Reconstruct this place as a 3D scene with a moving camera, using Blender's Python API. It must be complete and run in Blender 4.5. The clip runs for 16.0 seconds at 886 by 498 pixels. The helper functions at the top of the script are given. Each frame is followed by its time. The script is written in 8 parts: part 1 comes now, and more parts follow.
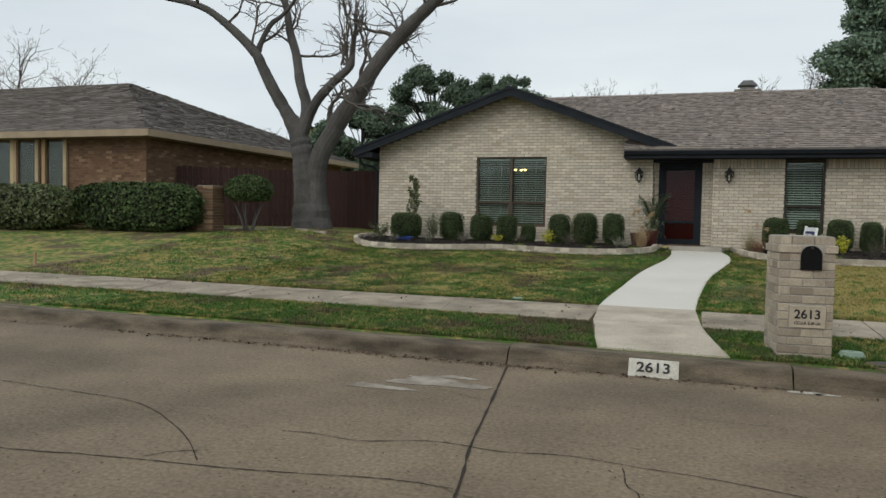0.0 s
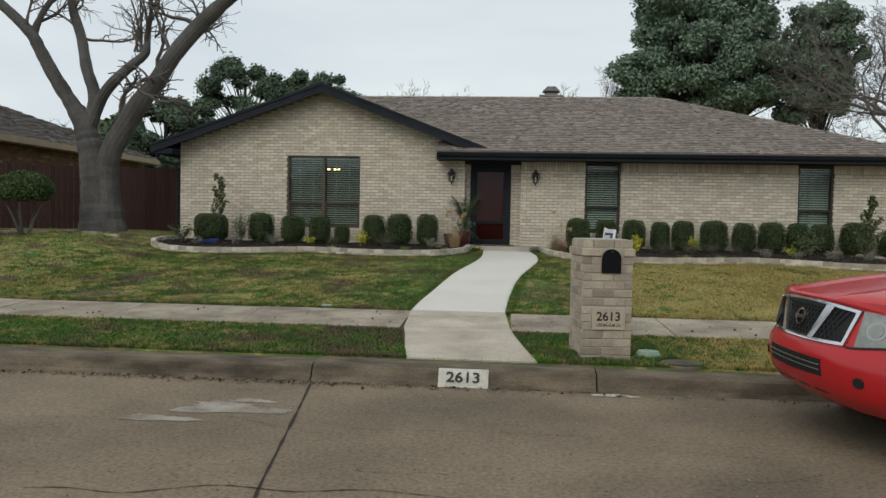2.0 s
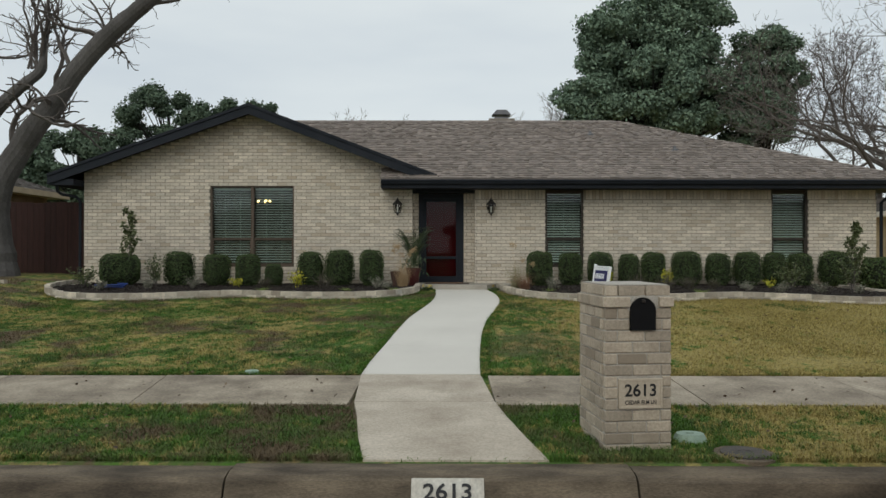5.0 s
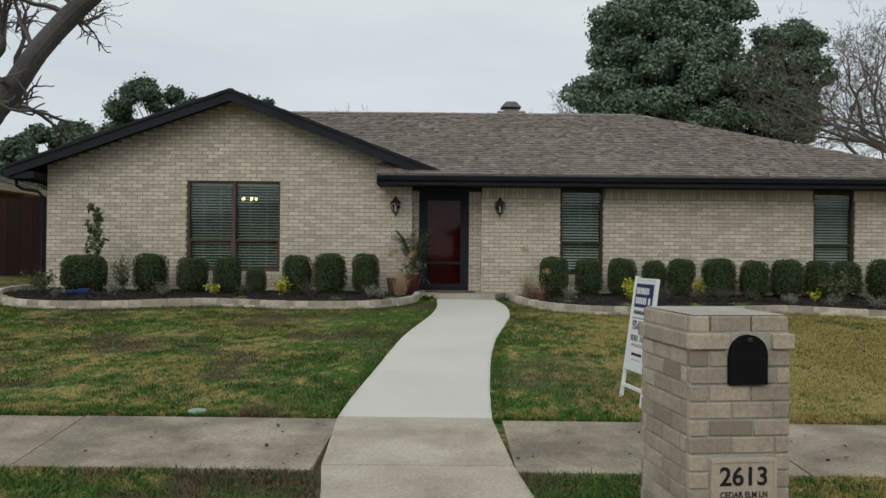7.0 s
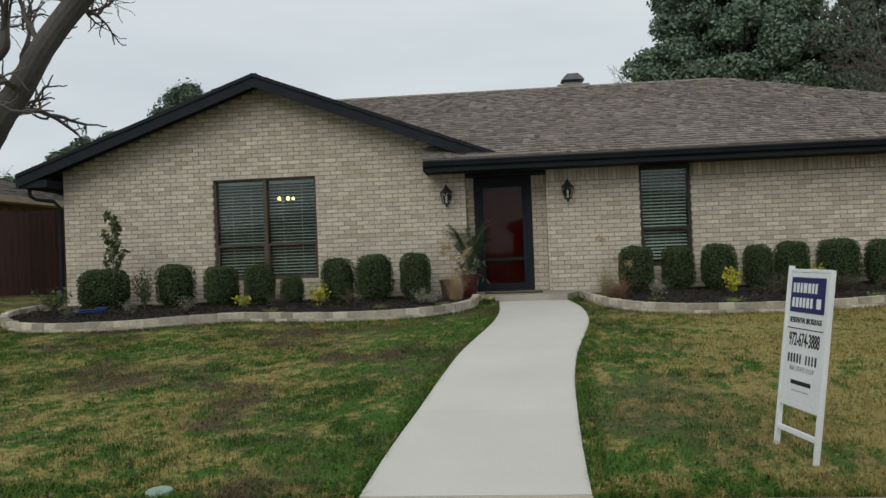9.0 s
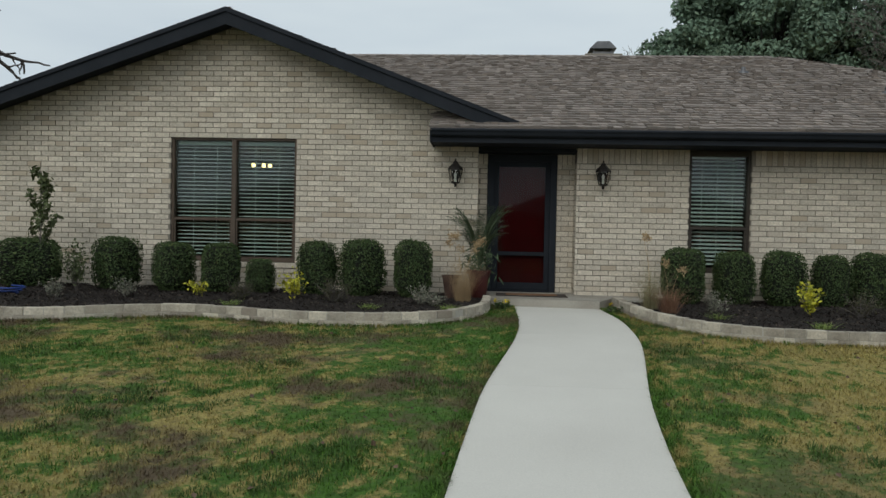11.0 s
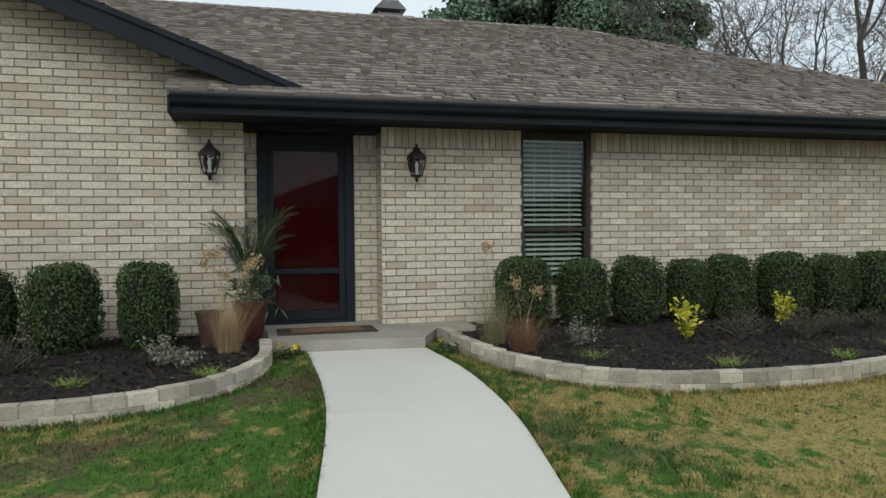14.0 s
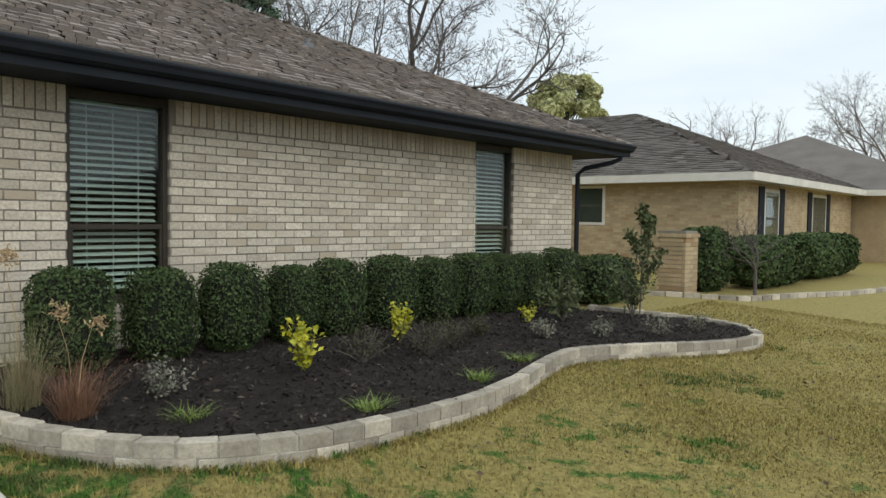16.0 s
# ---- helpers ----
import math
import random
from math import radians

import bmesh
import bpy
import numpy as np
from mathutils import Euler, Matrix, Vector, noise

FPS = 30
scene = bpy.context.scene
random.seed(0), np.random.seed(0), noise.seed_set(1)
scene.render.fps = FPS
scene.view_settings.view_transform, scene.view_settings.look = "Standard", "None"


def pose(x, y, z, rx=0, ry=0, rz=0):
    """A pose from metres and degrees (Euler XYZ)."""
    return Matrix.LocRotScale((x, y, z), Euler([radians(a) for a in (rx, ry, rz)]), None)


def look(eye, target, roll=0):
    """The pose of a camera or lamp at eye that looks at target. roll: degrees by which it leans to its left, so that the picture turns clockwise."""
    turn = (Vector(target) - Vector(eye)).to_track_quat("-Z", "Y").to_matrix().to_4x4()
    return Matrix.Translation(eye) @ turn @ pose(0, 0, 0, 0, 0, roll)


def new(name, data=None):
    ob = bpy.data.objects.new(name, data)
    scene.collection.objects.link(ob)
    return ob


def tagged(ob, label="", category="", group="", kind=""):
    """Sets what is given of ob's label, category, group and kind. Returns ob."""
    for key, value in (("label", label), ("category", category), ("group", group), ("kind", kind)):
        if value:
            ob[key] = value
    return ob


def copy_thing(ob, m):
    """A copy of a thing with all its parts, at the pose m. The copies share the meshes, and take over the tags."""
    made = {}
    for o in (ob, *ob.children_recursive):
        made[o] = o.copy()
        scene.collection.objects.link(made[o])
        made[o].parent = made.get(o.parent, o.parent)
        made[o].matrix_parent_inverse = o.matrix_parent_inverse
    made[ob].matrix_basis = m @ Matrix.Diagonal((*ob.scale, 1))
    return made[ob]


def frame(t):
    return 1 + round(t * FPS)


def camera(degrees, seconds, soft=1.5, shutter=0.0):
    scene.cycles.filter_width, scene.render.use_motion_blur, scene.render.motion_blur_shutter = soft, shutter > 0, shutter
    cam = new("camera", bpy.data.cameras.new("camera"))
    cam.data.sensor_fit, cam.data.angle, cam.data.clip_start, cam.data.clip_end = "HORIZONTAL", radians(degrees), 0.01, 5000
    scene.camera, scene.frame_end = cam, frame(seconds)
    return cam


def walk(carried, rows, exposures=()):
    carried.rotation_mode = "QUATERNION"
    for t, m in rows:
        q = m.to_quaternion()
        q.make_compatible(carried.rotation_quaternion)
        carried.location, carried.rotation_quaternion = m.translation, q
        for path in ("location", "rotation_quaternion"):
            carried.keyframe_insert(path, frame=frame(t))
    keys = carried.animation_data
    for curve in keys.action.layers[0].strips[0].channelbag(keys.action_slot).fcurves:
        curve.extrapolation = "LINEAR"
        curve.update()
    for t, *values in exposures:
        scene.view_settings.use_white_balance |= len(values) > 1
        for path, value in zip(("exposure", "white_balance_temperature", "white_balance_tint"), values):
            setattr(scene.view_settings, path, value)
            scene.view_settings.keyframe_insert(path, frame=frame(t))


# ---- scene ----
cam = camera(61.91, 16.0)
walk(cam, [
    (0, look((-1.933, -19.566, 0.663), (-5.188, -10.121, 0.212), 1.24)),
    (0.5, look((-1.915, -19.45, 0.67), (-4.196, -9.722, 0.259), 0.61)),
    (1, look((-1.859, -19.275, 0.701), (-3.836, -9.483, 0.235), 0.17)),
    (1.5, look((-1.861, -19.178, 0.712), (-3.257, -9.288, 0.219), 0.5)),
    (2, look((-1.901, -19.062, 0.719), (-2.786, -9.11, 0.302), 1.11)),
    (2.5, look((-2.076, -18.845, 0.692), (-2.653, -8.862, 0.665), -0.27)),
    (3, look((-2.254, -18.523, 0.667), (-2.731, -8.535, 0.711), -1.29)),
    (3.5, look((-2.243, -18.182, 0.674), (-2.67, -8.191, 0.635), -0.49)),
    (4, look((-2.276, -17.804, 0.656), (-2.55, -7.808, 0.683), 0.29)),
    (4.2, look((-2.312, -17.647, 0.694), (-2.416, -7.646, 0.731), 0.29)),
    (6.3, look((-2.209, -15.923, 0.798), (-2.228, -5.929, 0.828), -0.01)),
    (6.5, look((-2.199, -15.709, 0.794), (-2.313, -5.71, 0.829), 0.29)),
    (7, look((-2.29, -15.286, 0.808), (-2.374, -5.287, 0.882), 0.57)),
    (7.5, look((-2.286, -14.822, 0.808), (-2.689, -4.831, 0.922), -1.32)),
    (8, look((-2.276, -14.343, 0.824), (-2.786, -4.356, 0.912), -1.24)),
    (8.5, look((-2.357, -13.819, 0.827), (-2.815, -3.831, 0.957), -1.21)),
    (9, look((-2.315, -13.259, 0.796), (-3.211, -3.299, 0.843), -2.18)),
    (9.2, look((-2.290, -12.978, 0.786), (-3.421, -3.043, 0.808), -1.78)),
    (11.3, look((-2.928, -10.708, 0.913), (-3.550, -0.730, 0.716), 1.39)),
    (11.5, look((-2.95, -10.534, 0.93), (-3.667, -0.561, 0.788), 0.59)),
    (12, look((-2.946, -9.998, 1.006), (-3.755, -0.031, 0.89), 0.84)),
    (12.5, look((-3.085, -9.486, 1.065), (-3.32, 0.51, 0.86), 1.57)),
    (13, look((-3.1, -8.938, 1.087), (-2.543, 1.042, 0.801), 1.11)),
    (13.5, look((-3.099, -8.418, 1.078), (-1.529, 1.453, 0.791), 1.61)),
    (14, look((-3.062, -7.964, 1.112), (-0.48, 1.692, 0.808), -0.41)),
    (14.5, look((-2.831, -7.521, 1.169), (0.764, 1.804, 0.819), -0.44)),
    (15, look((-2.715, -7.119, 1.209), (2.16, 1.599, 0.723), 0.71)),
    (15.5, look((-2.65, -6.591, 1.172), (3.769, 1.062, 0.679), -0.49)),
    (16, look((-2.449, -6.186, 1.171), (5.049, 0.419, 0.771), 0.79)),
], exposures=[(0, -0.05, 6600, 4), (4, -0.15, 6600, 4), (9, -0.25, 6600, 4), (11.5, -0.28, 6330, 2), (13, -0.07, 6330, 2), (14.5, 0.10, 6380, 2), (16, 0.2, 6450, 3)])

# ---- light ----
SUN_EL, SUN_AZ = radians(36), radians(200)
world = bpy.data.worlds.new("world")
scene.world = world
world.use_nodes = True
wn, wl = world.node_tree.nodes, world.node_tree.links
wn.clear()
w_out, w_bg = wn.new("ShaderNodeOutputWorld"), wn.new("ShaderNodeBackground")
w_sky = wn.new("ShaderNodeTexSky")
w_sky.sky_type, w_sky.sun_disc, w_sky.sun_elevation, w_sky.sun_rotation = "NISHITA", False, SUN_EL, SUN_AZ
w_tc, w_map, w_noise, w_ramp = wn.new("ShaderNodeTexCoord"), wn.new("ShaderNodeMapping"), wn.new("ShaderNodeTexNoise"), wn.new("ShaderNodeValToRGB")
w_map.inputs["Scale"].default_value = (1.2, 1.2, 5.0)
w_noise.inputs["Scale"].default_value, w_noise.inputs["Detail"].default_value = 1.7, 4.0
w_ramp.color_ramp.elements[0].position, w_ramp.color_ramp.elements[0].color = 0.3, (6.0, 6.45, 7.2, 1)
w_ramp.color_ramp.elements[1].position, w_ramp.color_ramp.elements[1].color = 0.72, (7.6, 7.9, 8.3, 1)
w_mix = wn.new("ShaderNodeMix")
w_mix.data_type = "RGBA"
w_mix.inputs["Factor"].default_value = 0.93
wl.new(w_tc.outputs["Generated"], w_map.inputs["Vector"])
wl.new(w_map.outputs[0], w_noise.inputs["Vector"])
wl.new(w_noise.outputs["Fac"], w_ramp.inputs["Fac"])
wl.new(w_sky.outputs["Color"], w_mix.inputs["A"])
wl.new(w_ramp.outputs["Color"], w_mix.inputs["B"])
wl.new(w_mix.outputs["Result"], w_bg.inputs["Color"])
w_bg.inputs["Strength"].default_value = 0.118
wl.new(w_bg.outputs[0], w_out.inputs["Surface"])
sun_data = bpy.data.lights.new("sun", "SUN")
sun_data.energy, sun_data.angle, sun_data.color = 1.1, radians(45), (1.0, 0.96, 0.9)
sun = new("sun", sun_data)
sun.matrix_world = look((math.sin(SUN_AZ) * 40, math.cos(SUN_AZ) * 40, 40 * math.tan(SUN_EL)), (0, 0, 0))


# ---- materials ----
def mat(name, base, rough=0.8, second=None, third=None, scale=6.0, fine=60.0, amount=0.5, bump=0.2, metal=0.0, rand=0.0, stretch=(1, 1, 1), dist=0.01, spec=0.4, hue=0.0):
    """A surface with two scales of variation, pieces that differ by chance, and fine relief."""
    m = bpy.data.materials.new(name)
    m.use_nodes = True
    n, l = m.node_tree.nodes, m.node_tree.links
    b = n["Principled BSDF"]
    tc, mp = n.new("ShaderNodeTexCoord"), n.new("ShaderNodeMapping")
    mp.inputs["Scale"].default_value = stretch
    l.new(tc.outputs["Object"], mp.inputs["Vector"])
    if rand:
        # joined or single pieces start from their own place in the texture
        info, geo, add = n.new("ShaderNodeObjectInfo"), n.new("ShaderNodeNewGeometry"), n.new("ShaderNodeMath")
        add.operation = "ADD"
        l.new(info.outputs["Random"], add.inputs[0])
        l.new(geo.outputs["Random Per Island"], add.inputs[1])
        fr = n.new("ShaderNodeMath")
        fr.operation = "FRACT"
        l.new(add.outputs[0], fr.inputs[0])
        l.new(add.outputs[0], mp.inputs["Location"])
    big, small = n.new("ShaderNodeTexNoise"), n.new("ShaderNodeTexNoise")
    big.inputs["Scale"].default_value, big.inputs["Detail"].default_value = scale, 5
    small.inputs["Scale"].default_value, small.inputs["Detail"].default_value = fine, 6
    small.inputs["Roughness"].default_value = 0.65
    l.new(mp.outputs[0], big.inputs["Vector"])
    l.new(mp.outputs[0], small.inputs["Vector"])
    ramp = n.new("ShaderNodeValToRGB")
    ramp.color_ramp.elements[0].position, ramp.color_ramp.elements[1].position = 0.35, 0.68
    second = second or tuple(c * 0.75 for c in base)
    ramp.color_ramp.elements[0].color, ramp.color_ramp.elements[1].color = (*base, 1), (*second, 1)
    l.new(big.outputs["Fac"], ramp.inputs["Fac"])
    mul = n.new("ShaderNodeMix")
    mul.data_type, mul.blend_type = "RGBA", "MULTIPLY"
    mul.inputs["Factor"].default_value = amount
    grain = n.new("ShaderNodeValToRGB")
    grain.color_ramp.elements[0].position, grain.color_ramp.elements[1].position = 0.3, 0.65
    grain.color_ramp.elements[0].color, grain.color_ramp.elements[1].color = (0.45, 0.45, 0.45, 1), (1.15, 1.15, 1.15, 1)
    l.new(small.outputs["Fac"], grain.inputs["Fac"])
    l.new(ramp.outputs["Color"], mul.inputs["A"])
    l.new(grain.outputs["Color"], mul.inputs["B"])
    last = mul.outputs["Result"]
    if rand:
        r2 = n.new("ShaderNodeValToRGB")
        e = r2.color_ramp.elements
        e[0].position, e[0].color = 0.0, (1 - rand, 1 - rand, 1 - rand, 1)
        e[1].position, e[1].color = 1.0, (1 + rand, 1 + rand, 1 + rand, 1)
        l.new(fr.outputs[0], r2.inputs["Fac"])
        m3 = n.new("ShaderNodeMix")
        m3.data_type, m3.blend_type = "RGBA", "MULTIPLY"
        m3.inputs["Factor"].default_value = 1.0
        l.new(last, m3.inputs["A"])
        l.new(r2.outputs["Color"], m3.inputs["B"])
        last = m3.outputs["Result"]
        if third:
            gt, m4 = n.new("ShaderNodeMath"), n.new("ShaderNodeMix")
            gt.operation = "MULTIPLY_ADD"
            gt.use_clamp = True
            gt.inputs[1].default_value, gt.inputs[2].default_value = 6.0, -5.1
            wn_ = n.new("ShaderNodeTexWhiteNoise")
            wn_.noise_dimensions = "1D"
            l.new(fr.outputs[0], wn_.inputs["W"])
            l.new(wn_.outputs["Value"], gt.inputs[0])
            m4.data_type = "RGBA"
            l.new(gt.outputs[0], m4.inputs["Factor"])
            l.new(last, m4.inputs["A"])
            m4.inputs["B"].default_value = (*third, 1)
            last = m4.outputs["Result"]
    l.new(last, b.inputs["Base Color"])
    b.inputs["Roughness"].default_value, b.inputs["Metallic"].default_value = rough, metal
    b.inputs["Specular IOR Level"].default_value = spec
    if bump:
        bp = n.new("ShaderNodeBump")
        bp.inputs["Strength"].default_value, bp.inputs["Distance"].default_value = bump, dist
        l.new(small.outputs["Fac"], bp.inputs["Height"])
        l.new(bp.outputs[0], b.inputs["Normal"])
    return m


def glassy(name, tint=(0.9, 0.95, 0.95), rough=0.02, base=0.035, wave=0.15):
    m = bpy.data.materials.new(name)
    m.use_nodes = True
    n, l = m.node_tree.nodes, m.node_tree.links
    n.remove(n["Principled BSDF"])
    tr, gl, mx, fr = n.new("ShaderNodeBsdfTransparent"), n.new("ShaderNodeBsdfGlossy"), n.new("ShaderNodeMixShader"), n.new("ShaderNodeLayerWeight")
    nz, bp = n.new("ShaderNodeTexNoise"), n.new("ShaderNodeBump")
    nz.inputs["Scale"].default_value = 1.3
    bp.inputs["Strength"].default_value, bp.inputs["Distance"].default_value = wave, 0.02
    tr.inputs["Color"].default_value = (*tint, 1)
    gl.inputs["Roughness"].default_value = rough
    pw, ma = n.new("ShaderNodeMath"), n.new("ShaderNodeMath")
    pw.operation, ma.operation = "POWER", "MULTIPLY_ADD"
    pw.inputs[1].default_value, ma.inputs[1].default_value, ma.inputs[2].default_value = 4.5, 0.85, base
    fr.inputs["Blend"].default_value = 0.5
    l.new(fr.outputs["Facing"], pw.inputs[0])
    l.new(pw.outputs[0], ma.inputs[0])
    l.new(nz.outputs["Fac"], bp.inputs["Height"])
    l.new(bp.outputs[0], gl.inputs["Normal"])
    l.new(ma.outputs[0], mx.inputs["Fac"])
    l.new(tr.outputs[0], mx.inputs[1])
    l.new(gl.outputs[0], mx.inputs[2])
    l.new(mx.outputs[0], n["Material Output"].inputs["Surface"])
    return m


def glow(name, color, strength):
    m = bpy.data.materials.new(name)
    m.use_nodes = True
    b = m.node_tree.nodes["Principled BSDF"]
    b.inputs["Emission Color"].default_value, b.inputs["Emission Strength"].default_value = (*color, 1), strength
    return m


M_BRICK = mat("cream_brick", (0.66, 0.59, 0.49), 0.9, (0.56, 0.49, 0.40), (0.44, 0.36, 0.27), 3.0, 45, 0.55, 0.35, rand=0.14, dist=0.004)
M_MORTAR = mat("mortar", (0.31, 0.275, 0.232), 0.95, (0.225, 0.198, 0.166), scale=2, fine=90, amount=0.5, bump=0.5, dist=0.004)
M_MBRICK = mat("pillar_brick", (0.44, 0.375, 0.295), 0.9, (0.35, 0.295, 0.23), (0.22, 0.18, 0.135), 5.0, 50, 0.5, 0.35, rand=0.2, dist=0.004)
M_MMORTAR = mat("pillar_mortar", (0.46, 0.43, 0.38), 0.95, (0.36, 0.33, 0.29), scale=5, fine=90, amount=0.5, bump=0.5, dist=0.004)
M_EDGE = mat("edging_block", (0.56, 0.50, 0.41), 0.92, (0.36, 0.315, 0.255), (0.24, 0.20, 0.16), 5.0, 40, 0.6, 0.6, rand=0.34, dist=0.005)
M_TANBRICK = mat("tan_brick", (0.50, 0.39, 0.245), 0.9, (0.42, 0.32, 0.20), (0.34, 0.22, 0.12), 3.0, 40, 0.5, 0.3, rand=0.14, dist=0.004)
# brown brick, its colour darkened to include the soffit's shade on the wall
M_BROWNBRICK = mat("brown_brick", (0.19, 0.115, 0.068), 0.9, (0.13, 0.075, 0.045), (0.30, 0.20, 0.125), 3.0, 40, 0.5, 0.3, rand=0.25, dist=0.004)
M_SHINGLE = mat("shingle", (0.275, 0.235, 0.21), 0.95, (0.22, 0.188, 0.168), (0.33, 0.28, 0.245), 1.2, 120, 0.7, 0.5, rand=0.22, dist=0.004)
M_SHINGLE_N = mat("grey_shingle", (0.185, 0.165, 0.15), 0.95, (0.14, 0.122, 0.11), (0.24, 0.21, 0.185), 1.2, 120, 0.7, 0.5, rand=0.2, dist=0.004)
M_DARK = mat("blue_black_paint", (0.014, 0.017, 0.023), 0.75, (0.020, 0.023, 0.030), scale=3, fine=50, amount=0.3, bump=0.1, spec=0.2)
M_BRONZE = mat("dark_bronze_frame", (0.035, 0.027, 0.020), 0.45, (0.05, 0.04, 0.03), scale=6, fine=60, amount=0.3, bump=0.08)
M_BROWNFR = mat("brown_window_frame", (0.075, 0.052, 0.036), 0.55, (0.10, 0.07, 0.05), scale=6, fine=60, amount=0.4, bump=0.1)
M_IRON = mat("black_iron", (0.012, 0.011, 0.012), 0.45, (0.03, 0.022, 0.018), scale=20, fine=90, amount=0.4, bump=0.15)
M_RED = mat("red_door_paint", (0.42, 0.018, 0.022), 0.4, (0.33, 0.014, 0.018), scale=3, fine=70, amount=0.2, bump=0.04)
M_BLIND = mat("white_blind", (0.62, 0.64, 0.60), 0.55, (0.54, 0.56, 0.52), scale=6, fine=50, amount=0.15, bump=0.02)
M_GLASS = glassy("window_glass", (0.86, 0.93, 0.91))
M_STORM = glassy("storm_glass", (0.52, 0.48, 0.50), base=0.018, wave=0.05)
M_CLEAR = glassy("clear_glass", (0.9, 0.9, 0.88))
M_BULB = glow("lit_bulb", (1.0, 0.62, 0.24), 6)
# dark colour that stands for the lack of light indoors
M_ROOM = mat("unlit_room", (0.10, 0.09, 0.075), 0.9, (0.08, 0.07, 0.06), scale=2, fine=30, amount=0.2, bump=0)
M_ROAD = mat("road_concrete", (0.245, 0.188, 0.127), 0.9, (0.140, 0.107, 0.072), scale=0.8, fine=34, amount=0.85, bump=0.9, dist=0.008)
M_KERB = mat("kerb_concrete", (0.19, 0.15, 0.105), 0.92, (0.060, 0.046, 0.032), scale=2.2, fine=40, amount=0.75, bump=0.8, dist=0.008, stretch=(1, 3, 3))
M_SIDE = mat("sidewalk_concrete", (0.41, 0.350, 0.27), 0.92, (0.20, 0.165, 0.125), scale=2.2, fine=38, amount=0.7, bump=0.5, dist=0.005, rand=0.06)
M_WALK = mat("new_concrete", (0.66, 0.63, 0.575), 0.85, (0.60, 0.57, 0.52), scale=0.8, fine=90, amount=0.15, bump=0.15, dist=0.003, rand=0.02)
M_APRON = mat("pale_concrete", (0.54, 0.475, 0.39), 0.88, (0.36, 0.305, 0.24), scale=2.0, fine=45, amount=0.5, bump=0.35, dist=0.004)
M_SLAB = mat("porch_concrete", (0.40, 0.37, 0.32), 0.88, (0.30, 0.27, 0.23), scale=1.6, fine=70, amount=0.4, bump=0.3, dist=0.004)
M_CRACK = mat("dark_crack", (0.035, 0.026, 0.020), 1.0, scale=8, fine=60, bump=0)
M_PATCH = mat("pale_scuff", (0.36, 0.32, 0.27), 0.95, (0.20, 0.165, 0.13), scale=5, fine=50, amount=0.5, bump=0.3)
M_MULCH = mat("dark_mulch", (0.028, 0.020, 0.016), 1.0, (0.015, 0.011, 0.009), scale=5, fine=40, amount=0.7, bump=1.0, dist=0.03)
M_CHIP = mat("mulch_chip", (0.040, 0.031, 0.026), 0.95, (0.020, 0.015, 0.013), (0.13, 0.10, 0.08), 10, 80, 0.5, 0.3, rand=0.5)
M_LEAF = mat("hedge_leaf", (0.066, 0.096, 0.036), 0.7, (0.045, 0.070, 0.027), (0.13, 0.155, 0.06), 4, 40, 0.2, 0, spec=0.15, rand=0.45)
M_GREENBL = mat("green_blade", (0.062, 0.125, 0.018), 0.75, (0.035, 0.072, 0.012), (0.10, 0.15, 0.035), 3, 40, 0.3, 0, rand=0.4)
# twig bark with the shade of leafy crowns put into its colour
M_SHADETWIG = mat("shaded_bark", (0.035, 0.032, 0.028), 0.95, (0.025, 0.023, 0.02), scale=3, fine=30, amount=0.4, bump=0.1)
# near-black stand-in for the shade deep among the leaves
M_SHADECORE = mat("hedge_shade_core", (0.010, 0.016, 0.008), 0.95, (0.016, 0.016, 0.010), scale=20, fine=60, bump=0.3)
M_YELLOW = mat("yellow_leaf", (0.52, 0.46, 0.035), 0.5, (0.36, 0.38, 0.03), (0.20, 0.24, 0.03), 6, 40, 0.2, 0, rand=0.3)
M_SAGE = mat("grey_leaf", (0.22, 0.22, 0.17), 0.8, (0.14, 0.14, 0.10), (0.30, 0.24, 0.21), 6, 40, 0.2, 0, rand=0.35)
M_DULL = mat("dull_olive_leaf", (0.075, 0.070, 0.035), 0.8, (0.05, 0.048, 0.028), (0.10, 0.075, 0.05), 6, 40, 0.2, 0, rand=0.4)
M_OLIVE = mat("olive_leaf", (0.10, 0.12, 0.045), 0.6, (0.06, 0.08, 0.03), (0.16, 0.17, 0.08), 6, 40, 0.2, 0, rand=0.35)
M_STRAW = mat("straw_blade", (0.44, 0.32, 0.18), 0.8, (0.34, 0.22, 0.12), (0.55, 0.44, 0.28), 6, 40, 0.2, 0, rand=0.3)
M_RUST = mat("rust_blade", (0.26, 0.135, 0.085), 0.8, (0.19, 0.10, 0.06), (0.38, 0.25, 0.15), 6, 40, 0.2, 0, rand=0.3)
M_PALEGR = mat("pale_grass_blade", (0.28, 0.24, 0.13), 0.8, (0.20, 0.19, 0.10), (0.40, 0.33, 0.2), 6, 40, 0.2, 0, rand=0.3)
M_LIME = mat("lime_blade", (0.22, 0.30, 0.06), 0.6, (0.16, 0.22, 0.05), (0.36, 0.36, 0.14), 6, 40, 0.2, 0, rand=0.3)
M_PALM = mat("palm_leaf", (0.075, 0.11, 0.05), 0.55, (0.045, 0.07, 0.035), (0.12, 0.14, 0.07), 6, 40, 0.2, 0, rand=0.3)
M_BARK = mat("smooth_grey_bark", (0.120, 0.112, 0.108), 0.95, (0.065, 0.060, 0.057), scale=2.2, fine=26, amount=0.6, bump=0.6, dist=0.02, stretch=(1, 1, 0.5))
M_TWIG = mat("twig_bark", (0.14, 0.122, 0.112), 0.95, (0.10, 0.086, 0.078), scale=3, fine=30, amount=0.4, bump=0.2)
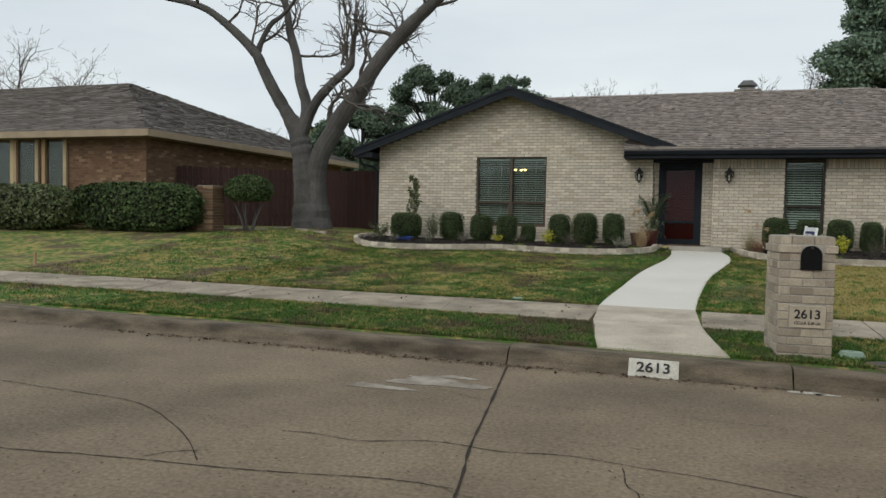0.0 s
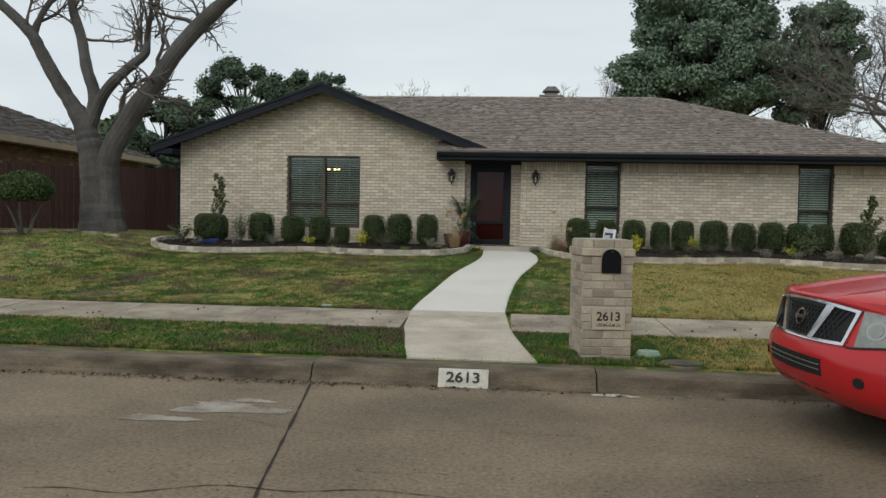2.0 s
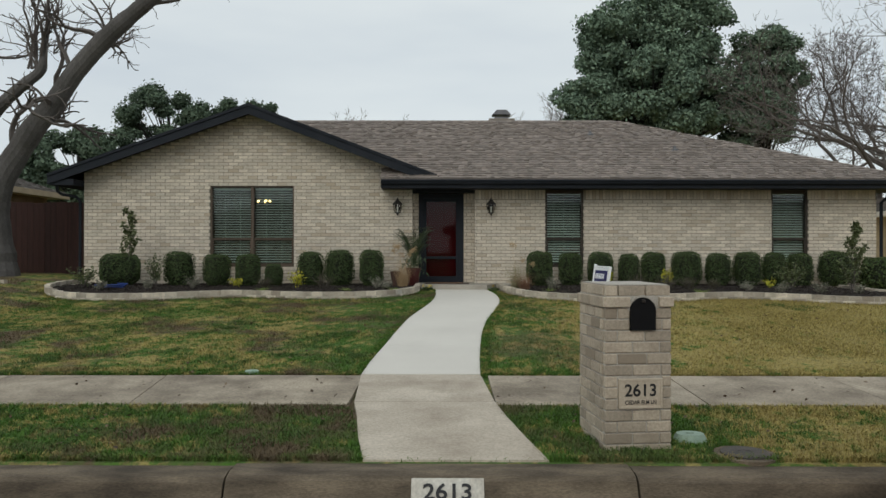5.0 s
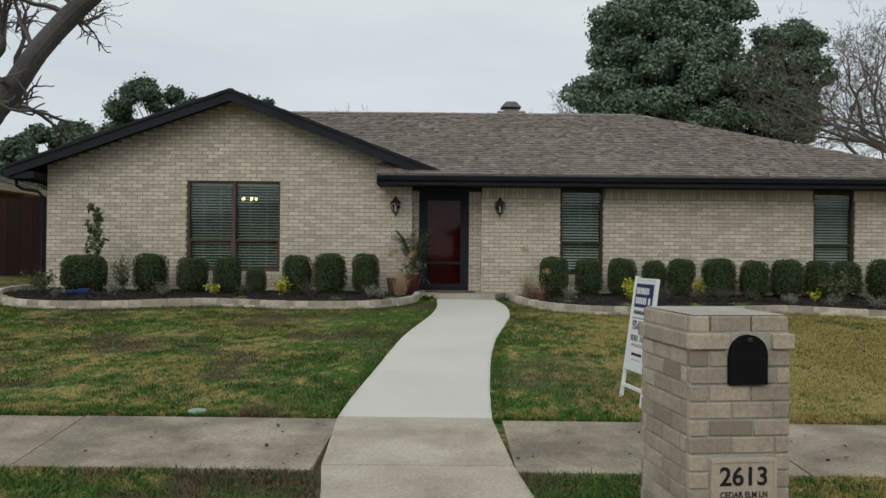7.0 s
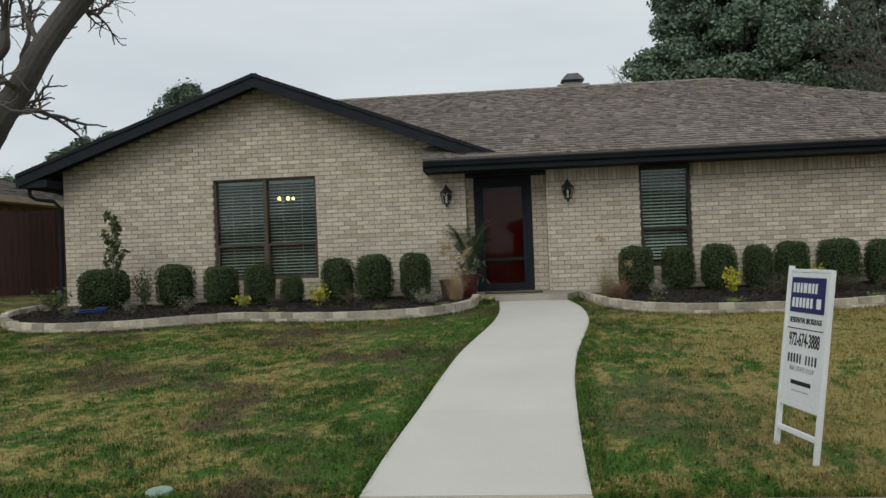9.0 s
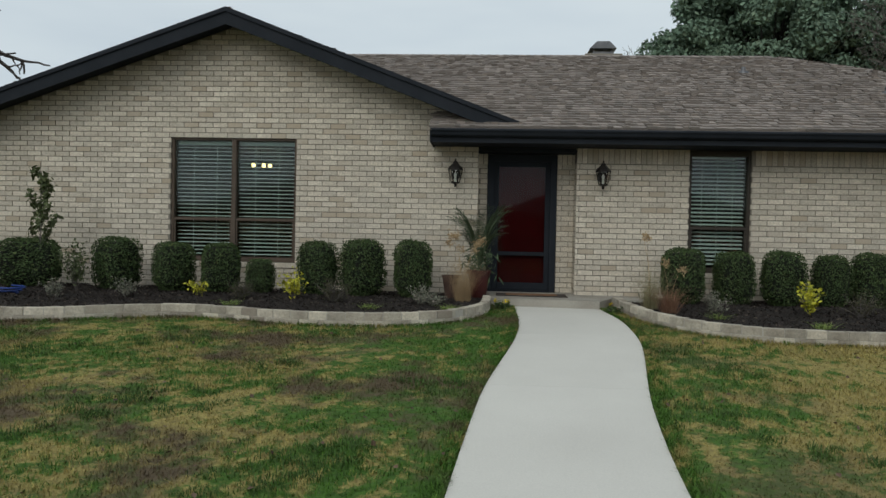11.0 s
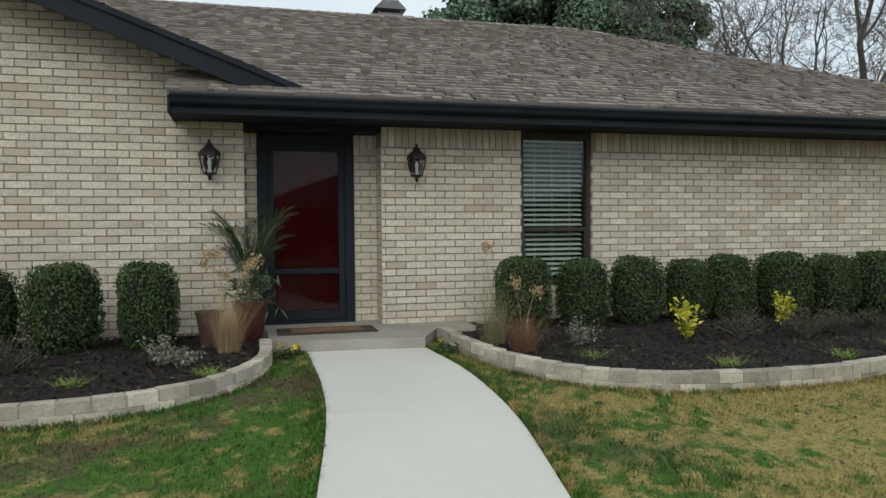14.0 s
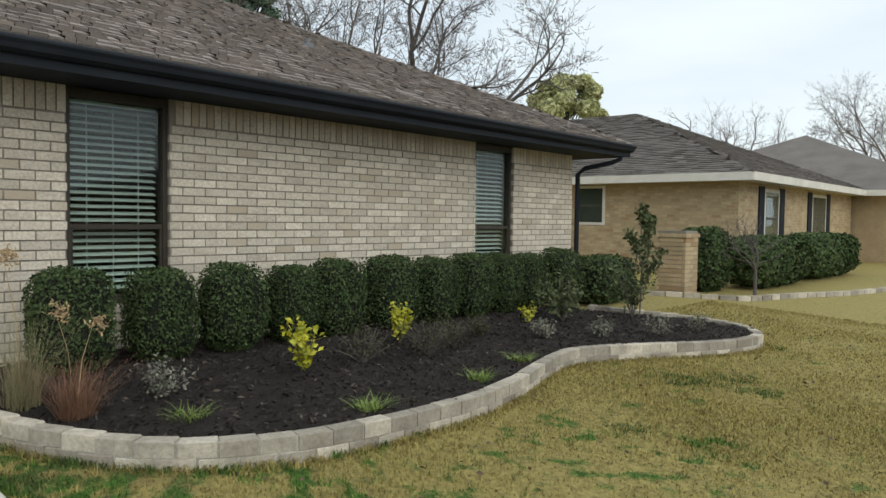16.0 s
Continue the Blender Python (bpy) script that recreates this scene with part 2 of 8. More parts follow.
# twig bark made paler for far trees: haze put into the colour
M_HAZETWIG = mat("hazy_twig_bark", (0.17, 0.14, 0.125), 0.95, (0.12, 0.10, 0.09), scale=3, fine=30, amount=0.4, bump=0.0)
# leaf green brightened and greyed to carry the distance haze
M_TREELEAF = mat("hazy_evergreen_leaf", (0.17, 0.235, 0.165), 0.95, (0.13, 0.185, 0.135), (0.24, 0.30, 0.21), 0.6, 6, 0.15, 0, spec=0.08, rand=0.4)
M_CEDAR = mat("cedar_leaf", (0.115, 0.155, 0.105), 0.95, (0.085, 0.12, 0.085), (0.14, 0.18, 0.115), 0.6, 6, 0.15, 0, spec=0.08, rand=0.35)
M_YTREE = mat("yellow_green_leaf", (0.50, 0.50, 0.24), 0.7, (0.42, 0.43, 0.21), (0.58, 0.55, 0.30), 0.6, 6, 0.3, 0, rand=0.3)
M_DRYLEAF = mat("dry_leaf", (0.12, 0.078, 0.050), 0.85, (0.075, 0.048, 0.033), (0.22, 0.16, 0.11), 9, 60, 0.3, 0, rand=0.4)
M_FENCE = mat("dark_red_fence_stain", (0.055, 0.022, 0.018), 0.8, (0.035, 0.015, 0.012), scale=3, fine=30, amount=0.5, bump=0.4, rand=0.2, stretch=(6, 6, 0.6))
M_WHITE = mat("white_trim", (0.72, 0.68, 0.62), 0.6, (0.62, 0.58, 0.52), scale=3, fine=40, amount=0.2, bump=0.05)
M_TANTRIM = mat("tan_trim", (0.36, 0.28, 0.19), 0.7, (0.30, 0.23, 0.16), scale=3, fine=40, amount=0.2, bump=0.05)
M_SIGNW = mat("sign_white", (0.78, 0.79, 0.80), 0.45, (0.72, 0.73, 0.74), scale=3, fine=40, amount=0.12, bump=0.02)
M_NAVY = mat("sign_navy", (0.020, 0.024, 0.12), 0.45, (0.018, 0.02, 0.10), scale=3, fine=40, amount=0.1, bump=0)
M_INK = mat("black_ink", (0.015, 0.015, 0.017), 0.6, scale=8, fine=40, amount=0.2, bump=0)
M_GREYINK = mat("grey_ink", (0.42, 0.43, 0.45), 0.6, scale=8, fine=40, amount=0.2, bump=0)
M_KWHITE = mat("worn_white_paint", (0.62, 0.60, 0.54), 0.8, (0.45, 0.41, 0.35), scale=6, fine=45, amount=0.5, bump=0.2)
M_MAILBLK = mat("matt_black_metal", (0.006, 0.006, 0.007), 0.7, scale=20, fine=60, amount=0.2, bump=0.05, spec=0.15)
M_PLAQUE = mat("cast_stone", (0.50, 0.43, 0.34), 0.85, (0.44, 0.37, 0.29), scale=6, fine=60, amount=0.3, bump=0.15)
M_CARRED = mat("red_car_paint", (0.46, 0.010, 0.016), 0.22, (0.42, 0.010, 0.014), scale=1, fine=20, amount=0.05, bump=0, spec=0.6)
M_CHROME = mat("chrome", (0.72, 0.72, 0.73), 0.14, (0.65, 0.65, 0.67), scale=3, fine=20, amount=0.05, bump=0, metal=1.0)
M_SILVER = mat("silver_plastic", (0.42, 0.42, 0.43), 0.35, (0.36, 0.36, 0.37), scale=3, fine=20, amount=0.05, bump=0, metal=0.6)
M_BLACKPL = mat("black_plastic", (0.012, 0.012, 0.013), 0.6, scale=12, fine=50, amount=0.3, bump=0.1)
M_TYRE = mat("tyre_rubber", (0.016, 0.015, 0.015), 0.85, (0.03, 0.027, 0.025), scale=6, fine=50, amount=0.4, bump=0.3)
M_LENS = mat("headlamp_reflector", (0.36, 0.37, 0.34), 0.22, (0.24, 0.25, 0.23), scale=14, fine=30, amount=0.3, bump=0, metal=0.5)
M_UGREEN = mat("pale_green_plastic", (0.30, 0.40, 0.32), 0.7, (0.24, 0.32, 0.26), scale=6, fine=50, amount=0.3, bump=0.1)
M_UIRON = mat("meter_lid_iron", (0.05, 0.045, 0.042), 0.7, (0.09, 0.075, 0.065), scale=9, fine=60, amount=0.5, bump=0.4)
M_POT = mat("dark_red_glazed_pot", (0.070, 0.014, 0.012), 0.4, (0.045, 0.011, 0.010), scale=8, fine=40, amount=0.2, bump=0.05)
M_POT2 = mat("brown_clay_pot", (0.085, 0.045, 0.032), 0.75, (0.055, 0.03, 0.022), scale=8, fine=40, amount=0.3, bump=0.1)
M_MAT = mat("coir", (0.28, 0.15, 0.075), 1.0, (0.20, 0.10, 0.05), scale=9, fine=160, amount=0.5, bump=0.8)
M_MATB = mat("mat_border", (0.045, 0.035, 0.030), 0.95, (0.07, 0.055, 0.045), scale=9, fine=120, amount=0.4, bump=0.5)
M_METALV = mat("galvanised_sheet", (0.20, 0.20, 0.21), 0.5, (0.12, 0.12, 0.13), scale=6, fine=40, amount=0.3, bump=0.05, metal=0.6)
M_FLOWER = mat("yellow_petal", (0.75, 0.55, 0.02), 0.5, scale=9, fine=40, amount=0.1, bump=0)
M_HOSE = mat("blue_hose", (0.02, 0.05, 0.22), 0.5, scale=9, fine=40, amount=0.1, bump=0)


def lawn_mat(name, blades):
    m = mat(name, (0.34, 0.275, 0.090), 0.9, (0.062, 0.140, 0.014), scale=0.55, fine=22, amount=0.85, bump=0.0 if blades else 0.8, dist=0.03, rand=0.3 if blades else 0.0)
    n, l = m.node_tree.nodes, m.node_tree.links
    noises = [q for q in n if q.type == "TEX_NOISE"]
    geo = n.new("ShaderNodeNewGeometry")
    for q in noises:
        l.new(geo.outputs["Position"], q.inputs["Vector"])
    noises[0].inputs["Scale"].default_value, noises[0].inputs["Detail"].default_value, noises[0].inputs["Roughness"].default_value = 1.9, 10, 0.85
    ramps = [q for q in n if q.type == "VALTORGB"]
    ramps[0].color_ramp.elements[0].position, ramps[0].color_ramp.elements[1].position = 0.465, 0.555
    # greener towards the tree side, drier towards the far side; and a few bare earthy patches
    sep, rng_, add, clump, mx, earth, gate = n.new("ShaderNodeSeparateXYZ"), n.new("ShaderNodeMapRange"), n.new("ShaderNodeMath"), n.new("ShaderNodeTexNoise"), n.new("ShaderNodeMath"), n.new("ShaderNodeMix"), n.new("ShaderNodeMapRange")
    l.new(geo.outputs["Position"], sep.inputs[0])
    l.new(sep.outputs["X"], rng_.inputs["Value"])
    rng_.inputs["From Min"].default_value, rng_.inputs["From Max"].default_value = -4.0, 4.0
    rng_.inputs["To Min"].default_value, rng_.inputs["To Max"].default_value = 0.04, -0.12
    clump.inputs["Scale"].default_value, clump.inputs["Detail"].default_value = 7.5, 5
    # a band of green on both sides of the walk, and along the verge
    near, verge, plus, plus2, dist_ = n.new("ShaderNodeMapRange"), n.new("ShaderNodeMapRange"), n.new("ShaderNodeMath"), n.new("ShaderNodeMath"), n.new("ShaderNodeMath")
    dist_.operation, plus.operation, plus2.operation = "SUBTRACT", "ADD", "ADD"
    dist_.inputs[1].default_value = -2.2
    absd = n.new("ShaderNodeMath")
    absd.operation = "ABSOLUTE"
    l.new(sep.outputs["X"], dist_.inputs[0])
    l.new(dist_.outputs[0], absd.inputs[0])
    l.new(absd.outputs[0], near.inputs["Value"])
    near.inputs["From Min"].default_value, near.inputs["From Max"].default_value = 1.0, 2.3
    near.inputs["To Min"].default_value, near.inputs["To Max"].default_value = 0.085, 0.0
    l.new(sep.outputs["Y"], verge.inputs["Value"])
    verge.inputs["From Min"].default_value, verge.inputs["From Max"].default_value = -10.6, -10.9
    verge.inputs["To Min"].default_value, verge.inputs["To Max"].default_value = 0.0, 0.045
    l.new(near.outputs[0], plus.inputs[0])
    l.new(verge.outputs[0], plus.inputs[1])
    l.new(plus.outputs[0], plus2.inputs[0])
    l.new(rng_.outputs[0], plus2.inputs[1])
    l.new(geo.outputs["Position"], clump.inputs["Vector"])
    mx.operation, add.operation = "MULTIPLY_ADD", "ADD"
    l.new(clump.outputs["Fac"], mx.inputs[0])
    mx.inputs[1].default_value = 0.60
    l.new(plus2.outputs[0], mx.inputs[2])
    l.new(noises[0].outputs["Fac"], add.inputs[0])
    l.new(mx.outputs[0], add.inputs[1])
    sub_ = n.new("ShaderNodeMath")
    sub_.operation = "SUBTRACT"
    l.new(add.outputs[0], sub_.inputs[0])
    sub_.inputs[1].default_value = 0.325
    l.new(sub_.outputs[0], ramps[0].inputs["Fac"])
    bare = n.new("ShaderNodeTexNoise")
    bare.inputs["Scale"].default_value, bare.inputs["Detail"].default_value = 0.7, 6
    bare.inputs["Roughness"].default_value = 0.7
    shift = n.new("ShaderNodeVectorMath")
    shift.inputs[1].default_value = (13.0, 7.0, 3.0)
    l.new(geo.outputs["Position"], shift.inputs[0])
    l.new(shift.outputs[0], bare.inputs["Vector"])
    l.new(bare.outputs["Fac"], gate.inputs["Value"])
    gate.inputs["From Min"].default_value, gate.inputs["From Max"].default_value = 0.50, 0.60
    side = n.new("ShaderNodeMapRange")
    side.inputs["From Min"].default_value, side.inputs["From Max"].default_value = 0.5, -3.0
    l.new(sep.outputs["X"], side.inputs["Value"])
    both = n.new("ShaderNodeMath")
    both.operation = "MULTIPLY"
    l.new(gate.outputs[0], both.inputs[0])
    l.new(side.outputs[0], both.inputs[1])
    earth.data_type = "RGBA"
    b = n["Principled BSDF"]
    old = b.inputs["Base Color"].links[0].from_socket
    l.new(both.outputs[0], earth.inputs["Factor"])
    l.new(old, earth.inputs["A"])
    earth.inputs["B"].default_value = (0.105, 0.076, 0.042, 1)
    l.new(earth.outputs["Result"], b.inputs["Base Color"])
    return m


M_LAWN = lawn_mat("winter_lawn_soil", False)
M_BLADE = lawn_mat("winter_lawn_blades", True)

# ---- mesh helpers ----
def put(name, V, F, material, parent=None, label="", kind=""):
    """One mesh object from arrays of corners and faces of equal length."""
    V, F = np.asarray(V, dtype=np.float32).reshape(-1, 3), np.asarray(F, dtype=np.int32)
    me = bpy.data.meshes.new(name)
    k = F.shape[1]
    me.vertices.add(len(V))
    me.vertices.foreach_set("co", V.ravel())
    me.loops.add(F.size)
    me.loops.foreach_set("vertex_index", F.ravel())
    me.polygons.add(len(F))
    me.polygons.foreach_set("loop_start", np.arange(0, F.size, k, dtype=np.int32))
    me.update(calc_edges=True)
    me.shade_flat()
    me.materials.append(material)
    ob = new(name, me)
    ob.parent = parent
    return tagged(ob, label, "", "", kind)


def part(name, bm, material, parent=None, label="", smooth=False):
    me = bpy.data.meshes.new(name)
    bmesh.ops.recalc_face_normals(bm, faces=bm.faces)
    bm.to_mesh(me)
    bm.free()
    me.materials.append(material)
    if smooth:
        for p in me.polygons:
            p.use_smooth = True
    ob = new(name, me)
    ob.parent = parent
    return tagged(ob, label)


def thing(name, label, category, at_=(0, 0, 0), rz=0, group=""):
    ob = new(name)
    ob.empty_display_size = 0.1
    ob.matrix_world = pose(*at_, 0, 0, rz)
    return tagged(ob, label, category, group)


CUBE = np.array([[x, y, z] for x in (-.5, .5) for y in (-.5, .5) for z in (-.5, .5)])
CFACE = np.array([[0, 1, 3, 2], [4, 6, 7, 5], [0, 4, 5, 1], [2, 3, 7, 6], [0, 2, 6, 4], [1, 5, 7, 3]])


def boxes(spans):
    """Corners and faces of boxes (x0, x1, y0, y1, z0, z1)."""
    s = np.asarray(spans, dtype=float).reshape(-1, 6)
    c, d = (s[:, 0::2] + s[:, 1::2]) / 2, s[:, 1::2] - s[:, 0::2]
    V = CUBE[None] * d[:, None] + c[:, None]
    F = CFACE[None] + 8 * np.arange(len(s))[:, None, None]
    return V.reshape(-1, 3), F.reshape(-1, 4)


def box(bm, x0, x1, y0, y1, z0, z1, bevel=0.0):
    r = bmesh.ops.create_cube(bm, size=1, matrix=Matrix.Translation(((x0 + x1) / 2, (y0 + y1) / 2, (z0 + z1) / 2)) @ Matrix.Diagonal((x1 - x0, y1 - y0, z1 - z0, 1)))
    if bevel:
        es = {e for v in r["verts"] for e in v.link_edges}
        bmesh.ops.bevel(bm, geom=list(es), offset=bevel, segments=1, affect="EDGES")
    return r["verts"]


def box_part(name, x0, x1, y0, y1, z0, z1, material, parent=None, label="", bevel=0.004):
    bm = bmesh.new()
    box(bm, x0, x1, y0, y1, z0, z1, bevel)
    return part(name, bm, material, parent, label)


def prism(bm, outline, z0, z1, axis="z"):
    """A closed outline (a, b) drawn out between z0 and z1 along an axis."""
    order = {"z": lambda a, b, c: (a, b, c), "y": lambda a, b, c: (a, c, b), "x": lambda a, b, c: (c, a, b)}[axis]
    lo, hi = [bm.verts.new(order(a, b, z0)) for a, b in outline], [bm.verts.new(order(a, b, z1)) for a, b in outline]
    bm.faces.new(lo)
    bm.faces.new(hi[::-1])
    for i in range(len(lo)):
        j = (i + 1) % len(lo)
        bm.faces.new((lo[i], hi[i], hi[j], lo[j]))


def ring(bm, radii, sides=20, cx=0, cy=0, caps=True):
    """A lathe: (radius, z) rows about an upright axis."""
    rows = [[bm.verts.new((cx + r * math.cos(2 * math.pi * k / sides), cy + r * math.sin(2 * math.pi * k / sides), z)) for k in range(sides)] for r, z in radii]
    for a, b in zip(rows, rows[1:]):
        for k in range(sides):
            bm.faces.new((a[k], a[(k + 1) % sides], b[(k + 1) % sides], b[k]))
    if caps:
        bm.faces.new(rows[0][::-1])
        bm.faces.new(rows[-1])


def tubes(paths, sides=6):
    """Tapered tubes along lists of (point, radius), joined."""
    VV, FF, base = [], [], 0
    for path in paths:
        P = np.array([p for p, r in path], dtype=float)
        R = np.array([r for p, r in path], dtype=float)
        T = np.gradient(P, axis=0)
        T /= np.linalg.norm(T, axis=1)[:, None] + 1e-9
        ref = np.array([0.0, 0.0, 1.0]) if abs(T[0][2]) < 0.8 else np.array([1.0, 0.0, 0.0])
        A = np.cross(T, ref)
        A /= np.linalg.norm(A, axis=1)[:, None] + 1e-9
        B = np.cross(T, A)
        k = len(P)
        ang = 2 * np.pi * np.arange(sides) / sides
        V = P[:, None] + R[:, None, None] * (np.cos(ang)[None, :, None] * A[:, None] + np.sin(ang)[None, :, None] * B[:, None])
        VV.append(V.reshape(-1, 3))
        i, j = np.meshgrid(np.arange(k - 1), np.arange(sides), indexing="ij")
        F = np.stack([i * sides + j, i * sides + (j + 1) % sides, (i + 1) * sides + (j + 1) % sides, (i + 1) * sides + j], -1).reshape(-1, 4)
        FF.append(F + base)
        base += k * sides
    return np.concatenate(VV), np.concatenate(FF)


def pipe(name, pts, r, material, parent=None, label="", sides=10):
    V, F = tubes([[(p, r) for p in pts]], sides)
    ob = put(name, V, F, material, parent, label)
    for p in ob.data.polygons:
        p.use_smooth = True
    return ob


def leaves(P, size, rng, out=None, lean=0.6, long=1.5):
    """Small folded four-cornered leaves at the points P, turned by chance about the direction out."""
    n = len(P)
    N = rng.normal(size=(n, 3))
    if out is not None:
        N = N * lean + out
    N /= np.linalg.norm(N, axis=1)[:, None] + 1e-9
    A = np.cross(N, rng.normal(size=(n, 3)))
    A /= np.linalg.norm(A, axis=1)[:, None] + 1e-9
    B = np.cross(N, A)
    s = size * rng.uniform(0.6, 1.3, n)[:, None]
    V = np.stack([P - A * s * long / 2, P + B * s / 2 + N * s * 0.12, P + A * s * long / 2, P - B * s / 2 + N * s * 0.12], 1)
    return V.reshape(-1, 3), np.arange(4 * n).reshape(-1, 4)


def blades(P, height, rng, width=0.006, spread=0.4, bend=0.3):
    """Narrow blades rising from the points P: one quad and a tip each."""
    n = len(P)
    h = height * rng.uniform(0.5, 1.15, n)
    a = rng.uniform(0, 2 * np.pi, n)
    d = np.stack([np.cos(a), np.sin(a), np.zeros(n)], 1)
    w = np.stack([-np.sin(a), np.cos(a), np.zeros(n)], 1) * width / 2
    lean = rng.uniform(0, spread, n)[:, None] * h[:, None]
    up = np.array([0, 0, 1.0])
    m = P + d * lean * 0.4 + up * (h * 0.6)[:, None]
    t = P + d * lean * (1 + bend) + up * (h * (1 - 0.25 * spread * rng.uniform(0, 1, n)))[:, None]
    V = np.stack([P - w, P + w, m + w * 0.8, m - w * 0.8, t + w * 0.1, t - w * 0.1], 1).reshape(-1, 3)
    b = 6 * np.arange(n)[:, None]
    F = np.concatenate([b + np.array([[0, 1, 2, 3]]), b + np.array([[3, 2, 4, 5]])], 0)
    return V, F


# ---- levels ----
EAVE, FLOOR = 2.2, 0.05
ROAD = -0.79


def ground_z(x, y):
    x, y = np.asarray(x, dtype=float), np.asarray(y, dtype=float)
    z = np.interp(y, [-12.2, -9.3, -1.0, 8.0], [-0.62, -0.53, -0.07, -0.03])
    a, b = np.clip((-9.3 - x) / 3, 0, 1), np.clip((y + 8) / 6, 0, 1)
    return z + 0.28 * (a * a * (3 - 2 * a)) * (b * b * (3 - 2 * b))


WALK_L = [(-2.52, -1.0), (-2.50, -1.9), (-2.52, -2.6), (-2.59, -3.3), (-2.71, -4.1), (-2.82, -4.8), (-2.91, -5.5), (-3.0, -6.6), (-3.07, -7.6), (-3.14, -8.5), (-3.18, -9.3)]
WALK_R = [(-1.40, -1.0), (-1.27, -1.9), (-1.26, -2.7), (-1.31, -3.4), (-1.42, -4.1), (-1.56, -4.9), (-1.67, -5.6), (-1.78, -6.6), (-1.85, -7.6), (-1.90, -8.5), (-1.93, -9.3)]
BED_L = [(-10.3, -0.9), (-10.42, -1.6), (-10.3, -2.25), (-9.9, -2.7), (-9.3, -2.95), (-8.5, -3.0), (-7.7, -2.85), (-6.95, -2.5), (-6.4, -2.42), (-5.8, -2.52), (-5.2, -2.68), (-4.5, -2.7), (-3.9, -2.6), (-3.4, -2.36), (-3.08, -2.0), (-2.92, -1.55), (-2.88, -1.05), (-2.9, -0.95)]
BED_R = [(-1.13, -0.62), (-1.12, -1.05), (-1.03, -1.55), (-0.85, -2.1), (-0.55, -2.55), (-0.2, -2.8), (0.25, -2.95), (0.85, -3.02), (1.4, -3.03), (2.0, -2.95), (2.6, -2.78), (3.2, -2.62), (3.75, -2.66), (4.45, -2.98), (5.2, -3.32), (5.9, -3.44), (6.35, -3.25), (6.55, -2.85), (6.5, -2.3), (6.3, -1.8), (6.15, -1.2)]


def smooth_line(pts, n):
    """A Catmull-Rom line through the points, cut into n equal steps."""
    P = np.array(pts, dtype=float)
    Q = np.vstack([2 * P[0] - P[1], P, 2 * P[-1] - P[-2]])
    out = []
    for i in range(1, len(Q) - 2):
        t = np.linspace(0, 1, 12, endpoint=False)[:, None]
        a, b, c, d = Q[i - 1], Q[i], Q[i + 1], Q[i + 2]
        out.append(0.5 * (2 * b + (c - a) * t + (2 * a - 5 * b + 4 * c - d) * t ** 2 + (3 * b - a - 3 * c + d) * t ** 3))
    S = np.vstack(out + [P[-1:]])
    L = np.concatenate([[0], np.cumsum(np.linalg.norm(np.diff(S, axis=0), axis=1))])
    u = np.linspace(0, L[-1], n + 1)
    return np.stack([np.interp(u, L, S[:, k]) for k in range(2)], 1)


def inside(x, y, poly):
    x, y = np.asarray(x), np.asarray(y)
    hit = np.zeros(x.shape, bool)
    n = len(poly)
    for i in range(n):
        (x0, y0), (x1, y1) = poly[i], poly[(i + 1) % n]
        hit ^= ((y0 > y) != (y1 > y)) & (x < (x1 - x0) * (y - y0) / (y1 - y0 + 1e-12) + x0)
    return hit


WL, WR = smooth_line(WALK_L, 60), smooth_line(WALK_R, 60)
WALK_POLY = [tuple(p) for p in WL] + [tuple(p) for p in WR[::-1]]
BL, BR = smooth_line(BED_L, 90), smooth_line(BED_R, 100)
BL_POLY = [tuple(p) for p in BL] + [(-2.9, 0.0), (-10.3, 0.0)]
BR_POLY = [tuple(p) for p in BR] + [(6.15, 0.0), (-0.7, 0.0), (-0.72, -0.5)]
APRON = [(-3.18, -9.3), (-3.12, -10.6), (-2.84, -12.17), (-1.63, -12.16), (-1.71, -11.5), (-1.84, -10.7), (-1.93, -9.3)]
SLAB = [(-3.07, 0.33), (-3.07, 0.0), (-2.86, 0.0), (-2.86, -0.80), (-2.58, -0.98), (-1.40, -1.06), (-1.10, -0.42), (-0.70, -0.46), (-0.70, 0.0), (-1.62, 0.0), (-1.62, 0.33)]

# ---- ground and street ----
gx = np.concatenate([np.linspace(-900, -60, 8), np.arange(-50, -14, 2.0), np.arange(-14, 10, 0.25), np.arange(10, 52, 2.0), np.linspace(60, 900, 8)])
gy = np.concatenate([[-900, -400, -100, -60, -40, -25.2, -25.1, -12.56, -12.5], [-12.19, -12.17], np.arange(-12.0, 2.0, 0.25), np.arange(2.0, 60, 4.0), np.linspace(70, 900, 8)])
GX, GY = np.meshgrid(gx, gy, indexing="ij")
GZ = np.where(GY > -12.4, ground_z(GX, GY), ROAD - 0.03)
GZ = np.where(GY < -25.15, -0.62, GZ)
lawn_zone = (GY > -12.0) & (np.abs(GX) < 14) & (GY < 0)
bump = np.array([noise.noise(Vector((x * 1.1, y * 1.1, 0))) for x, y in zip(GX.ravel(), GY.ravel())]).reshape(GX.shape)
covered = inside(GX, GY, WALK_POLY) | inside(GX, GY, SLAB) | ((GY < -9.2) & (GY > -10.8))
GZ = GZ + np.where(lawn_zone & ~covered, bump * 0.02, 0) - np.where(covered, 0.02, 0)
i, j = np.meshgrid(np.arange(len(gx) - 1), np.arange(len(gy) - 1), indexing="ij")
m_ = len(gy)
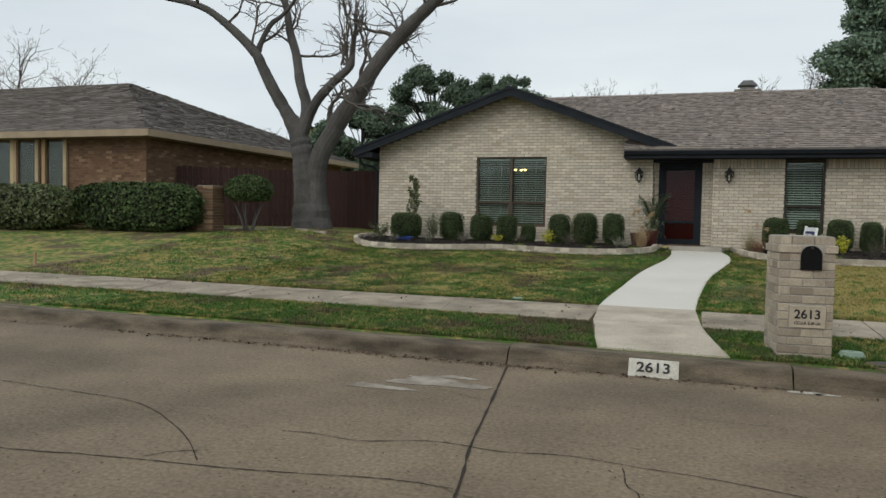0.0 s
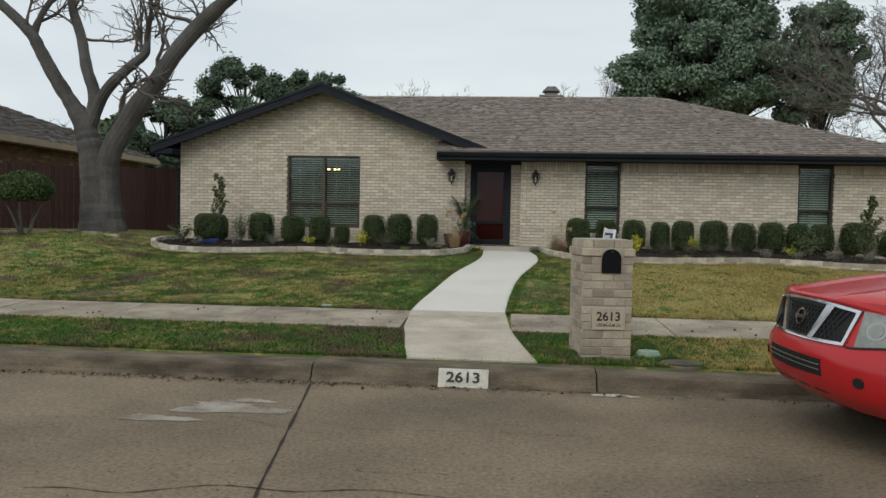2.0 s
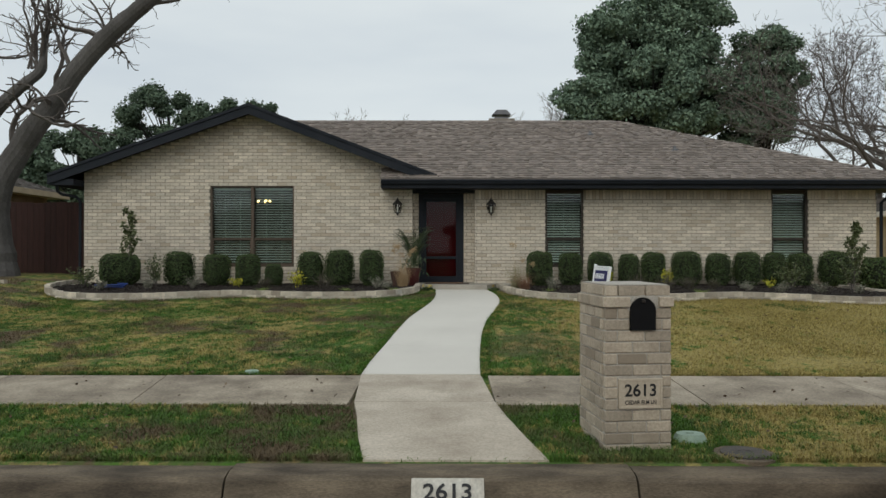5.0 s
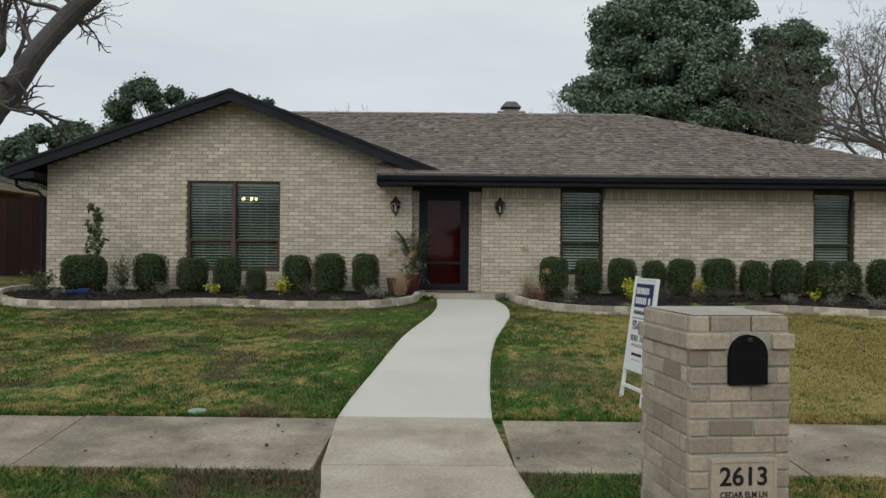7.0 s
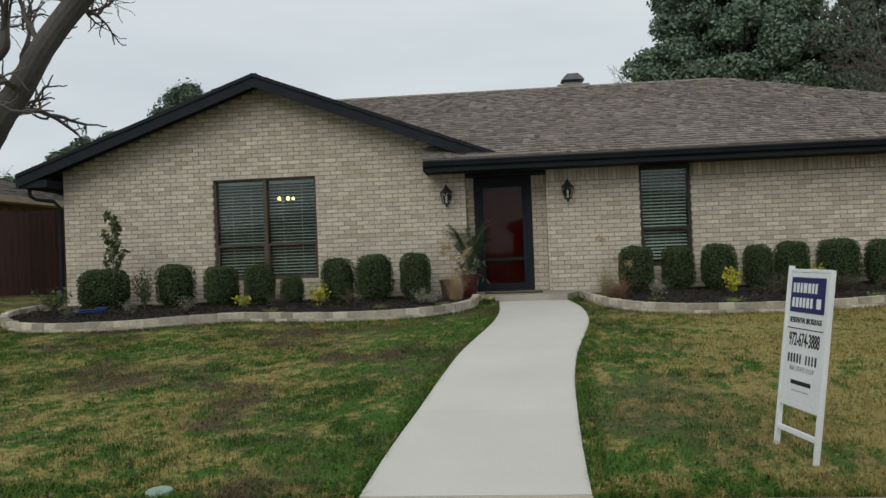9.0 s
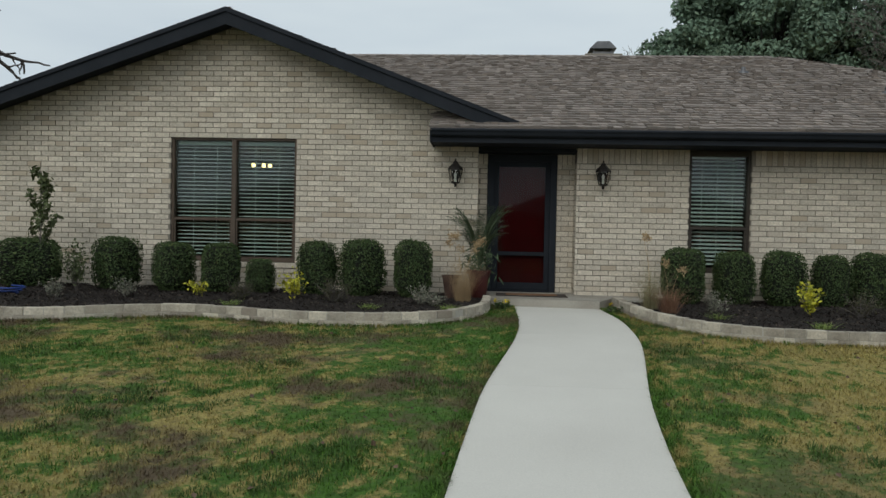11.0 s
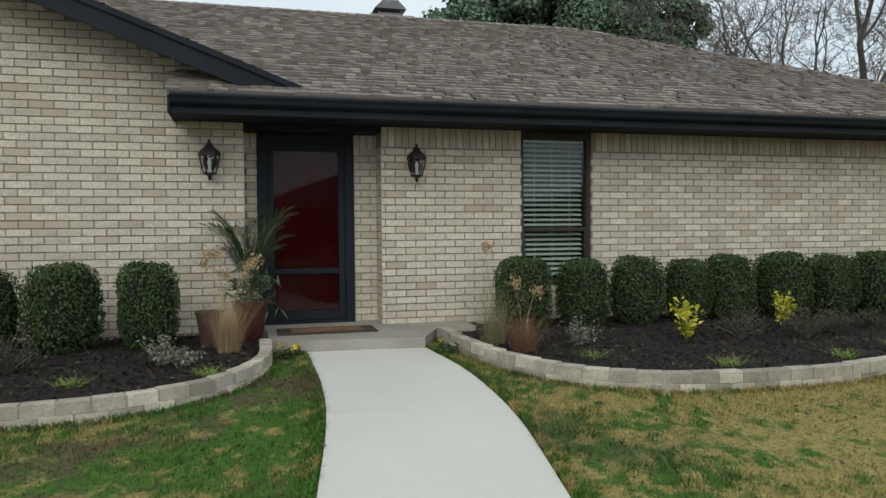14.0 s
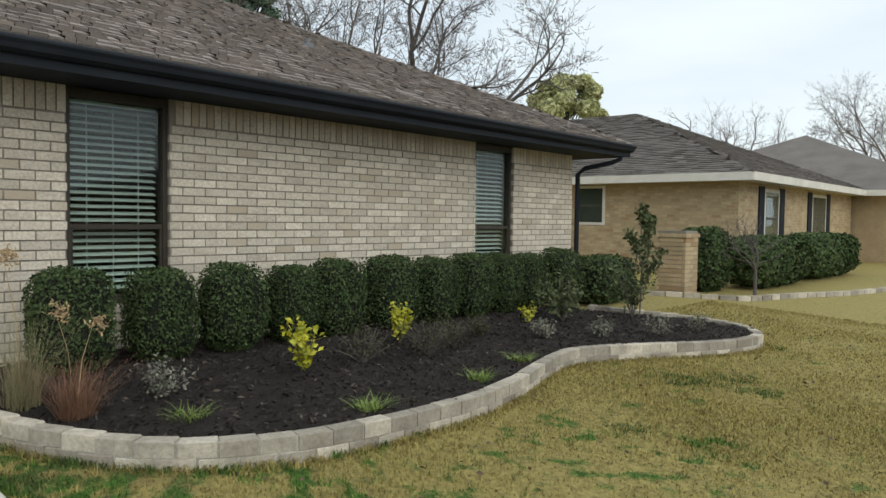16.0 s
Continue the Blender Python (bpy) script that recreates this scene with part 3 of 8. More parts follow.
ground = put("ground", np.stack([GX, GY, GZ], -1).reshape(-1, 3), np.stack([i * m_ + j, (i + 1) * m_ + j, (i + 1) * m_ + j + 1, i * m_ + j + 1], -1).reshape(-1, 4), M_LAWN, None, "winter lawn of green and straw-coloured grass", "structure")
tagged(ground, category="ground")

road = tagged(box_part("road", -120, 120, -25.1, -12.52, ROAD - 0.02, ROAD, M_ROAD, None, "worn brown-grey concrete street with joints and cracks", 0), category="road", kind="structure")


def crack(pts, w, z, parent, name="crack", amp=0.05, seed=1, material=None, fork=0):
    """A thin wandering crack as a flat strip with depth."""
    rng = np.random.default_rng(seed)
    P = smooth_line(pts, max(12, int(14 * len(pts))))
    P = P + np.cumsum(rng.normal(0, amp * 0.15, P.shape), 0) * np.linspace(0, 1, len(P))[:, None] * np.linspace(1, 0, len(P))[:, None] * 2
    T = np.gradient(P, axis=0)
    N = np.stack([-T[:, 1], T[:, 0]], 1) / (np.linalg.norm(T, axis=1)[:, None] + 1e-9)
    ww = w * rng.uniform(0.35, 1.3, len(P))[:, None] / 2
    L, R = P - N * ww, P + N * ww
    zz = np.full((len(P), 1), z)
    V = np.concatenate([np.hstack([L, zz]), np.hstack([R, zz])])
    n = len(P)
    F = [[k, k + n, k + n + 1, k + 1] for k in range(n - 1)]
    return put(name, V, F, material or M_CRACK, parent)


crack([(-3.66, -12.53), (-3.5, -13.5), (-3.25, -15.1), (-3.07, -16.0), (-2.6, -18.8), (-1.9, -23), (-1.6, -25)], 0.022, ROAD + 0.004, road, "joint", 0.02, 3)
crack([(7.5, -12.53), (7.8, -16), (8.0, -25)], 0.02, ROAD + 0.004, road, "joint", 0.02, 4)
crack([(-13.5, -12.53), (-13.2, -16), (-12.9, -25)], 0.02, ROAD + 0.004, road, "joint", 0.02, 5)
crack([(-9.5, -14.8), (-7.07, -15.06), (-6.57, -15.08), (-5.93, -15.12), (-5.41, -15.37), (-4.98, -15.69), (-4.64, -16.02)], 0.010, ROAD + 0.004, road, seed=6)
crack([(-9.0, -16.5), (-5.88, -16.26), (-5.29, -16.16), (-4.79, -16.08), (-4.43, -16.04), (-3.9, -15.95), (-3.45, -15.87), (-3.12, -15.88)], 0.012, ROAD + 0.004, road, seed=7)
crack([(-4.98, -16.09), (-4.84, -15.97), (-4.69, -15.84)], 0.009, ROAD + 0.004, road, seed=8)
crack([(-4.5, -15.32), (-4.26, -15.29), (-3.92, -15.32), (-3.48, -15.15), (-3.02, -15.19), (-2.65, -15.11), (-2.21, -15.16), (-1.72, -15.22), (-0.6, -15.5), (0.8, -15.4), (3, -15.9), (6, -15.8)], 0.010, ROAD + 0.004, road, seed=9)
crack([(-2.3, -15.2), (-2.24, -15.46), (-2.16, -15.63), (-2.2, -16.2)], 0.008, ROAD + 0.004, road, seed=10)
crack([(-4.0, -13.75), (-3.5, -13.95)], 0.0050, ROAD + 0.004, road, seed=11)
crack([(-3.0, -13.95), (-1.2, -13.9), (1.5, -14.2)], 0.0037, ROAD + 0.004, road, seed=12)
crack([(-2.0, -17.0), (0.2, -17.4), (2.0, -17.1)], 0.0068, ROAD + 0.004, road, seed=14)
rng = np.random.default_rng(21)
for cx_, cy_, rx_, ry_ in ((-4.05, -13.55, 0.42, 0.16), (-4.45, -13.9, 0.3, 0.08), (-3.95, -13.3, 0.2, 0.06)):
    a = np.linspace(0, 2 * np.pi, 40, endpoint=False)
    rr = 1 + 0.35 * np.sin(3 * a + cx_) * rng.uniform(0.4, 1, 40) + rng.normal(0, 0.1, 40)
    bm = bmesh.new()
    bm.faces.new([bm.verts.new((cx_ + rx_ * r * math.cos(t), cy_ + ry_ * r * math.sin(t), ROAD + 0.004)) for t, r in zip(a, rr)])
    part("scuff", bm, M_PATCH, road, "pale scuffed patch")

for cx_, cy_, rx_, ry_ in ((-1.0, -12.62, 0.16, 0.05), (-0.86, -12.64, 0.10, 0.035)):
    a = np.linspace(0, 2 * np.pi, 24, endpoint=False)
    rr = 1 + rng.normal(0, 0.15, 24)
    bm = bmesh.new()
    bm.faces.new([bm.verts.new((cx_ + rx_ * r * math.cos(t), cy_ + ry_ * r * math.sin(t), ROAD + 0.005)) for t, r in zip(a, rr)])
    part("scuff", bm, M_KWHITE, road, "pale spilled mortar patch")
rngp = np.random.default_rng(77)
q_ = np.column_stack([rngp.uniform(-11, 4, 2600), -12.6 - rngp.uniform(0, 1, 2600) ** 1.3 * 6.5, np.full(2600, ROAD + 0.004)])
V, F = leaves(q_, 0.011, rngp, np.array([0, 0, 1.0]), 0.02, 1.6)
put("pits", V, F, M_CRACK, road, "small dark pits and grit", "stuff")
V, F = leaves(q_[::5] + np.array([0.13, 0.07, 0.001]), 0.016, rngp, np.array([0, 0, 1.0]), 0.02, 1.5)
put("grit", V, F, M_PATCH, road, "pale worn spots", "stuff")
for k in range(26):
    cx_, cy_ = rngp.uniform(-9, 3), rngp.uniform(-16.5, -12.9)
    a_ = rngp.uniform(-0.4, 0.4)
    crack([(cx_, cy_), (cx_ + 0.25 * math.cos(a_), cy_ + 0.25 * math.sin(a_) + rngp.normal(0, 0.03)), (cx_ + 0.6 * math.cos(a_), cy_ + 0.6 * math.sin(a_))], 0.0035, ROAD + 0.004, road, seed=200 + k)
KPROF = [(-12.17, -0.85), (-12.17, -0.622), (-12.25, -0.618), (-12.36, -0.620), (-12.42, -0.632), (-12.455, -0.655), (-12.475, -0.69), (-12.50, -0.74), (-12.545, -0.785), (-12.56, -0.85)]
for x0, x1, dz in ((-120, -13.5, -.005), (-13.49, -3.68, -0.012), (-3.665, -1.105, 0.0), (-1.09, 7.5, -0.01), (7.51, 120, 0)):
    bm = bmesh.new()
    prism(bm, [(y, z + dz) for y, z in KPROF], x0, x1, "x")
    tagged(part("kerb", bm, M_KERB, None, "weathered rounded concrete kerb along the street"), category="kerb", kind="structure")

# sidewalk slabs
sidewalk = new("pavement")
tagged(sidewalk, "old stained concrete sidewalk of separate slabs", "sidewalk", "", "structure")
joints = [-26.7, -25.0, -23.4, -21.7, -20.1, -18.4, -16.8, -15.1, -13.45, -11.8, -10.15, -8.5, -6.85, -5.2, -3.14]
joints2 = [-1.86, 0.0, 1.65, 3.3, 4.95, 6.6, 8.25, 9.9, 11.6, 13.2, 14.9, 16.5, 18.2, 19.8]
rng = np.random.default_rng(5)
for js in (joints, joints2):
    for a, b in zip(js, js[1:]):
        bm = bmesh.new()
        sk = 0.14 if js is joints and b < -3.2 else 0.0
        sa = 0.14 if js is joints else 0.0
        dz = rng.uniform(-0.006, 0.004)
        xl = lambda s: (a + 0.008 + s)
        prism(bm, [(a + 0.008, -9.36), (b - 0.008, -9.36), (b - 0.008 + sk, -10.63), (a + 0.008 + sa, -10.63)], -0.62, -0.553 + dz)
        for v in bm.verts:
            if v.co.z > -0.6:
                v.co.z = ground_z(-5, v.co.y) + 0.012 + dz
        part("slab", bm, M_SIDE, sidewalk)
crack([(0.32, -9.4), (0.5, -9.9), (0.42, -10.55)], 0.012, -0.555, sidewalk, seed=31)
crack([(-1.05, -9.38), (-0.95, -9.9), (-0.6, -10.2), (-0.55, -10.6)], 0.012, -0.553, sidewalk, seed=32)
crack([(-8.1, -9.5), (-7.6, -10.2), (-7.4, -10.6)], 0.008, -0.555, sidewalk, seed=33)


def sheet_between(name, L, R, material, lift, thick, parent, label=""):
    """A slab between two edge lines, that follows the ground."""
    n = len(L)
    zt = np.array([float(ground_z(-2, (a[1] + b[1]) / 2)) + lift for a, b in zip(L, R)])
    top = [np.column_stack([E[:, 0], E[:, 1], zt]) for E in (L, R)]
    bot = [t - np.array([0, 0, thick]) for t in top]
    V = np.concatenate([top[0], top[1], bot[0], bot[1]])
    F = []
    for k in range(n - 1):
        F += [[k, k + n, k + n + 1, k + 1], [k + 2 * n, k, k + 1, k + 1 + 2 * n], [k + n, k + 3 * n, k + 3 * n + 1, k + n + 1]]
    F += [[0, 2 * n, 3 * n, n], [n - 1, 2 * n - 1, 4 * n - 1, 3 * n - 1]]
    return put(name, V, F, material, parent, label)


front_walk = tagged(new("front_walk"), "new pale curving concrete walk to the front door", "front walk", "", "structure")
cuts = [0] + [int(np.argmin(np.abs(WL[:, 1] - y))) for y in (-3.0, -5.2, -7.7)] + [60]
for a, b in zip(cuts, cuts[1:]):
    la, ra = WL[a:b + 1].copy(), WR[a:b + 1].copy()
    la[-1, 1] += 0.003
    ra[-1, 1] += 0.003
    sheet_between("slab", la, ra, M_WALK, 0.018, 0.1, front_walk)
apron = tagged(new("walk_apron"), "older pale concrete walk between sidewalk and kerb", "concrete walk", "", "structure")
for l_, r_ in ([[(-3.18, -9.31), (-3.10, -10.52)], [(-1.93, -9.31), (-1.86, -10.50)]], [[(-3.10, -10.53), (-3.02, -11.0), (-2.94, -11.6), (-2.84, -12.165)], [(-1.86, -10.51), (-1.80, -11.0), (-1.71, -11.6), (-1.61, -12.165)]]):
    sheet_between("slab", np.array(l_), np.array(r_), M_APRON, 0.016, 0.1, apron)
bm = bmesh.new()
prism(bm, SLAB, -0.2, FLOOR)
tagged(part("porch_slab", bm, M_SLAB, None, "grey concrete porch slab before the front door"), category="porch slab", kind="structure")

# planting beds
def bed_soil(name, poly, seed, label):
    x0, x1 = min(p[0] for p in poly), max(p[0] for p in poly)
    y0 = min(p[1] for p in poly)
    xs, ys = np.arange(x0, x1 + 0.08, 0.08), np.arange(y0, 0.08, 0.08)
    X, Y = np.meshgrid(xs, ys, indexing="ij")
    Z = np.full(X.shape, 0.0)
    keep = inside(X, Y, poly)
    Z = ground_z(X, Y) * 0.55 + 0.055
    Z += np.array([noise.noise(Vector((x * 3, y * 3, seed))) * 0.03 + noise.noise(Vector((x * 11, y * 11, seed))) * 0.018 for x, y in zip(X.ravel(), Y.ravel())]).reshape(X.shape)
    m = len(ys)
    i, j = np.meshgrid(np.arange(len(xs) - 1), np.arange(m - 1), indexing="ij")
    q = keep[:-1, :-1] & keep[1:, :-1] & keep[:-1, 1:] & keep[1:, 1:]
    F = np.stack([i * m + j, (i + 1) * m + j, (i + 1) * m + j + 1, i * m + j + 1], -1)[q]
    ob = put(name, np.stack([X, Y, Z], -1).reshape(-1, 3), F, M_MULCH, None, label, "structure")
    tagged(ob, category="flower bed")
    rng = np.random.default_rng(int(seed))
    n = int(13000 * (x1 - x0) / 8)
    px, py = rng.uniform(x0, x1, n), rng.uniform(y0, 0, n)
    ok = inside(px, py, poly)
    px, py = px[ok], py[ok]
    pz = ground_z(px, py) * 0.55 + 0.065 + np.array([noise.noise(Vector((x * 3, y * 3, seed))) * 0.03 for x, y in zip(px, py)])
    V, F = leaves(np.stack([px, py, pz], 1), 0.019, rng, np.array([0, 0, 1.0]), 0.5, 2.4)
    put("mulch_chips", V, F, M_CHIP, ob, "dark shredded bark mulch", "stuff")
    return ob


def bed_z(x, y):
    return float(ground_z(x, y)) * 0.55 + 0.055


bed_soil("bed_soil_1", BL_POLY, 3.0, "dark mulched flower bed below the gable wall")
bed_soil("bed_soil_2", BR_POLY, 9.0, "dark mulched flower bed below the long wall")

# ---- roofs ----
SL = 0.474
RY0, RZ0 = -0.66, 2.40
PEAK = (-6.73, 4.08)
GS = 0.372


def roof_main(y):
    return RZ0 + SL * (y - RY0)


def roof_slab(name, corners, material, label, thick=0.05):
    bm = bmesh.new()
    top = [bm.verts.new(c) for c in corners]
    low = [bm.verts.new((c[0], c[1], c[2] - thick)) for c in corners]
    bm.faces.new(top)
    bm.faces.new(low[::-1])
    for k in range(len(top)):
        j = (k + 1) % len(top)
        bm.faces.new((top[k], low[k], low[j], top[j]))
    return tagged(part(name, bm, material, None, label), category="roof", kind="structure")


def shingle_rows(parent, P0, U, S, poly_uv, length, seed, expo=0.13, tab=0.11, near=None, material=None):
    """Rows of shingle tabs on a plane: P0 at the eave, unit U along it, unit S up the slope; poly_uv bounds them."""
    rng = np.random.default_rng(seed)
    P0, U, S = np.array(P0, float), np.array(U, float), np.array(S, float)
    N = np.cross(U, S)
    us = [p[0] for p in poly_uv]
    vs = [p[1] for p in poly_uv]
    out = []
    v = min(vs)
    while v < max(vs) - 0.02:
        u = min(us) + rng.uniform(-tab, 0)
        while u < max(us):
            w = tab * rng.uniform(0.7, 1.3)
            out.append((u, v, w, rng.uniform(0.010, 0.034)))
            u += w
        v += expo
    A = np.array(out)
    ok = inside(A[:, 0] + A[:, 2] / 2, A[:, 1] + expo / 2, poly_uv)
    A = A[ok]
    u0, u1 = A[:, 0] + 0.003, A[:, 0] + A[:, 2] - 0.003
    v0, v1 = A[:, 1] - 0.01, A[:, 1] + expo + 0.01
    t = A[:, 3]

    def pt(u, v, h):
        return P0 + u[:, None] * U + v[:, None] * S + h[:, None] * N
    z = np.zeros(len(A))
    C = [pt(u0, v0, z - 0.004), pt(u1, v0, z - 0.004), pt(u1, v0, t + 0.004), pt(u0, v0, t + 0.004), pt(u0, v1, z + 0.002), pt(u1, v1, z + 0.002)]
    V = np.stack(C, 1)
    F = np.array([[0, 1, 2, 3], [3, 2, 5, 4], [0, 3, 4, 4], [1, 5, 2, 2]])
    order = np.argsort(np.linalg.norm((V.mean(1) - np.array(near or (-2.5, -5, 1))), axis=1))
    first, rest = order[:length], order[length:]
    q = np.array([[0, 1, 2, 3], [3, 2, 5, 4]])
    for k in first:
        put("shingle", V[k], q, material or M_SHINGLE, parent)
    if len(rest):
        R = V[rest].reshape(-1, 3)
        FF = (q[None] + 6 * np.arange(len(rest))[:, None, None]).reshape(-1, 4)
        put("shingles", R, FF, material or M_SHINGLE, parent, "", "stuff")


k_ = math.hypot(1, SL)
yv = RY0 + (PEAK[1] - RZ0) / SL
RIDGE, BACK = 3.6, 7.86
ridge_z = roof_main(RIDGE)
main_poly = [(-3.74, RY0), (8.22, RY0), (2.5, RIDGE), (-7.2, RIDGE), (PEAK[0], yv), (-3.74, RY0 + (PEAK[1] - GS * (PEAK[0] * -1 - 3.74) - RZ0) / SL)]
roof_front = roof_slab("roof_front", [(x, y, roof_main(y)) for x, y in main_poly], M_SHINGLE, "brown-grey composition shingle roof over the long wall")
roof_hip = roof_slab("roof_hip", [(8.22, RY0, RZ0), (8.22, BACK, RZ0), (2.5, RIDGE, ridge_z)], M_SHINGLE, "brown-grey shingle hip slope at the house end")
roof_back = roof_slab("roof_back", [(8.22, BACK, RZ0), (-11.2, BACK, RZ0), (-7.2, RIDGE, ridge_z), (2.5, RIDGE, ridge_z)], M_SHINGLE, "brown-grey shingle slope at the back")
roof_left = roof_slab("roof_side", [(-11.2, BACK, RZ0), (-11.2, 2.6, RZ0), (PEAK[0], yv, PEAK[1] - 0.02), (-7.2, RIDGE, ridge_z)], M_SHINGLE, "brown-grey shingle slope at the side")
GY0 = -0.50
gl_x = -11.22
gr_x = -2.35
zl, zr = PEAK[1] - 0.352 * (PEAK[0] - gl_x), PEAK[1] - 0.378 * (gr_x - PEAK[0])
gable_left = roof_slab("roof_gable_left", [(gl_x, GY0, zl), (PEAK[0], GY0, PEAK[1]), (PEAK[0], yv + 0.2, PEAK[1]), (gl_x, 3.2, zl)], M_SHINGLE, "brown-grey shingle slope of the front gable")
gable_right = roof_slab("roof_gable_right", [(gr_x, GY0, zr), (gr_x, GY0 + 0.3, zr), (PEAK[0], yv + 0.1, PEAK[1]), (PEAK[0], GY0, PEAK[1])], M_SHINGLE, "brown-grey shingle slope of the front gable")

# ---- house walls ----
BP, BLEN = 0.0778, 0.225


def rake_z(x):
    return PEAK[1] - 0.10 - (0.352 if x < PEAK[0] else 0.378) * abs(x - PEAK[0])


def bricks_on(parent, x0, x1, z0, z1, holes, material, near, top=None, y=0.0, seed=1, solo=300, pitch=BP, length=BLEN, deep=0.05, proud=0.003, joint=0.013, phase=0.0):
    """Running bond on a wall that faces -y at y, clipped by holes (x0, x1, z0, z1) and by a top line."""
    rng = np.random.default_rng(seed)
    spans = []
    rows = int((z1 - z0) / pitch + 0.01)
    for r in range(rows):
        za, zb = z0 + r * pitch, z0 + (r + 1) * pitch - joint
        free = [(x0, x1)]
        if top:
            xs = np.linspace(x0, x1, 800)
            ok = xs[np.array([top(x) for x in xs]) > zb]
            if not len(ok):
                continue
            free = [(ok[0], ok[-1])]
        for hx0, hx1, hz0, hz1 in holes:
            if zb > hz0 + 0.01 and za < hz1 - 0.01:
                nf = []
                for a, b in free:
                    if hx0 > a:
                        nf.append((a, min(b, hx0 + 0.003)))
                    if hx1 < b:
                        nf.append((max(a, hx1 - 0.003), b))
                    if hx1 <= a or hx0 >= b:
                        nf.append((a, b))
                free = [f for f in nf if f[1] - f[0] > 0.02]
        for a, b in free:
            k = math.floor((a - phase) / length) - 1
            while True:
                u0 = phase + k * length + (length / 2 if r % 2 else 0)
                u1 = u0 + length - joint
                k += 1
                if u0 >= b:
                    break
                u0, u1 = max(u0, a), min(u1, b)
                if u1 - u0 > 0.025:
                    spans.append((u0, u1, y - proud - rng.uniform(0, 0.004), y + deep, za, zb))
    return spans


def lay(parent, spans, material, near, solo=300, name="brick", lab=""):
    """The nearest full-sized pieces are parts of their own; the rest are joined."""
    S = np.array(spans)
    c = (S[:, 0::2] + S[:, 1::2]) / 2
    d = S[:, 1::2] - S[:, 0::2]
    order = np.argsort(np.linalg.norm(c - np.array(near), axis=1))
    pick = order[:solo]
    shared = {}
    for k in pick:
        key = tuple(np.round(d[k], 3))
        if key not in shared:
            V, F = boxes([(-key[0] / 2, key[0] / 2, -key[1] / 2, key[1] / 2, -key[2] / 2, key[2] / 2)])
            ob = put(name, V, F, material, parent)
            shared[key] = ob.data
        else:
            ob = new(name, shared[key])
            ob.parent = parent
        ob.location = c[k]
    rest = order[solo:]
    if len(rest):
        V, F = boxes(S[rest])
        put(name + "s", V, F, material, parent, lab, "stuff")


W1 = (-7.75, -5.80, 0.42, 2.30)
W2 = (0.0, 0.885, 0.42, 2.2)
W3 = (5.21, 6.06, 0.42, 2.2)
WG0, WG1 = -10.66, -3.07
WR0, WR1 = -1.62, 7.62
MY = 0.004


def wall_pieces(name, spans, label):
    V, F = boxes(spans)
    ob = put(name, V, F, M_MORTAR, None, label, "structure")
    return tagged(ob, category="wall")


wall_gable = wall_pieces("wall_gable", [(WG0, W1[0], MY, 0.2, -0.3, W1[3]), (W1[1], WG1, MY, 0.2, -0.3, W1[3]), (W1[0], W1[1], MY, 0.2, -0.3, W1[2])], "cream painted brick gable wall")
bm = bmesh.new()
prism(bm, [(WG0, W1[3]), (WG1, W1[3]), (WG1, rake_z(WG1)), (PEAK[0], rake_z(PEAK[0])), (WG0, rake_z(WG0))], MY, 0.2, "y")
part("gable_field", bm, M_MORTAR, wall_gable)
wall_long = wall_pieces("wall_long", [(WR0, W2[0], MY, 0.2, -0.3, 2.25), (W2[1], W3[0], MY, 0.2, -0.3, 2.25), (W3[1], WR1, MY, 0.2, -0.3, 2.25), (W2[0], W2[1], MY, 0.2, -0.3, W2[2]), (W3[0], W3[1], MY, 0.2, -0.3, W3[2])], "cream painted brick wall with a soldier course under the eaves")
DX0, DX1, DZ1, DY = -2.93, -1.88, 2.13, 0.33
wall_entry = wall_pieces("wall_entry", [(WG1 - 0.2, DX0, DY + MY, DY + 0.15, -0.1, 2.25), (DX1, WR0 + 0.2, DY + MY, DY + 0.15, -0.1, 2.25), (WG1 - 0.2, WG1 - MY, 0.2, DY + MY, -0.1, 2.25), (WR0 + MY, WR0 + 0.2, 0.2, DY + MY, -0.1, 2.25), (DX0, DX1, DY + 0.02, DY + 0.15, DZ1, 2.25)], "cream brick entry recess")
wall_rest = wall_pieces("wall_outer", [(WG0, WG0 + 0.2, 0.2, 7.2, -0.3, 2.35), (WR1 - 0.2, WR1, 0.2, 7.2, -0.3, 2.35), (WG0, WR1, 7.2, 7.4, -0.3, 2.35)], "cream brick side and back walls")
S1 = bricks_on(wall_gable, WG0, WG1, -0.12, 4.0, [W1], M_BRICK, None, rake_z, seed=11)
# rowlock sill and lintel under and over the gable window
S1 += [(x, x + 0.066, -0.03, 0.05, W1[2] - 0.075, W1[2] - 0.004) for x in np.arange(W1[0] - 0.05, W1[1] + 0.02, 0.077)]
lay(wall_gable, S1, M_BRICK, (-4.3, 0, 1.1))
S2 = bricks_on(wall_long, WR0, WR1, -0.12, 2.0, [W2, W3], M_BRICK, None, None, seed=12)
sold = []
x = WR0
while x < WR1 - 0.03:
    if not (W2[0] - 0.06 < x < W2[1] - 0.02 or W3[0] - 0.06 < x < W3[1] - 0.02):
        sold.append((x, min(x + 0.0665, WR1), -0.009, 0.05, 1.985, 2.198))
    x += 0.0775
lay(wall_long, S2, M_BRICK, (-0.3, 0, 1.2))
lay(wall_long, sold, M_BRICK, (0, 0, 2.1), 120, "soldier_brick")
S3 = []
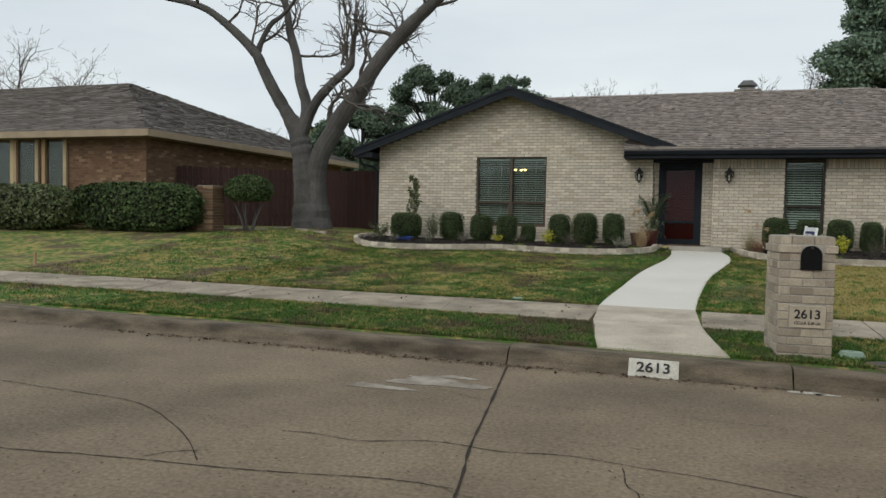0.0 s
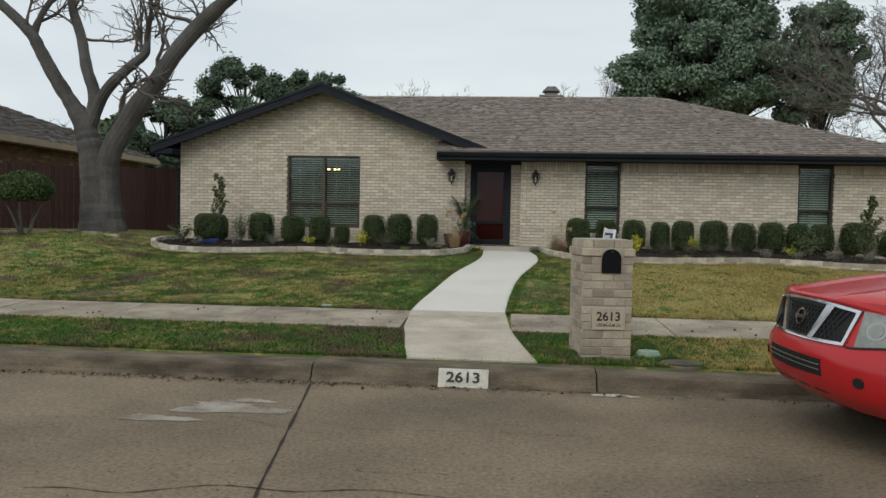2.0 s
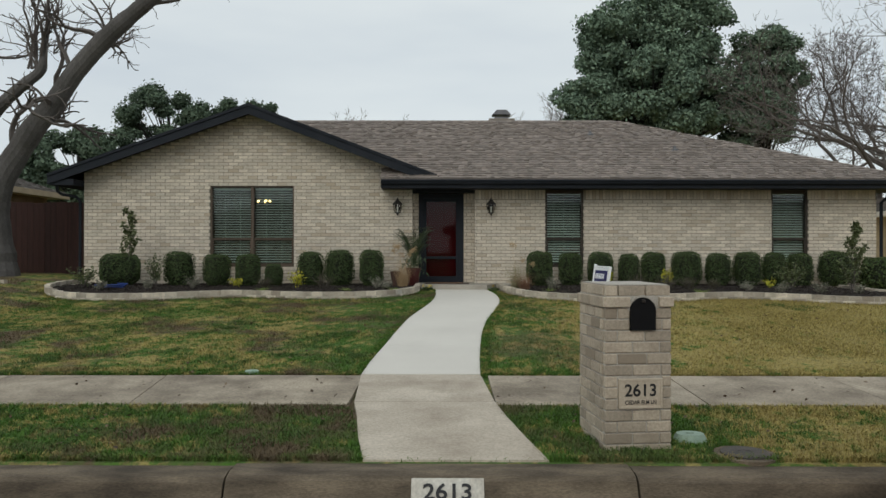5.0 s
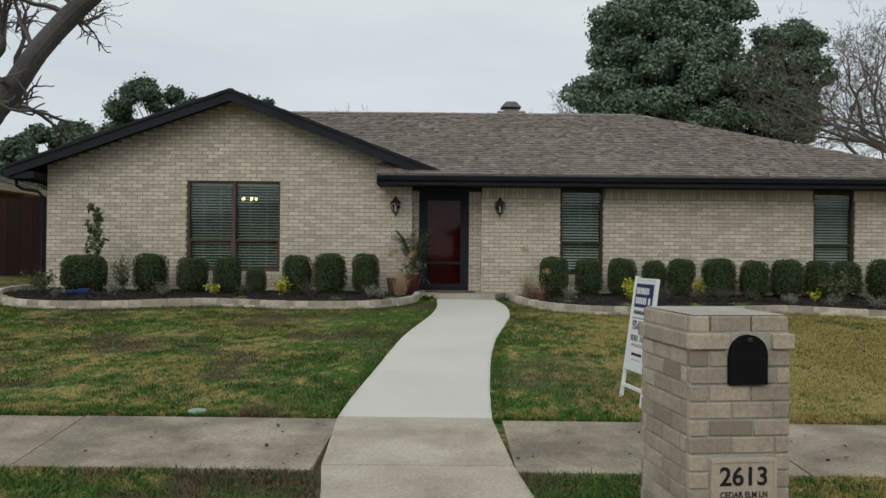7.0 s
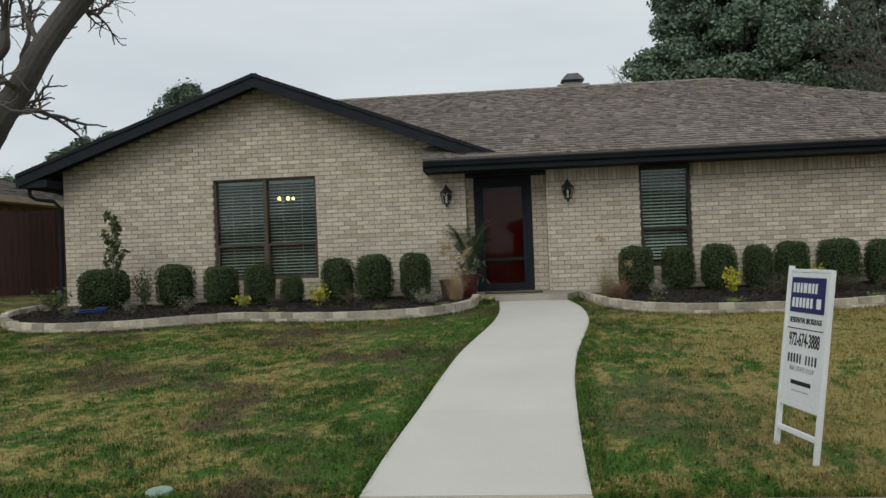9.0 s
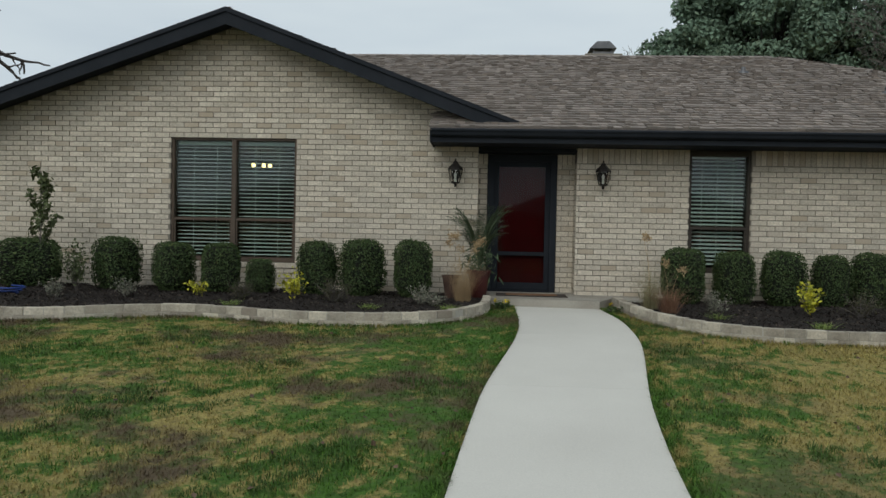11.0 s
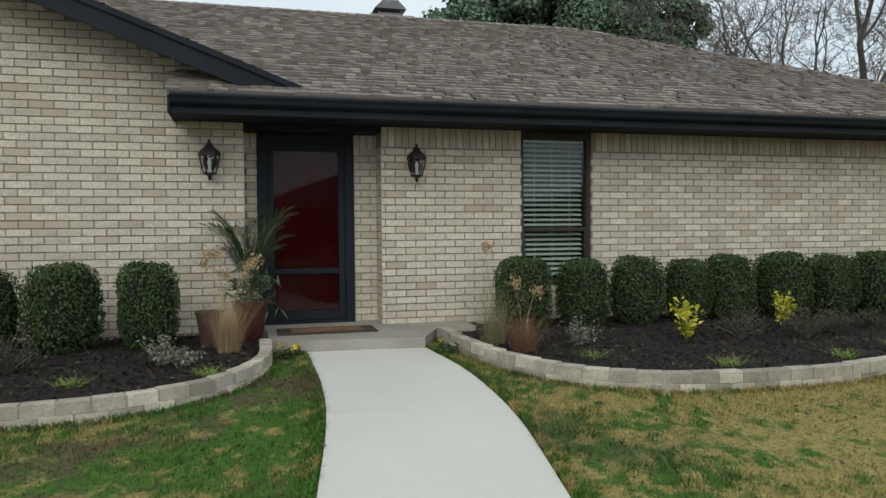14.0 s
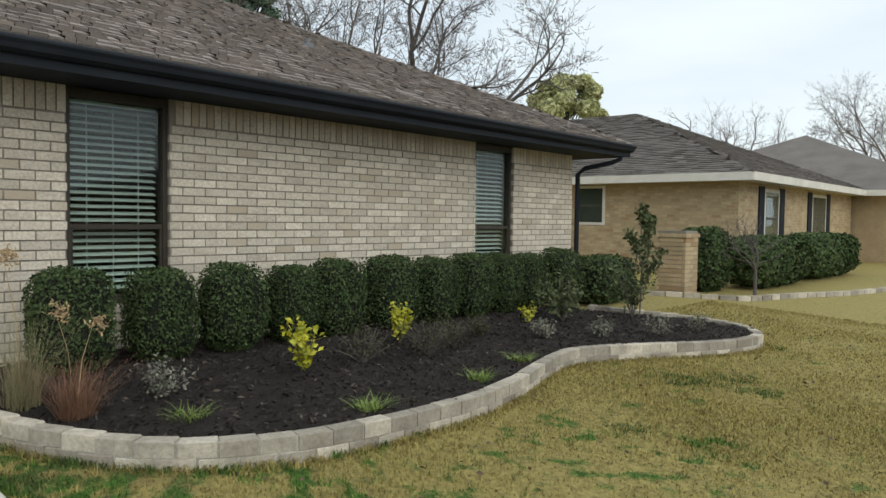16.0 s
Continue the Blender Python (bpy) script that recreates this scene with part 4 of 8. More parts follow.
for x0, x1 in ((WG1, DX0 - 0.002), (DX1 + 0.002, WR0)):
    S3 += bricks_on(wall_entry, x0, x1, FLOOR + 0.005, 2.0, [], M_BRICK, None, y=DY, seed=13)
    xx = x0
    while xx < x1 - 0.02:
        S3.append((xx, min(xx + 0.0665, x1), DY - 0.009, DY + 0.05, 1.985, 2.198))
        xx += 0.0775
for r in range(25):
    za = FLOOR + 0.005 + r * BP
    zb = za + BP - 0.011
    for ya, yb in (((0.005, 0.11), (0.121, 0.325)) if r % 2 else ((0.005, 0.215), (0.226, 0.325))):
        S3.append((WG1 - 0.05, WG1 + 0.006, ya, yb, za, zb))
        S3.append((WR0 - 0.006, WR0 + 0.05, ya, yb, za, zb))
lay(wall_entry, S3, M_BRICK, (-2.3, 0, 1), 300)
S4 = []
for r in range(28):
    za = -0.12 + r * BP
    for q in range(18):
        y0_ = 0.21 + q * BLEN + (BLEN / 2 if r % 2 else 0)
        S4.append((WR1 - 0.05, WR1 + 0.006, y0_, y0_ + BLEN - 0.011, za, za + BP - 0.011))
        S4.append((WG0 - 0.006, WG0 + 0.05, y0_, y0_ + BLEN - 0.011, za, za + BP - 0.011))
lay(wall_rest, S4, M_BRICK, (7, 0, 1), 0)

# floors and ceilings inside, and rooms behind the windows, their gloom put into the colour
tagged(box_part("floor", WG0 + 0.2, WR1 - 0.2, 0.5, 7.2, -0.1, 0.05, M_ROOM, None, "indoor floor in the dark colour of the unlit rooms", 0), category="floor", kind="structure")
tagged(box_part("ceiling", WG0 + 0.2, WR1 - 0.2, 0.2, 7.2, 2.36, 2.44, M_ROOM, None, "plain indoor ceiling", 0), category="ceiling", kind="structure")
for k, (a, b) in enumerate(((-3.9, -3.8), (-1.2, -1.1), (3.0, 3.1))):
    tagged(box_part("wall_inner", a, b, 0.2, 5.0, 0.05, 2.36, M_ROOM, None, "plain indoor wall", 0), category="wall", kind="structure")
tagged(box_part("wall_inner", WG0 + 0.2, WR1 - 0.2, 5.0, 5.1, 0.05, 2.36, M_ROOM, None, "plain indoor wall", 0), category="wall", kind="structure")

# ---- eaves ----
eaves = tagged(new("eaves_long"), "black-brown painted eaves with a moulded gutter", "eaves", "", "structure")
box_part("soffit", -3.73, 8.2, -0.60, MY - 0.012, 2.20, 2.215, M_DARK, eaves)
bm = bmesh.new()
prism(bm, [(-0.602, 2.19), (-0.602, 2.375), (-0.72, 2.375), (-0.735, 2.36), (-0.735, 2.345), (-0.715, 2.32), (-0.70, 2.285), (-0.66, 2.262), (-0.625, 2.26), (-0.625, 2.19)], -3.72, 8.32, "x")
part("gutter", bm, M_DARK, eaves, "black moulded gutter on the fascia")
box_part("end_board", -3.745, -3.722, -0.66, -0.012, 2.19, 2.42, M_DARK, eaves)
bm = bmesh.new()
prism(bm, [(8.20, 2.19), (8.20, 2.375), (8.31, 2.375), (8.31, 2.34), (8.27, 2.28), (8.23, 2.26), (8.22, 2.19)], -0.6, 7.8, "y")
part("side_gutter", bm, M_DARK, eaves)
box_part("side_soffit", WR1 + 0.002, 8.198, 0.0, 7.7, 2.20, 2.215, M_DARK, eaves)
box_part("entry_header", WG1, WR0, -0.0, DY + 0.02, 2.12 + 0.02, 2.198, M_DARK, eaves)

rakes = tagged(new("rake_boards"), "black-blue painted rake boards of the gable", "rake board", "", "structure")
for xe, s in ((gl_x - 0.02, 0.352), (gr_x, 0.378)):
    bm = bmesh.new()
    ze = PEAK[1] - s * abs(xe - PEAK[0])
    prism(bm, [(xe, ze - 0.22), (PEAK[0], PEAK[1] - 0.225), (PEAK[0], PEAK[1] + 0.012), (xe, ze + 0.012)], GY0 - 0.03, GY0 - 0.002, "y")
    part("rake_board", bm, M_DARK, rakes)
    bm = bmesh.new()
    prism(bm, [(xe, ze - 0.04), (PEAK[0], PEAK[1] - 0.045), (PEAK[0], PEAK[1] + 0.02), (xe, ze + 0.02)], GY0 - 0.055, GY0 - 0.032, "y")
    part("rake_trim", bm, M_DARK, rakes)
    bm = bmesh.new()
    e2 = xe if xe < PEAK[0] else -3.70
    z2 = PEAK[1] - s * abs(e2 - PEAK[0])
    prism(bm, [(e2, z2 - 0.10), (PEAK[0], PEAK[1] - 0.10), (PEAK[0], PEAK[1] - 0.088), (e2, z2 - 0.088)], GY0, -0.012, "y")
    part("rake_soffit", bm, M_DARK, rakes)
box_part("eave_return", gl_x, WG0 - 0.008, GY0 + 0.01, 7.6, zl - 0.24, zl - 0.10, M_DARK, rakes)

# ---- windows ----
def window(name, x0, x1, z0, z1, frame_mat, units, lab, rail=1.07, lit=False):
    root = tagged(new(name), lab, "window", "", "structure")
    fy = 0.035
    w = 0.045
    head = 0.045 if units == 2 else 0.085
    bm = bmesh.new()
    box(bm, x0, x0 + w, fy, fy + 0.10, z0, z1, 0.004)
    box(bm, x1 - w, x1, fy, fy + 0.10, z0, z1, 0.004)
    box(bm, x0 + w, x1 - w, fy, fy + 0.10, z1 - head, z1, 0.004)
    box(bm, x0 + w, x1 - w, fy, fy + 0.10, z0, z0 + w, 0.004)
    part("window_frame", bm, frame_mat, root)
    step = (x1 - x0 - 2 * w) / units
    for u in range(units):
        a, b = x0 + w + u * step, x0 + w + (u + 1) * step
        if u:
            box_part("mullion", a - 0.035, a + 0.035, fy - 0.01, fy + 0.1, z0 + w, z1 - w, frame_mat, root)
        aa, bb = a + (0.036 if u else 0.001), b - (0.036 if u < units - 1 else 0.001)
        box_part("meeting_rail", aa, bb, fy + 0.012, fy + 0.055, rail - 0.022, rail + 0.022, frame_mat, root)
        bm = bmesh.new()
        for (p, q, r, s) in ((aa, aa + 0.022, rail - 0.022, z0 + w), (bb - 0.022, bb, rail - 0.022, z0 + w)):
            box(bm, p, q, fy + 0.015, fy + 0.045, s, r)
        box(bm, aa + 0.022, bb - 0.022, fy + 0.015, fy + 0.045, z0 + w, z0 + w + 0.03)
        part("sash", bm, frame_mat, root)
        box_part("pane", aa, bb, fy + 0.048, fy + 0.052, rail + 0.022, z1 - head, M_GLASS, root, "", 0)
        box_part("pane", aa + 0.022, bb - 0.022, fy + 0.030, fy + 0.034, z0 + w + 0.03, rail - 0.022, M_GLASS, root, "", 0)
        # blind
        blind = tagged(thing("window_blind", "white faux-wood blind with open slats hanging behind the glass", "window blind"), group="window blinds")
        box_part("headrail", aa + 0.01, bb - 0.01, fy + 0.115, fy + 0.165, z1 - w - 0.06, z1 - w - 0.005, M_BLIND, blind)
        zz = z1 - w - 0.10
        tilt = 0.010
        sh = None
        while zz > z0 + w + 0.04:
            if sh is None:
                V, F = boxes([(-(bb - aa) / 2 + 0.012, (bb - aa) / 2 - 0.012, -0.030, 0.030, -0.0022, 0.0022)])
                V[:, 2] += V[:, 1] * (0.40 if units == 1 else 0.22)
                sl = put("slat", V, F, M_BLIND, blind)
                sh = sl.data
            else:
                sl = new("slat", sh)
                sl.parent = blind
            sl.location = ((aa + bb) / 2, fy + 0.14, zz)
            zz -= 0.058
        for fr_ in ((0.22, 0.5, 0.78) if units == 1 else (0.3, 0.7)):
            cx_ = aa + (bb - aa) * fr_
            box_part("ladder_cord", cx_ - 0.003, cx_ + 0.003, fy + 0.108, fy + 0.112, z0 + w + 0.02, z1 - w - 0.06, M_BLIND, blind, "", 0)
    for o in root.children:
        if o.name.startswith("pane"):
            o.visible_shadow = False
    return root


window("window_1", *W1, M_BROWNFR, 2, "wide double brown-framed window with blinds and a lit chandelier behind", 1.06)
window("window_2", *W2, M_BRONZE, 1, "tall narrow dark-framed window with half-open white blinds")
window("window_3", *W3, M_BRONZE, 1, "tall narrow dark-framed window with half-open white blinds")

# chandelier and small lamp
chand = thing("chandelier", "small lit chandelier with warm bulbs hanging in the dining room", "chandelier", (-7.05, 2.2, 0.08))
pipe("stem", [(0, 0, 2.28), (0, 0, 1.95)], 0.008, M_IRON, chand)
for k in range(5):
    a = k * 2 * math.pi / 5 + 0.3
    ca, sa = math.cos(a), math.sin(a)
    pipe("arm", [(0, 0, 1.95), (0.08 * ca, 0.08 * sa, 1.90), (0.16 * ca, 0.16 * sa, 1.96)], 0.006, M_IRON, chand)
    bm = bmesh.new()
    bmesh.ops.create_uvsphere(bm, u_segments=12, v_segments=8, radius=0.034, matrix=Matrix.Translation((0.16 * ca, 0.16 * sa, 2.0)))
    part("bulb", bm, M_BULB, chand, "", True)
clamp = thing("ceiling_light", "small lit ceiling light seen through the blinds", "ceiling light", (0.14, 1.2, 0))
bm = bmesh.new()
bmesh.ops.create_uvsphere(bm, u_segments=12, v_segments=8, radius=0.025, matrix=Matrix.Translation((0, 0, 2.26)))
part("bulb", bm, M_BULB, clamp, "", True)
bm = bmesh.new()
ring(bm, [(0.06, 2.30), (0.06, 2.36)], 16)
part("base", bm, M_IRON, clamp)

# ---- front door ----
door = tagged(new("door_1"), "red front door behind a dark full-view storm door", "front door", "", "structure")
bm = bmesh.new()
box(bm, DX0, DX0 + 0.10, DY - 0.04, DY + 0.10, FLOOR, DZ1, 0.005)
box(bm, DX1 - 0.10, DX1, DY - 0.04, DY + 0.10, FLOOR, DZ1, 0.005)
box(bm, DX0 + 0.10, DX1 - 0.10, DY - 0.04, DY + 0.10, DZ1 - 0.10, DZ1, 0.005)
part("door_frame", bm, M_DARK, door)
box_part("threshold", DX0 + 0.1, DX1 - 0.1, DY - 0.05, DY + 0.10, FLOOR, FLOOR + 0.03, M_DARK, door)
sx0, sx1, sz0, sz1 = DX0 + 0.10, DX1 - 0.10, FLOOR + 0.032, DZ1 - 0.102
bm = bmesh.new()
box(bm, sx0, sx0 + 0.075, DY - 0.015, DY + 0.02, sz0, sz1, 0.004)
box(bm, sx1 - 0.075, sx1, DY - 0.015, DY + 0.02, sz0, sz1, 0.004)
box(bm, sx0 + 0.075, sx1 - 0.075, DY - 0.015, DY + 0.02, sz0, sz0 + 0.11, 0.004)
box(bm, sx0 + 0.075, sx1 - 0.075, DY - 0.015, DY + 0.02, sz1 - 0.08, sz1, 0.004)
box(bm, sx0 + 0.075, sx1 - 0.075, DY - 0.015, DY + 0.02, 0.60, 0.66, 0.004)
part("storm_door_frame", bm, M_DARK, door, "dark storm door frame")
box_part("storm_pane", sx0 + 0.075, sx1 - 0.075, DY + 0.000, DY + 0.004, sz0 + 0.11, 0.60, M_STORM, door, "", 0)
box_part("storm_pane", sx0 + 0.075, sx1 - 0.075, DY + 0.000, DY + 0.004, 0.66, sz1 - 0.08, M_STORM, door, "", 0)
bm = bmesh.new()
box(bm, sx0 - 0.0, sx1 + 0.0, DY + 0.075, DY + 0.12, sz0, sz1, 0.002)
for a, b in ((0.25, 0.95), (1.05, 1.85)):
    for c, d in ((sx0 + 0.12, (sx0 + sx1) / 2 - 0.05), ((sx0 + sx1) / 2 + 0.05, sx1 - 0.12)):
        box(bm, c, d, DY + 0.066, DY + 0.076, a, b, 0.004)
part("door_leaf", bm, M_RED, door, "red panelled door leaf")
pipe("door_handle", [(sx0 + 0.04, DY - 0.02, 1.0), (sx0 + 0.04, DY - 0.06, 1.0), (sx0 + 0.04, DY - 0.06, 1.14), (sx0 + 0.04, DY - 0.02, 1.14)], 0.007, M_IRON, door)

# doormat
dm = thing("doormat", "rectangular coir doormat with a dark border lying on the porch slab", "doormat", (-2.27, -0.36, FLOOR), 0)
box_part("border", -0.50, 0.50, -0.22, 0.22, 0, 0.014, M_MATB, dm, "", 0.004)
box_part("field", -0.36, 0.36, -0.13, 0.13, 0.0145, 0.02, M_MAT, dm, "orange-brown coir field", 0.003)

# ---- wall lanterns ----
def lantern(x):
    t = thing("wall_lantern", "black iron wall lantern with clear glass mounted on cream brick", "wall lantern", (x, -0.008, 1.80), 0, "wall lanterns")
    t.scale = (1.28, 1.1, 1.04)
    bm = bmesh.new()
    ring(bm, [(0.001, -0.02), (0.045, -0.02), (0.055, -0.01), (0.055, 0.0), (0.03, 0.004)], 16)
    for v in bm.verts:
        v.co = Vector((v.co.x, v.co.z, v.co.y * 1.6 + 0.0))
    part("backplate", bm, M_IRON, t)
    pipe("bracket", [(0, 0, 0.02), (0, -0.05, 0.12), (0, -0.10, 0.17), (0, -0.13, 0.135)], 0.009, M_IRON, t)
    bm = bmesh.new()
    ring(bm, [(0.006, 0.20), (0.012, 0.185), (0.008, 0.175), (0.02, 0.165), (0.028, 0.15), (0.035, 0.13), (0.07, 0.09), (0.088, 0.055), (0.088, 0.045), (0.02, 0.045)], 6, 0, -0.13)
    part("cap", bm, M_IRON, t)
    bm = bmesh.new()
    ring(bm, [(0.070, 0.045), (0.078, 0.0), (0.072, -0.06), (0.045, -0.13)], 6, 0, -0.13)
    part("glass", bm, M_CLEAR, t, "clear bevelled glass")
    for k in range(6):
        a = k * math.pi / 3
        V, F = tubes([[((0.080 * math.cos(a), -0.13 + 0.080 * math.sin(a), 0.045), 0.005), ((0.047 * math.cos(a), -0.13 + 0.047 * math.sin(a), -0.13), 0.005)]], 5)
        put("rib", V, F, M_IRON, t)
    bm = bmesh.new()
    ring(bm, [(0.055, -0.125), (0.05, -0.14), (0.018, -0.155), (0.012, -0.165), (0.018, -0.175), (0.004, -0.20)], 10, 0, -0.13)
    part("finial", bm, M_IRON, t)
    bm = bmesh.new()
    ring(bm, [(0.012, -0.12), (0.012, -0.05), (0.018, -0.02), (0.004, 0.015)], 8, 0, -0.13)
    part("bulb", bm, M_BLIND, t, "unlit candle bulb")


lantern(-3.40)
lantern(-1.26)

# ---- downspouts ----
ds = thing("downspout", "black rectangular downspout with elbows at the house corner", "downspout", (7.68, -0.045, -0.02))
pipe("pipe", [(0.42, -0.56, 2.28), (0.42, -0.52, 2.17), (0.36, -0.42, 2.12), (0.1, -0.08, 2.02), (0.03, 0, 1.93), (0.03, 0, 0.3)], 0.038, M_DARK, ds, "", 8)
pipe("shoe", [(0.03, 0, 0.3), (0.03, 0, 0.1), (0.05, -0.12, 0.03)], 0.04, M_DARK, ds, "", 8)
ds = thing("downspout", "black curved downspout under the gable eave", "downspout", (-10.72, -0.03, 0.15))
pipe("pipe", [(-0.40, -0.3, 2.12), (-0.40, -0.28, 1.98), (-0.34, -0.2, 1.92), (-0.1, -0.04, 1.88), (-0.03, 0.02, 1.78), (-0.03, 0.02, 0.02)], 0.035, M_DARK, ds, "", 8)

# ---- chimney and roof vents ----
ch = thing("chimney", "low brick chimney with a dark sheet-metal cap behind the ridge", "chimney", (-0.7, 4.3, 3.50))
ch.scale = (0.78, 0.8, 1)
S = []
V, F = boxes([(-0.42, 0.42, -0.35, 0.35, 0, 1.02)])
put("core", V, F, M_MORTAR, ch)
for r in range(13):
    for q in range(4):
        a = -0.43 + q * 0.215 + (0.1 if r % 2 else 0)
        S.append((a, min(a + 0.205, 0.43), -0.36, -0.3, r * BP, r * BP + 0.067))
V, F = boxes(S)
put("bricks", V, F, M_BRICK, ch, "", "stuff")
box_part("crown", -0.47, 0.47, -0.4, 0.4, 1.02, 1.07, M_MORTAR, ch)
bm = bmesh.new()
box(bm, -0.26, 0.26, -0.22, 0.22, 1.07, 1.14)
prism(bm, [(-0.34, 1.20), (0.34, 1.20), (0.16, 1.34), (-0.16, 1.34)], -0.28, 0.28, "y")
for a in (-0.24, 0.22):
    for b in (-0.2, 0.18):
        box(bm, a, a + 0.02, b, b + 0.02, 1.14, 1.2)
part("cap", bm, M_METALV, ch, "sloped sheet-metal cap")
for vx, vy in ((3.35, 1.2), (1.5, 2.4)):
    vt = thing("roof_vent_pipe", "short grey vent pipe standing on the shingles", "vent pipe", (vx, vy, roof_main(vy)))
    bm = bmesh.new()
    ring(bm, [(0.1, -0.03), (0.09, 0.02), (0.04, 0.035), (0.04, 0.10)], 12)
    part("flashing", bm, M_METALV, vt)

# ---- edging walls of the beds ----
def edging(name, line, label, seed):
    root = tagged(new(name), label, "edging wall", "", "structure")
    rng = np.random.default_rng(seed)
    seg = np.linalg.norm(np.diff(line, axis=0), axis=1).sum()
    for course in (0, 1):
        n = int(seg / 0.205)
        P = smooth_line([tuple(p) for p in line[::6]] + [tuple(line[-1])], n * 2)
        offs = course % 2
        for k in range(0, n):
            i0 = 2 * k + offs
            i1 = min(i0 + 2, 2 * n)
            if i0 >= 2 * n:
                continue
            a, b = P[i0], P[i1]
            c = (a + b) / 2
            t = (b - a) / (np.linalg.norm(b - a) + 1e-9)
            nn = np.array([-t[1], t[0]])
            L = np.linalg.norm(b - a) / 2 - 0.004
            w0 = 0.052 + rng.uniform(-0.003, 0.003)
            z0 = float(ground_z(c[0], c[1])) - 0.05 + course * 0.117
            h = (0.113 if course == 0 else 0.088) + rng.uniform(-0.003, 0.003)
            j = rng.uniform(-0.003, 0.003)
            bot = [c - t * L - nn * (w0 + j), c + t * L - nn * (w0 + j), c + t * L + nn * w0, c - t * L + nn * w0]
            top = [c - t * (L - .004) - nn * (w0 - .004 + j), c + t * (L - .004) - nn * (w0 - .004 + j), c + t * (L - .004) + nn * (w0 - .004), c - t * (L - .004) + nn * (w0 - .004)]
            V = [(p[0], p[1], z0) for p in bot] + [(p[0], p[1], z0 + h - 0.006) for p in bot] + [(p[0], p[1], z0 + h) for p in top]
            F = [[3, 2, 1, 0], [8, 9, 10, 11]] + [[q + m, (q + 1) % 4 + m, (q + 1) % 4 + m + 4, q + m + 4] for m in (0, 4) for q in range(4)]
            put("block", V, F, M_EDGE, root)
    # mortar core that closes the joints
    P = smooth_line([tuple(p) for p in line[::6]] + [tuple(line[-1])], 120)
    T = np.gradient(P, axis=0)
    N = np.stack([-T[:, 1], T[:, 0]], 1) / np.linalg.norm(T, axis=1)[:, None]
    g = ground_z(P[:, 0], P[:, 1])
    A, B = P - N * 0.044, P + N * 0.044
    V = np.concatenate([np.column_stack([A, g - 0.05]), np.column_stack([B, g - 0.05]), np.column_stack([A, g + 0.145]), np.column_stack([B, g + 0.145])])
    n = len(P)
    F = []
    for k in range(n - 1):
        F += [[k, k + 1, k + 2 * n + 1, k + 2 * n], [k + n, k + 3 * n, k + 3 * n + 1, k + n + 1], [k + 2 * n, k + 2 * n + 1, k + 3 * n + 1, k + 3 * n]]
    put("mortar", V, F, M_MMORTAR, root)


edging("edging_wall_1", BL, "low curving edging wall of two courses of pale stone-like blocks", 41)
edging("edging_wall_2", BR, "low curving edging wall of two courses of pale stone-like blocks", 42)

# ---- brick mailbox pillar ----
mb = thing("mailbox_pillar", "tan brick mailbox pillar with a corbelled top and a black arched mail door", "mailbox pillar", (-0.981, -11.585, -0.726), 6.8)
HW, HD, PP = 0.245, 0.295, 0.0795
V, F = boxes([(-HW + 0.008, HW - 0.008, -HD + 0.008, HD - 0.008, 0, 15 * PP), (-HW + 0.03, HW - 0.03, -HD + 0.03, HD - 0.03, 15 * PP, 15.92 * PP)])
put("core", V, F, M_MMORTAR, mb)
rngm = np.random.default_rng(77)
bx0, bx1, bz0, bz1 = -0.062, 0.120, 0.952, 1.180
px0, px1, pz0, pz1 = -0.150, 0.178, 0.400, 0.618
for r in range(-1, 16):
    grow = 0.016 if r == 14 else (-0.006 if r == 15 else 0.0)
    hw, hd = HW + grow, HD + grow
    za, zb = r * PP, (r + 1) * PP - 0.010
    off = 0.11 if r % 2 else 0.0
    for side in range(4):
        half = hw if side in (0, 2) else hd
        other = hd if side in (0, 2) else hw
        u = -half
        first = True
        cutpts = [-half]
        u = -half + (0.095 if (r + side) % 2 else 0.205)
        while u < half - 0.06:
            cutpts.append(u)
            u += 0.205 + rngm.uniform(-0.01, 0.01)
        cutpts.append(half)
        for a, b in zip(cutpts, cutpts[1:]):
            segs = [(a + 0.005, b - 0.005)]
            if side == 0:
                for h0, h1, g0, g1 in ((bx0, bx1, bz0, bz1), (px0, px1, pz0, pz1)):
                    if zb > g0 + 0.005 and za < g1 - 0.005:
                        ns = []
                        for s0, s1 in segs:
                            if s0 < h0 - 0.03:
                                ns.append((s0, min(s1, h0)))
                            if s1 > h1 + 0.03:
                                ns.append((max(s0, h1), s1))
                        segs = [q for q in ns if q[1] - q[0] > 0.02]
            for s0, s1 in segs:
                p = rngm.uniform(0, 0.003)
                if side == 0:
                    sp = (s0, s1, -other - p, -other + 0.04, za, zb)
                elif side == 2:
                    sp = (s0, s1, other - 0.04, other + p, za, zb)
                elif side == 1:
                    sp = (other - 0.04, other + p, s0 + 0.0, s1, za, zb)
                else:
                    sp = (-other - p, -other + 0.04, s0, s1, za, zb)
                if side in (1, 3):
                    sp = (sp[0], sp[1], max(sp[2], -hd + 0.045), min(sp[3], hd - 0.045), sp[4], sp[5])
                    if sp[3] - sp[2] < 0.02:
                        continue
                bm = bmesh.new()
                box(bm, *sp, 0.004)
                part("brick", bm, M_MBRICK, mb)
box_part("cap_bed", -HW + 0.02, HW - 0.02, -HD + 0.02, HD - 0.02, 15.9 * PP, 15.98 * PP, M_MMORTAR, mb)
bm = bmesh.new()
cx_ = (bx0 + bx1) / 2
rr = (bx1 - bx0) / 2
